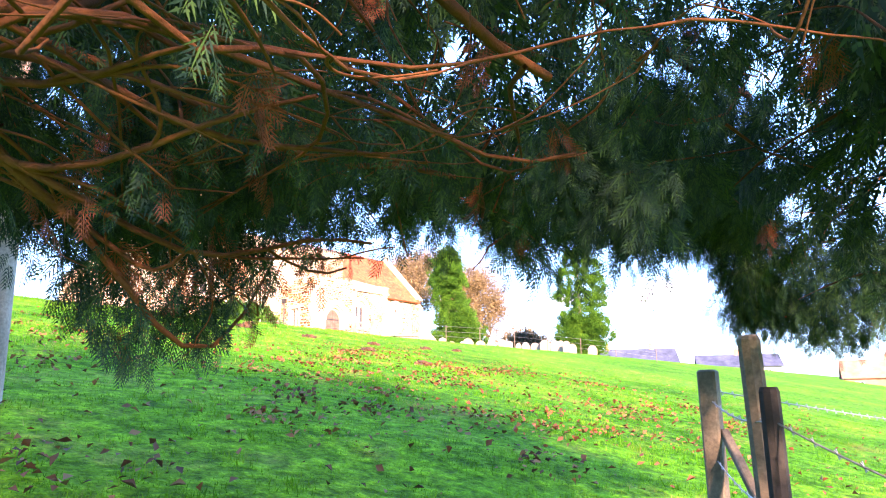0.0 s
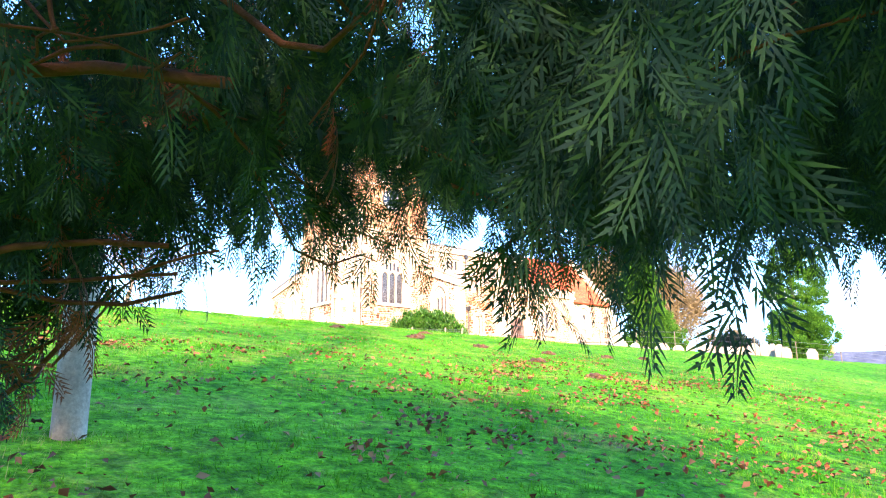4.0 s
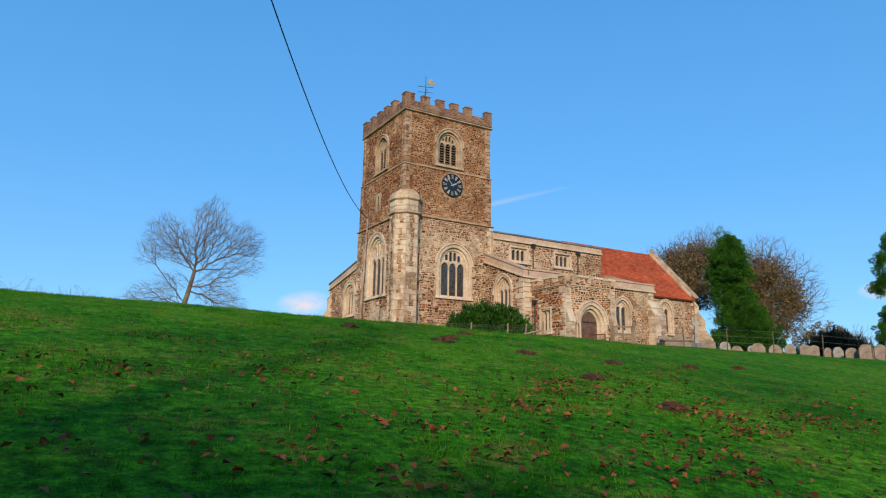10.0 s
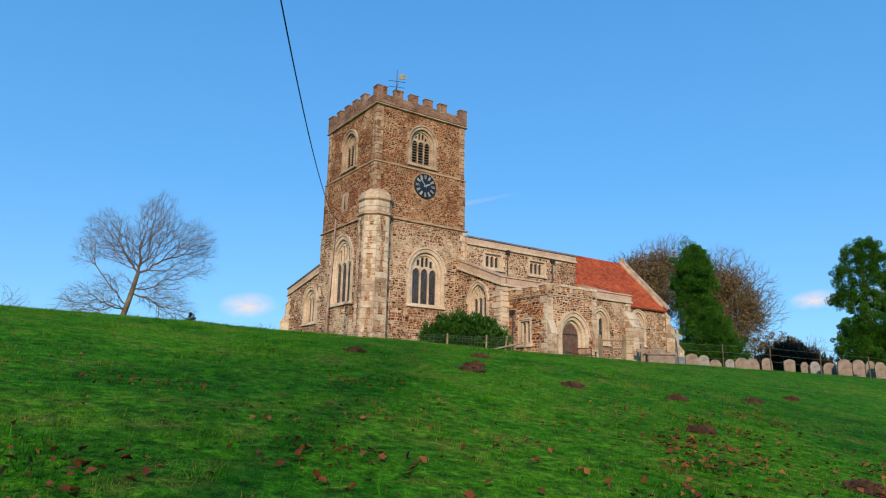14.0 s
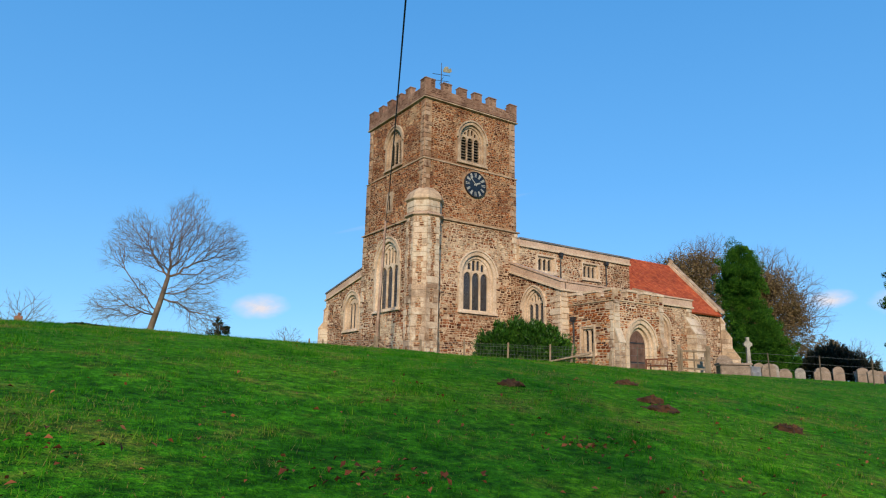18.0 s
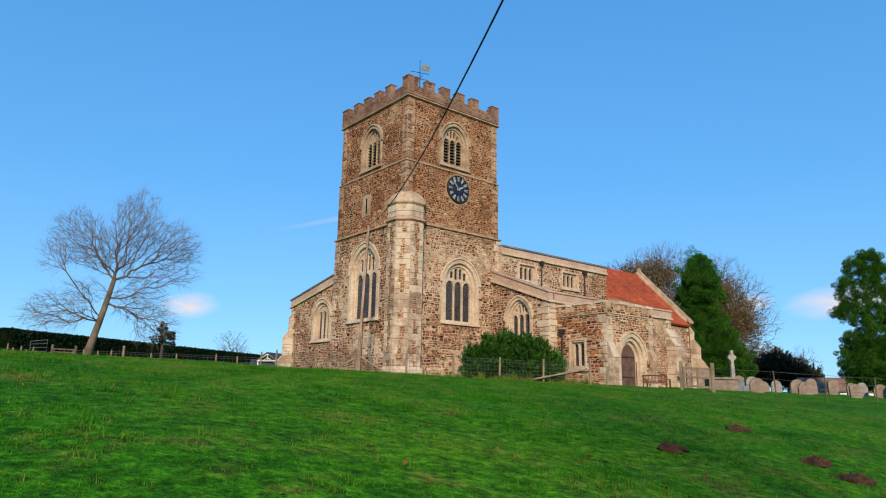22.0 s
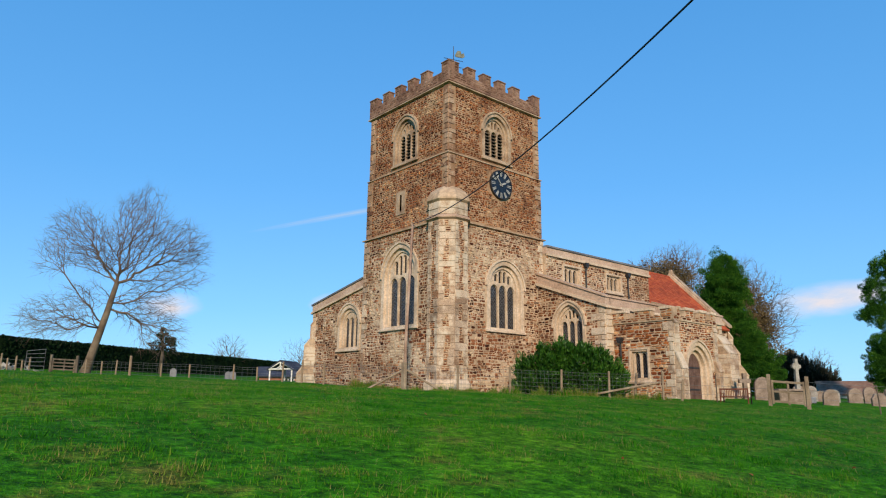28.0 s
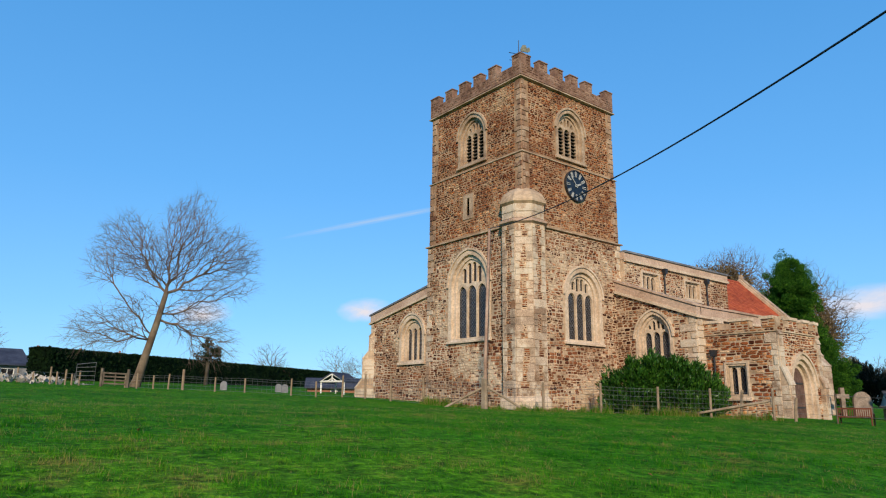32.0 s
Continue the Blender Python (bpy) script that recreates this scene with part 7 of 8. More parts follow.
timber_gate("field_gate", ground_at(-12.5, 22.5), ground_at(-11.3, 21.4), 0.86, 4, "weathered wooden field gate with four bars", M_GREYPOST)
mg = thing("metal_gate", "grey galvanised metal gate leaning by the fence", "gate", (0, 0, 0))
a, b = Vector(ground_at(-13.6, 24.0)), Vector(ground_at(-12.75, 23.1))
fr = Solid()
fr.tube([a + Vector((0, 0, 0.1)), a + Vector((0, 0, 1.25)), b + Vector((0, 0, 1.4)), b + Vector((0, 0, 0.1)), a + Vector((0, 0, 0.1))], 0.025, 6)
part("frame", fr, M_WIRE, mg)
for k in range(1, 5):
    part("rail", Solid().tube([a + Vector((0, 0, 0.1 + 0.24 * k)), b + Vector((0, 0, 0.1 + 0.26 * k))], 0.018, 6), M_WIRE, mg)
gate = timber_gate("churchyard_gate", ground_at(6.5, -12.55), ground_at(6.7, -13.95), 1.05, 3, "pale weathered wooden churchyard gate between posts", M_POST, 0.062)

# fence that runs on beyond the gate
line4 = [(6.7, -13.95), (8.1, -16.0), (9.6, -17.4), (11.4, -18.7), (13.4, -20.0), (15.6, -21.2), (18.0, -22.4), (21.0, -23.6), (25.0, -25.0)]
for x, y in line4[1:]:
    fence_post(x, y, 1.1, 0.028, M_GREYPOST, "thin dark fence stake beside the graves", "fence stakes", (rp.uniform(-0.06, 0.06), rp.uniform(-0.06, 0.06)))
wire_fence("plain_wire", line4, 1.05, (0.4, 0.7, 1.0), "thin plain wires of the graveyard fence", 0, 0.006)
line5 = [(5.3, -9.3), (5.9, -10.6), (6.5, -12.55)]
for x, y in line5[1:2]:
    fence_post(x, y, 1.15, 0.028, M_GREYPOST, "thin dark fence stake near the bench", "fence stakes")
wire_fence("plain_wire", line5, 1.05, (0.3, 0.65, 1.0), "thin plain wires between porch and gate", 0, 0.006)

# the old barbed fence at the foot of the meadow
fA, fB, fC, fD = (-20.22, -41.44), (-20.93, -41.88), (-21.2, -41.97), (-22.6, -43.4)
fence_post(*fA, 1.12, 0.052, M_GREYPOST, "grey square-cut fence post in damp grass", "old barbed fence posts", square=True)
fence_post(*fB, 1.34, 0.056, M_GREYPOST, "stout round strainer post of the barbed fence", "old barbed fence posts", (-0.02, 0.02))
fence_post(*fC, 1.12, 0.046, M_DARKPOST, "short round dark fence post with barbed wire", "old barbed fence posts", (0.0, 0.0))
fence_post(*fD, 1.0, 0.06, M_GREYPOST, "old grey fence post under the cypress", "old barbed fence posts")
s = Solid()
s.bevel_box((0, -0.022, -0.022), (0.86, 0.022, 0.022), 0.006, look(ground_at(fA[0], fA[1] - 0.06, 0.78), ground_at(fB[0] + 0.12, fB[1] - 0.02, 0.3)) @ Matrix.Rotation(math.pi / 2, 4, "Y"))
tagged(part("fence_brace", s, M_GREYPOST), "slanting timber brace between two fence posts", "brace")
barb = Solid()


def barbed(a, b, sag):
    pts = sagging(a, b, sag, 14)
    barb.tube(pts, 0.0045, 5, cap=False)
    L_ = (Vector(b) - Vector(a)).length
    n_ = int(L_ / 0.12)
    for i in range(1, n_):
        q = i / n_ * 14
        p = pts[int(q)].lerp(pts[min(int(q) + 1, 14)], q - int(q))
        for d in (Vector((0.5, 0.3, 1)), Vector((-0.6, 0.4, 0.7))):
            d = d.normalized() * 0.022
            barb.tube([p - d, p + d], 0.0028, 3, cap=False)


A_, B_, C_, D_ = (Vector(ground_at(*q)) for q in (fA, fB, fC, fD))
up = lambda p, h: p + Vector((0, 0, h))
for hA, hC, hD in ((0.95, 0.98, 0.85), (0.62, 0.6, 0.55), (0.3, 0.3, 0.28)):
    barbed(up(A_, hA), up(C_, hC), 0.05)
    barbed(up(C_, hC), up(D_, hD), 0.06)
far = Vector(ground_at(-8.0, -45.5))
barbed(up(A_, 1.0), up(far, 1.0), 0.1)
tagged(part("barbed_wire", barb, M_WIRE), "rusty twisted barbed wire on old posts", "barbed wire", kind="stuff")
fence_post(-8.0, -45.5, 1.1, 0.07, M_GREYPOST, "distant grey post of the barbed fence", "old barbed fence posts")

# ---- churchyard furniture ----
bench = thing("garden_bench", "dark reddish wooden garden bench outside the porch", "bench", ground_at(7.1, -10.75, -0.08))
bench.rotation_euler = (0, 0, radians(-82))
bench.scale = (0.84, 0.9, 0.8)


def bar(nm, lo, hi, m=None):
    s = Solid()
    s.bevel_box(lo, hi, 0.008, m)
    part(nm, s, M_BENCH, bench)


for x in (-0.72, 0.66):
    bar("leg", (x, -0.03, 0), (x + 0.06, 0.03, 0.92))
    bar("leg", (x, 0.42, 0), (x + 0.06, 0.48, 0.64))
    bar("arm", (x - 0.01, -0.02, 0.62), (x + 0.07, 0.52, 0.66))
for k in range(4):
    bar("seat_slat", (-0.7, 0.05 + k * 0.11, 0.42), (0.7, 0.13 + k * 0.11, 0.445))
bar("top_rail", (-0.66, -0.022, 0.84), (0.66, 0.022, 0.92))
bar("low_rail", (-0.66, -0.022, 0.46), (0.66, 0.022, 0.52))
for k in range(15):
    x = -0.62 + k * 0.0865
    bar("back_slat", (x - 0.018, -0.012, 0.52), (x + 0.018, 0.012, 0.84))


def headstone(x, y, w, h, t, shape, yaw, mat, label, tilt=0.0):
    """An upright grave slab with a shaped head."""
    s = Solid()
    F = Face((0, 0, 0), (1, 0, 0), (0, -1, 0))
    if shape == "round":
        o = arch(0, w, -0.25, h - w * 0.5, h, 6)
    elif shape == "shoulder":
        k = w * 0.5
        o = [(-k, -0.25), (-k, h - 0.28), (-k * 0.8, h - 0.2), (-k * 0.62, h - 0.06), (-k * 0.3, h), (k * 0.3, h), (k * 0.62, h - 0.06), (k * 0.8, h - 0.2), (k, h - 0.28), (k, -0.25)]
    else:
        o = [(-w / 2, -0.25), (-w / 2, h - 0.1), (-w * 0.28, h - 0.02), (0, h + 0.04), (w * 0.28, h - 0.02), (w / 2, h - 0.1), (w / 2, -0.25)]
    slab(s, F, o, [], t / 2, -t / 2)
    ob = part("gravestone", s, mat)
    ob.matrix_basis = Matrix.Translation(ground_at(x, y)) @ Matrix.Rotation(radians(yaw), 4, "Z") @ Matrix.Rotation(radians(tilt), 4, "X")
    return tagged(ob, label, "gravestone", "gravestones in the churchyard")


rg = random.Random(81)
looks = (("round", "weathered cream gravestone with a rounded top"), ("shoulder", "old lichened gravestone with a shouldered top"), ("gable", "pale gravestone with a low pointed top"))
for x, y, w, h in ((19.9, -8.3, 0.6, 1.05), (21.1, -8.5, 0.7, 1.05), (22.1, -8.7, 0.8, 0.78), (23.5, -8.9, 0.65, 0.9), (25.4, -9.4, 0.92, 1.1), (26.4, -9.9, 0.7, 1.2), (28.3, -10.5, 0.72, 1.2), (28.0, -11.7, 0.55, 1.0),
                   (28.2, -12.3, 0.7, 1.08), (27.7, -13.5, 0.8, 1.0), (27.6, -14.5, 0.95, 1.3), (28.3, -15.1, 0.85, 1.35), (26.8, -16.4, 0.55, 1.25), (26.1, -17.3, 0.65, 1.2), (24.4, -18.6, 0.7, 0.9), (30.5, -17.5, 0.8, 1.0),
                   (15.4, -11.6, 0.75, 0.95), (18.35, -6.95, 1.05, 1.6), (18.6, -12.8, 0.85, 0.8), (20.6, -14.6, 0.6, 0.9)):
    shp, lab = looks[rg.randrange(3)]
    headstone(x, y, w, h * 0.84, rg.uniform(0.1, 0.16), shp, -42 + rg.uniform(-10, 10), M_PALEGRAVE if rg.random() > 0.76 and h < 1.5 else M_GRAVE, lab, rg.uniform(-5, 5))
for x, y in ((-1.0, 22.0), (0.2, 25.5), (-4.2, 24.8)):
    headstone(x, y, 0.45, 0.6, 0.12, "round", rg.uniform(-40, 0), M_GREYSTONE, "small grey gravestone beyond the north aisle", rg.uniform(-4, 4))
cross = thing("stone_cross", "pale stone memorial cross on a grey stepped base", "memorial", ground_at(17.1, -9.4))
s = Solid()
s.bevel_box((-0.65, -0.65, -0.3), (0.65, 0.65, 0.3), 0.03)
s.bevel_box((-0.45, -0.45, 0.28), (0.45, 0.45, 0.62), 0.03)
part("steps", s, M_GREYSTONE, cross, "dark grey granite steps")
s = Solid()
F = Face((0, 0, 0), (math.cos(radians(-35)), math.sin(radians(-35)), 0), (math.sin(radians(-35)), -math.cos(radians(-35)), 0))
slab(s, F, [(-0.12, 0.6), (-0.08, 1.85), (-0.24, 1.85), (-0.24, 2.02), (-0.08, 2.02), (-0.08, 2.35), (0.08, 2.35), (0.08, 2.02), (0.24, 2.02), (0.24, 1.85), (0.08, 1.85), (0.12, 0.6)], [], 0.09, -0.09)
disc(s, F, 0, 1.935, 0.13, 0.21, 0.06, -0.06, 20)
part("cross", s, M_CROSS, cross)
cc = thing("small_cross", "small stone cross on a grave beyond the porch", "gravestone", ground_at(17.5, -6.3))
cc.scale = (1.25, 1.25, 1.25)
s = Solid()
slab(s, F, [(-0.09, -0.2), (-0.09, 0.75), (-0.28, 0.75), (-0.28, 0.93), (-0.09, 0.93), (-0.09, 1.2), (0.09, 1.2), (0.09, 0.93), (0.28, 0.93), (0.28, 0.75), (0.09, 0.75), (0.09, -0.2)], [], 0.07, -0.07)
part("cross", s, M_GRAVE, cc)
s = Solid()
s.bevel_box((-0.8, -0.4, -0.2), (0.8, 0.4, 0.6), 0.06, Matrix.Rotation(radians(-40), 4, "Z"))
ct = thing("chest_tomb", "low weathered limestone chest tomb by the porch", "tomb", ground_at(14.3, -10.2))
part("chest", s, M_GRAVE, ct)
s = Solid()
s.bevel_box((-0.9, -0.5, 0.6), (0.9, 0.5, 0.7), 0.03, Matrix.Rotation(radians(-40), 4, "Z"))
part("slab", s, M_GRAVE, ct)

# molehills
for x, y, r in ((-10.5, -27.2, 0.46), (-11.88, -30.85, 0.42), (-12.5, -33.1, 0.5), (-8.86, -28.3, 0.42), (-6.3, -28.3, 0.44), (-3.5, -27.6, 0.4), (-9.8, -23.5, 0.46), (-13.8, -24.75, 0.42), (-11.52, -25.5, 0.46), (-12.15, -26.2, 0.5)):
    gen = np.random.default_rng(int(abs(x * 100)))
    r *= 0.55
    s = Solid()
    rings, n_ = 6, 16
    v_, f_ = [(0, 0, 0.08)], []
    for i in range(1, rings + 1):
        q = i / rings
        for j in range(n_):
            w = 2 * math.pi * j / n_
            rr_ = r * q * (1 + 0.18 * gen.normal() * q) * (1.0 + 0.2 * math.cos(2 * w))
            v_.append((rr_ * math.cos(w), rr_ * math.sin(w), 0.075 * math.cos(q * 1.5) + gen.normal(0, 0.02) - 0.05 * (i == rings)))
    f_ = [(0, 1 + j, 1 + (j + 1) % n_) for j in range(n_)]
    for i in range(rings - 1):
        f_ += [(1 + i * n_ + j, 1 + (i + 1) * n_ + j, 1 + (i + 1) * n_ + (j + 1) % n_, 1 + i * n_ + (j + 1) % n_) for j in range(n_)]
    s.add(v_, f_)
    ob = part("molehill", s, M_SOIL)
    ob.matrix_basis = Matrix.Translation(ground_at(x, y))
    tagged(ob, "fresh dark earth molehill in green grass", "molehill", "molehills")

# ---- buildings far off ----
def house(name, label, base, size, yaw, eaves, ridge, wall_mat, roof_mat, chimneys=1, windows=3, gable_white=False):
    h = thing(name, label, "house", base)
    h.rotation_euler = (0, 0, radians(yaw))
    L_, D = size
    FS = Face((-L_ / 2, -D / 2, 0), (1, 0, 0), (0, -1, 0))
    ops = [rect(L_ * (k + 0.5) / windows - 0.55, L_ * (k + 0.5) / windows + 0.55, eaves * 0.35, eaves * 0.78) for k in range(windows)]
    part("wall", slab(Solid(), FS, rect(0, L_, -1.5, eaves), ops, 0, -0.25), wall_mat, h)
    FN = Face((L_ / 2, D / 2, 0), (-1, 0, 0), (0, 1, 0))
    part("wall", slab(Solid(), FN, rect(0, L_, -1.5, eaves), [], 0, -0.25), wall_mat, h)
    for sx, u in ((-1, -1), (1, 1)):
        FG = Face((sx * L_ / 2, -sx * D / 2, 0), (0, sx, 0), (sx, 0, 0))
        part("gable", slab(Solid(), FG, [(0.26, -1.5), (0.26, eaves), (D / 2, ridge - 0.1), (D - 0.26, eaves), (D - 0.26, -1.5)], [], -0.01, -0.25), M_WHITE if gable_white else wall_mat, h)
    for k, o in enumerate(ops):
        (a0, z0), _, (a1, z1), _ = o
        wn_ = part("window", slab(Solid(), FS, rect(a0, a1, z0, z1), [rect(a0 + 0.07, (a0 + a1) / 2 - 0.03, z0 + 0.07, z1 - 0.07), rect((a0 + a1) / 2 + 0.03, a1 - 0.07, z0 + 0.07, z1 - 0.07)], -0.06, -0.14), M_WHITE, h)
        part("pane", slab(Solid(), FS, rect(a0 + 0.05, a1 - 0.05, z0 + 0.05, z1 - 0.05), [], -0.1, -0.11), M_GLASS, wn_)
    s = Solid()
    o = 0.35
    for sg in (-1, 1):
        y0 = sg * (D / 2 + o)
        ze = eaves - (ridge - eaves) * o / (D / 2)
        pts = [(-L_ / 2 - 0.25, y0, ze), (L_ / 2 + 0.25, y0, ze), (L_ / 2 + 0.25, 0, ridge), (-L_ / 2 - 0.25, 0, ridge)]
        s.add(pts + [(x, y, z + 0.14) for x, y, z in pts], [(0, 1, 2, 3), (7, 6, 5, 4), (0, 4, 5, 1), (1, 5, 6, 2), (2, 6, 7, 3), (3, 7, 4, 0)])
    part("roof", s, roof_mat, h)
    for k in range(chimneys):
        c = Solid()
        x = -L_ / 2 + L_ * (k + 0.5) / chimneys
        c.bevel_box((x - 0.35, -0.3, ridge - 0.6), (x + 0.35, 0.3, ridge + 0.95), 0.03)
        ch = part("chimney", c, M_BRICKH, h)
        part("pot", Solid().tube([(x, 0, ridge + 0.94), (x, 0, ridge + 1.3)], 0.13, 10), M_BRICKH, ch)
    return h


house("cottage", "slate-roofed cottage beyond the hedge end", (-17.5, 52.5, 1.4), (9, 6), 8, 1.8, 3.2, M_GREYSTONE, M_SLATE, 1, 3)
house("row_house", "brick row house with chimneys behind the hedge", (-5.0, 68.0, 0.9), (14, 7), 12, 2.4, 3.9, M_BRICKH, M_SLATE, 3, 4)
house("white_cottage", "white gabled cottage with a grey slate roof", (84.0, 0.5, -1.6), (14, 7), -62, 2.0, 4.2, M_RENDER, M_SLATE, 2, 4, True)
house("bungalow", "low bungalow with a brown roof past the churchyard", (73.0, 6.5, -1.6), (8, 6), -60, 2.2, 3.7, M_WHITE, M_PARAPET, 0, 3)
house("village_house", "distant pale village house below the meadow", (92.0, -14.0, -2.6), (12, 7), -70, 2.2, 4.0, M_RENDER, M_SLATE, 1, 3, True)
house("village_house", "distant brick village house below the meadow", (96.0, -34.0, -5.2), (12, 7), -80, 2.8, 5.2, M_BRICKH, M_BRICKH, 1, 3)
house("long_barn", "low slate-roofed building behind the north aisle", (8.9, 32.0, 0.55), (5, 4), -30, 0.85, 1.55, M_BRICKH, M_SLATE, 0, 1)

# open-fronted shelter with a white truss
sh = thing("timber_shelter", "open shelter with slate roof and white timber truss", "shelter", ground_at(3.4, 23.2, -0.3))
sh.rotation_euler = (0, 0, radians(-58))
RL, RW, EH, RH = 2.4, 1.9, 1.2, 1.8
for sg in (-1, 1):
    s = Solid()
    pts = [(sg * (RW / 2 + 0.2), -0.2, EH - 0.1), (sg * (RW / 2 + 0.2), RL, EH - 0.1), (0, RL, RH), (0, -0.2, RH)]
    s.add(pts + [(x, y, z + 0.1) for x, y, z in pts], [(0, 1, 2, 3), (7, 6, 5, 4), (0, 4, 5, 1), (1, 5, 6, 2), (2, 6, 7, 3), (3, 7, 4, 0)])
    part("roof_slope", s, M_SLATE, sh)
    part("rafter", Solid().tube([(sg * (RW / 2 + 0.1), -0.1, EH), (0, -0.1, RH - 0.04)], 0.06, 4), M_WHITE, sh)
    part("strut", Solid().tube([(sg * RW * 0.22, -0.1, EH), (0, -0.1, RH - 0.35)], 0.04, 4), M_WHITE, sh)
    for y in (0.0, RL - 0.1):
        part("corner_post", Solid().tube([(sg * RW / 2, y, -0.3), (sg * RW / 2, y, EH)], 0.06, 6), M_WHITE, sh)
part("tie_beam", Solid().tube([(-RW / 2 - 0.1, -0.1, EH), (RW / 2 + 0.1, -0.1, EH)], 0.06, 4), M_WHITE, sh)
part("king_post", Solid().tube([(0, -0.1, EH), (0, -0.1, RH - 0.05)], 0.045, 4), M_WHITE, sh)
tagged(part("rubble_heap", fast_mesh("rubble_heap", *leaf_cloud(np.random.default_rng(91), np.array([-16.5, 27.8, 1.25]) + np.random.default_rng(92).normal(0, 1, (260, 3)) * np.array([1.6, 1.4, 0.16]), np.random.default_rng(93).normal(0, 1, (260, 3)), 0.22, 0.6), M_RENDER), M_RENDER), "heap of pale broken rubble by the fence", "rubble", kind="stuff")

# ---- sky: contrail and small clouds ----
def cloud_mat(name, colour, strength, scale, lo, hi):
    m = bpy.data.materials.new(name)
    m.use_nodes = True
    n, l = m.node_tree.nodes, m.node_tree.links
    n.remove(n["Principled BSDF"])
    em, tr, mx = n.new("ShaderNodeEmission"), n.new("ShaderNodeBsdfTransparent"), n.new("ShaderNodeMixShader")
    em.inputs[0].default_value, em.inputs[1].default_value = (*colour, 1), strength
    nz = noise_node(n, l, scale, 5, 0.6, "Object")
    gr = n.new("ShaderNodeTexGradient")
    gr.gradient_type = "SPHERICAL"
    tc = n.new("ShaderNodeTexCoord")
    l.new(tc.outputs["Object"], gr.inputs[0])
    r = ramp_node(n, [(lo, (0, 0, 0)), (hi, (1, 1, 1))])
    mul = n.new("ShaderNodeMath")
    mul.operation = "MULTIPLY"
    l.new(nz.outputs[0], mul.inputs[0])
    l.new(gr.outputs[1], mul.inputs[1])
    l.new(mul.outputs[0], r.inputs[0])
    l.new(r.outputs[0], mx.inputs[0])
    l.new(tr.outputs[0], mx.inputs[1])
    l.new(em.outputs[0], mx.inputs[2])
    l.new(mx.outputs[0], n["Material Output"].inputs[0])
    return m


M_CLOUD = cloud_mat("pale_cloud", (0.88, 0.85, 0.92), 0.9, 1.6, 0.08, 0.5)
M_TRAIL = cloud_mat("contrail_vapour", (0.80, 0.90, 1.0), 0.75, 5.0, 0.08, 1.1)


def sky_card(name, mat, head, elev, wide, tall, roll, label):
    d = 1500.0
    p = Vector((-21 + d * math.sin(radians(head)), -30 + d * math.cos(radians(head)), -2 + d * math.tan(radians(elev))))
    s = Solid()
    s.add([(-1, -1, 0), (1, -1, 0), (1, 1, 0), (-1, 1, 0)], [(0, 1, 2, 3)])
    ob = part(name, s, mat)
    ob.matrix_world = look(p, (-21, -30, -2), roll) @ Matrix.Rotation(math.pi, 4, "Y") @ Matrix.Diagonal((wide, tall, 1, 1))
    ob.visible_shadow = False
    return tagged(ob, label, "cloud", kind="structure")


sky_card("contrail", M_TRAIL, 33.0, 15.3, 290, 9, -13.0, "thin white contrail across a blue sky")
for hd_, el, w_, t_ in ((31.9, 7.7, 75, 34), (70.2, 7.5, 130, 44), (73.0, 7.9, 90, 34), (19.0, 6.95, 75, 36), (63.9, 7.6, 55, 24)):
    sky_card("cloud", M_CLOUD, hd_, el, w_, t_, -6, "small pinkish white cloud low in a blue sky")

# ---- fallen leaves and grass ----
gen = np.random.default_rng(101)
n = 6200
cx_ = np.where(gen.random(n) < 0.6, -17.0, -12.0)
x = cx_ + gen.normal(0, 4.6, n)
y = np.where(gen.random(n) < 0.7, -36.5, -31.0) + gen.normal(0, 3.6, n)
m_ = gen.random(n) < 0.55
seeds_ = gen.integers(0, 110, n)
px_, py_ = gen.uniform(-24, -8, 110), gen.uniform(-40.5, -28, 110)
x = np.where(m_, px_[seeds_] + gen.normal(0, 0.3, n), x)
y = np.where(m_, py_[seeds_] + gen.normal(0, 0.22, n), y)
few = np.arange(n) < 110
x = np.where(few, gen.uniform(-24, 2, n), x)
y = np.where(few, gen.uniform(-32, -12, n), y)
pos = np.stack([x, y, land(x, y) + gen.uniform(0.02, 0.06, n)], -1)
nn = unit(np.array([0, 0, 1.0]) + gen.normal(0, 0.45, (n, 3)))
a = unit(np.cross(nn, gen.normal(0, 1, (n, 3))))
b = np.cross(nn, a)
L_ = (gen.uniform(0.012, 0.040, n) * np.where(y > -31, 0.85, 1.15))[:, None]
cup = nn * L_ * gen.uniform(0.1, 0.7, n)[:, None]
v = np.stack([pos - a * L_, pos - a * L_ * 0.2 + b * L_ * 0.75 + cup, pos + a * L_ * 1.1, pos - a * L_ * 0.1 - b * L_ * 0.7 + cup], 1).reshape(-1, 3)
k = np.arange(4 * n).reshape(n, 4)
tri = np.concatenate([k[:, [0, 1, 2]], k[:, [0, 2, 3]]])
tagged(part("fallen_leaves", fast_mesh("fallen_leaves", v, tri, M_LEAFLITTER), M_LEAFLITTER), "scattered rust-red fallen autumn leaves on grass", "leaves", kind="stuff")


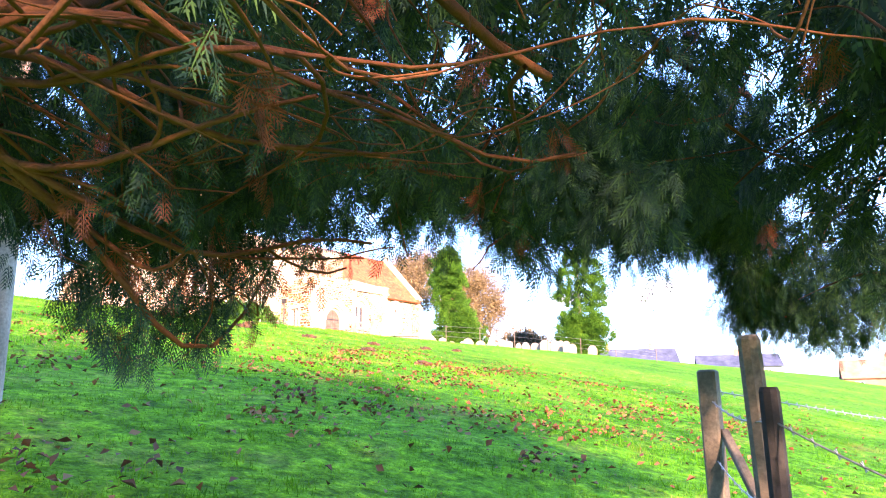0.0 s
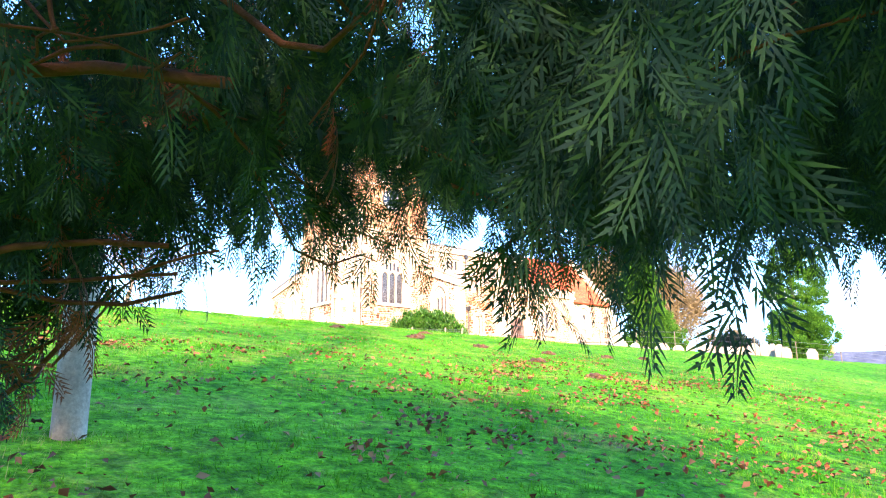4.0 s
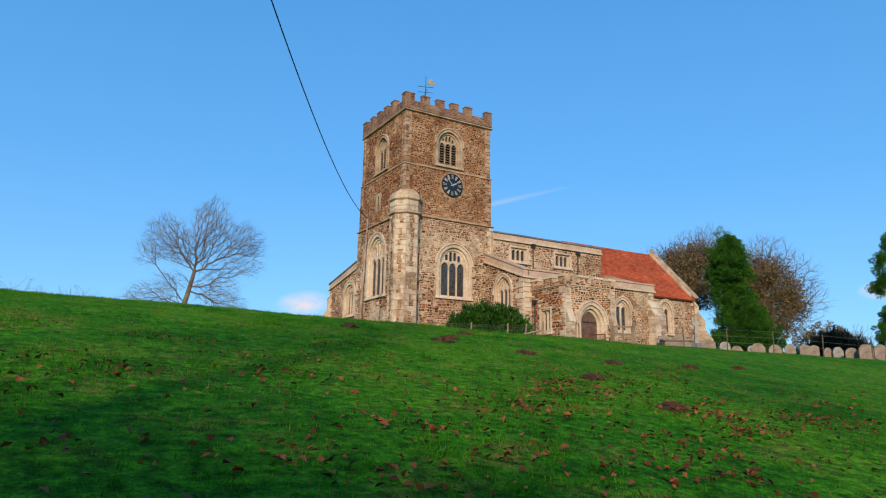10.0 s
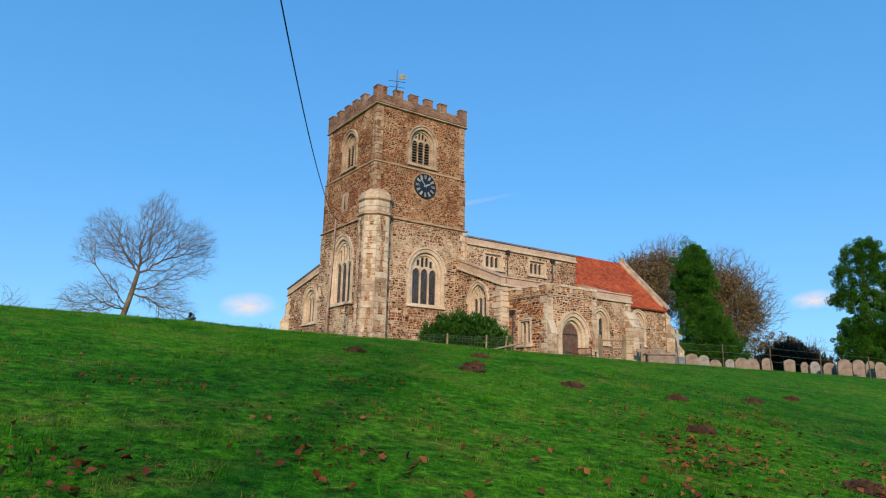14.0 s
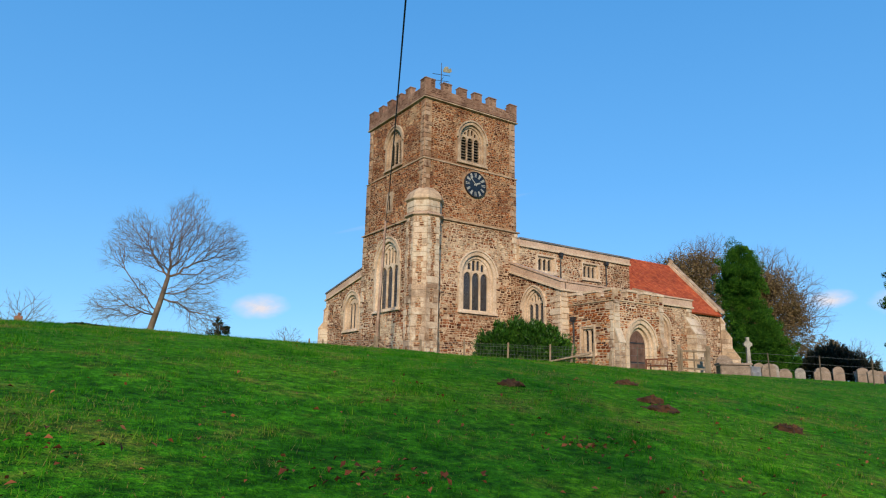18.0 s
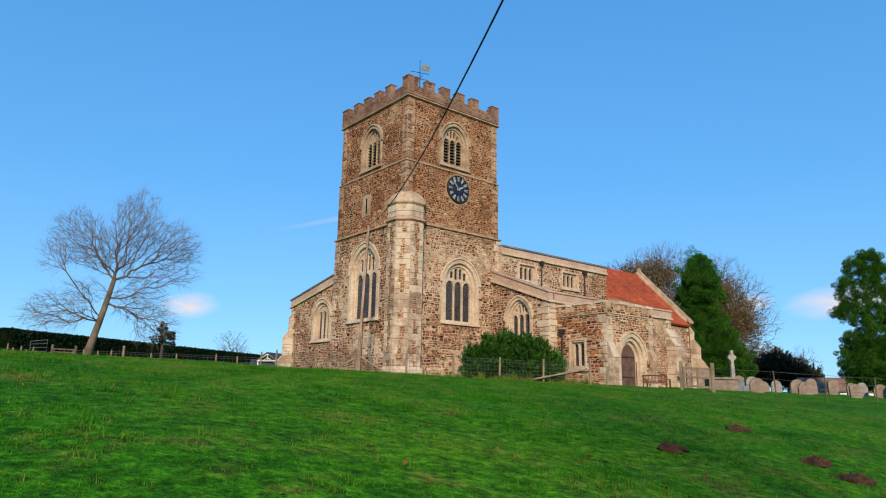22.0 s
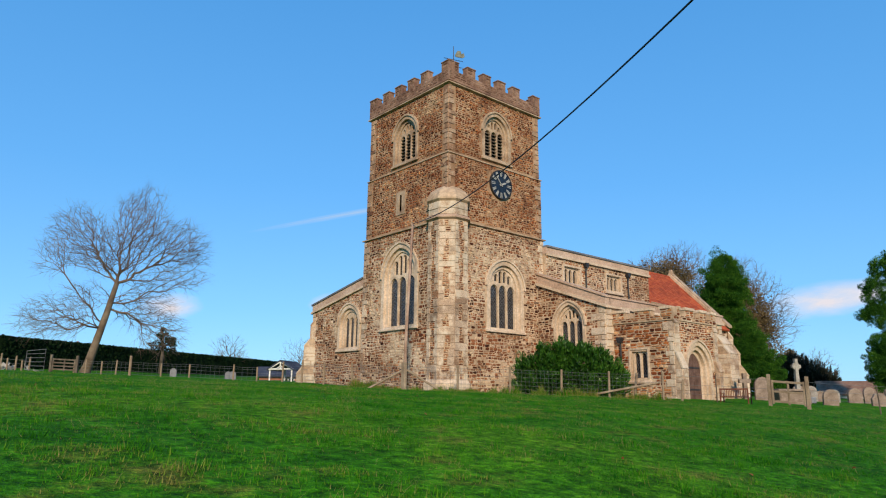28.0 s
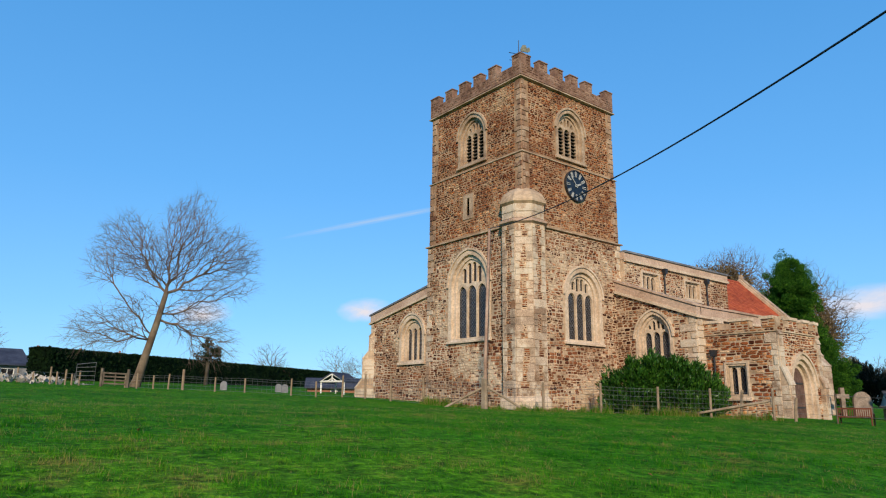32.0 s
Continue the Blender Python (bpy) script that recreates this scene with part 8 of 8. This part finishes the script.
def blades(name, label, n, xr, yr, density, height, width, mat, lean=0.45, clump=None, seed=0):
    """Grass blades, each one thin bent triangle pair, thicker-set where density says so."""
    g = np.random.default_rng(seed)
    if clump is None:
        x, y = g.uniform(*xr, n), g.uniform(*yr, n)
    else:
        c = g.integers(0, len(clump), n)
        x, y = clump[c, 0] + g.normal(0, clump[c, 2]), clump[c, 1] + g.normal(0, clump[c, 2])
    keep = g.random(n) < density(x, y)
    x, y = x[keep], y[keep]
    n = len(x)
    z = land(x, y)
    swell = np.sin(x * 5.1 + 2.2 * np.sin(y * 3.3)) * np.sin(y * 4.7 + 1.7 * np.sin(x * 2.9)) + 0.6 * np.sin(x * 11 + y * 3 + 2 * np.sin(y * 7)) * np.sin(y * 12.3 - x * 4)
    tuft = 0.6 + 1.15 * np.clip(swell, 0, 1) * (0.4 + 0.6 * g.random(n))
    h = height * g.uniform(0.5, 1.3, n) * tuft
    w = g.uniform(0, 2 * math.pi, n)
    le = h * lean * g.uniform(0.2, 1.6, n)
    wd = width * g.uniform(0.7, 1.4, n)
    o = np.stack([-np.sin(w), np.cos(w), np.zeros(n)], -1) * wd[:, None]
    d = np.stack([np.cos(w) * le, np.sin(w) * le, h], -1)
    p = np.stack([x, y, z - 0.01], -1)
    v = np.stack([p - o, p + o, p + d], 1).reshape(-1, 3)
    k = np.arange(3 * n).reshape(n, 3)
    return tagged(part(name, fast_mesh(name, v, k, mat), mat), label, "grass", kind="stuff")


def on_walk(x, y):
    """Thick close to the camera's walk up the slope, thinner away from it."""
    cx = np.interp(y, (-44, -41.5, -38, -33, -28, -22), (-24, -21, -20, -20.7, -21.8, -22.4))
    d = np.hypot(np.maximum(0, np.abs(x - cx - 4) - 5), np.maximum(0, y + 17))
    return np.clip(1.0 - d / 14, 0.06, 1)


blades("grass", "short damp green meadow grass", 950000, (-27, 6), (-43, -6), on_walk, 0.042, 0.0038, M_GRASS, 0.7, seed=5)
def patchy(x, y):
    """Where the grass grows in taller, thicker tufts."""
    w = np.sin(x * 3.1 + 1.9 * np.sin(y * 2.3)) * np.sin(y * 3.7 + 2.1 * np.sin(x * 1.7)) + 0.7 * np.sin(x * 7.3 + y * 2.1 + 2 * np.sin(y * 5)) * np.sin(y * 8.1 - x * 2.7) + 0.5 * np.sin(x * 0.9 - y * 0.6 + 2 * np.sin(y * 0.5))
    return np.where(w > 0.35, np.clip((w - 0.35) * 1.6, 0, 1), 0) * on_walk(x, y)


blades("grass_tufts", "taller tufts of damp green meadow grass", 620000, (-27, 4), (-41, -8), patchy, 0.066, 0.0045, M_GRASS, 0.9, seed=15)
blades("far_grass", "green meadow grass farther up the slope", 170000, (-34, 22), (-38, 24), lambda x, y: np.where(y > -24, 1.0, 0.4), 0.055, 0.007, M_GRASS, seed=6)
g = np.random.default_rng(9)
cl = np.stack([g.uniform(-28, 6, 2600), g.uniform(-34, -2, 2600), g.uniform(0.06, 0.35, 2600)], -1)
blades("dry_grass_tufts", "pale dry grass stems among the green", 70000, None, None, lambda x, y: np.ones_like(x), 0.07, 0.0022, M_DRYGRASS, 1.4, cl, 7)
cl = np.array([[-23.2, -37.5, 0.3], [-23.5, -37.8, 0.25], [-22.45, -37.0, 0.15], [-20.2, -41.4, 0.1], [-22.9, -37.2, 0.25]])
blades("dry_tussock", "pale dry tussock beside the telegraph pole", 500, None, None, lambda x, y: np.ones_like(x), 0.12, 0.0025, M_DRYGRASS, 0.7, cl, 8)
cl = np.stack([np.interp(g.random(60), (0, .3, .45, .6, .8, 1), (-3.3, -3.2, -3.1, -1.3, 2.0, 5)), np.zeros(60), np.full(60, 0.12)], -1)
cl[:, 1] = np.interp(cl[:, 0], (-3.3, -3.1, -1.35, 0.4, 2.06, 3.83, 4.82), (3.2, -0.72, -2.3, -3.85, -5.39, -6.65, -8.74))
blades("fence_grass", "long uncut grass along the churchyard fence", 6000, None, None, lambda x, y: np.ones_like(x), 0.28, 0.007, M_DRYGRASS, 0.5, cl, 10)
blades("fence_grass", "long uncut green grass along the churchyard fence", 9000, None, None, lambda x, y: np.ones_like(x), 0.24, 0.008, M_GRASS, 0.5, cl, 11)


# ---- single stones, set last ----
import collections
def unit_stone(k, dressed, mat):
    o, i = SHAPES[k]
    if dressed:
        o = [(0.01, 0), (0.99, 0), (1, 0.02), (1, 0.98), (0.99, 1), (0.01, 1), (0, 0.98), (0, 0.02)]
        i = [(0.5 + (a - 0.5) * 0.95, 0.5 + (z - 0.5) * 0.95, d * 0.5 + 0.5) for (a, z), (_, _, d) in zip(o, i)]
    s = Solid()
    s.add([(a, -0.2, z) for a, z in o] + [(a, d, z) for a, z, d in i], ROUGH_F)
    return s.mesh("stone", mat)


ROUGH = [unit_stone(k, False, M_STONE) for k in range(16)]
ROUGH_P = [unit_stone(k, False, M_STONEP) for k in range(16)]
DRESSED = [unit_stone(k, True, M_QUOIN) for k in range(8)]
count = collections.Counter()
extra = {}
for wall_, face, (a0, a1, z0, z1), proud, kind in PIECES:
    count[(wall_.name, kind)] += 1
    if count[(wall_.name, kind)] > 300:
        extra.setdefault((wall_.name, kind), (wall_, Solid()))[1].add(*stone_verts(face, a0, a1, z0, z1, proud, 0.008, 0.016 if kind == "stone" else 0.004))
        continue
    gap = rng.uniform(0.006, 0.016) if kind == "stone" else 0.005
    ob = new(kind, (ROUGH_P if wall_.name.startswith("porch") else ROUGH)[rng.randrange(16)] if kind == "stone" else DRESSED[rng.randrange(8)])
    ob.parent = wall_
    p0 = face.p(a0 + gap, z0 + gap)
    w, h = a1 - a0 - 2 * gap, z1 - z0 - 2 * gap
    ob.matrix_basis = Matrix(((face.u.x * w, face.n.x * proud, 0, p0.x), (face.u.y * w, face.n.y * proud, 0, p0.y), (0, 0, h, p0.z), (0, 0, 0, 1)))
for (name_, kind), (wall_, s) in extra.items():
    rubble_part(wall_, s, "stonework", (M_STONES if name_.startswith("porch") else M_MIXED) if kind == "stone" else M_ASHLAR)
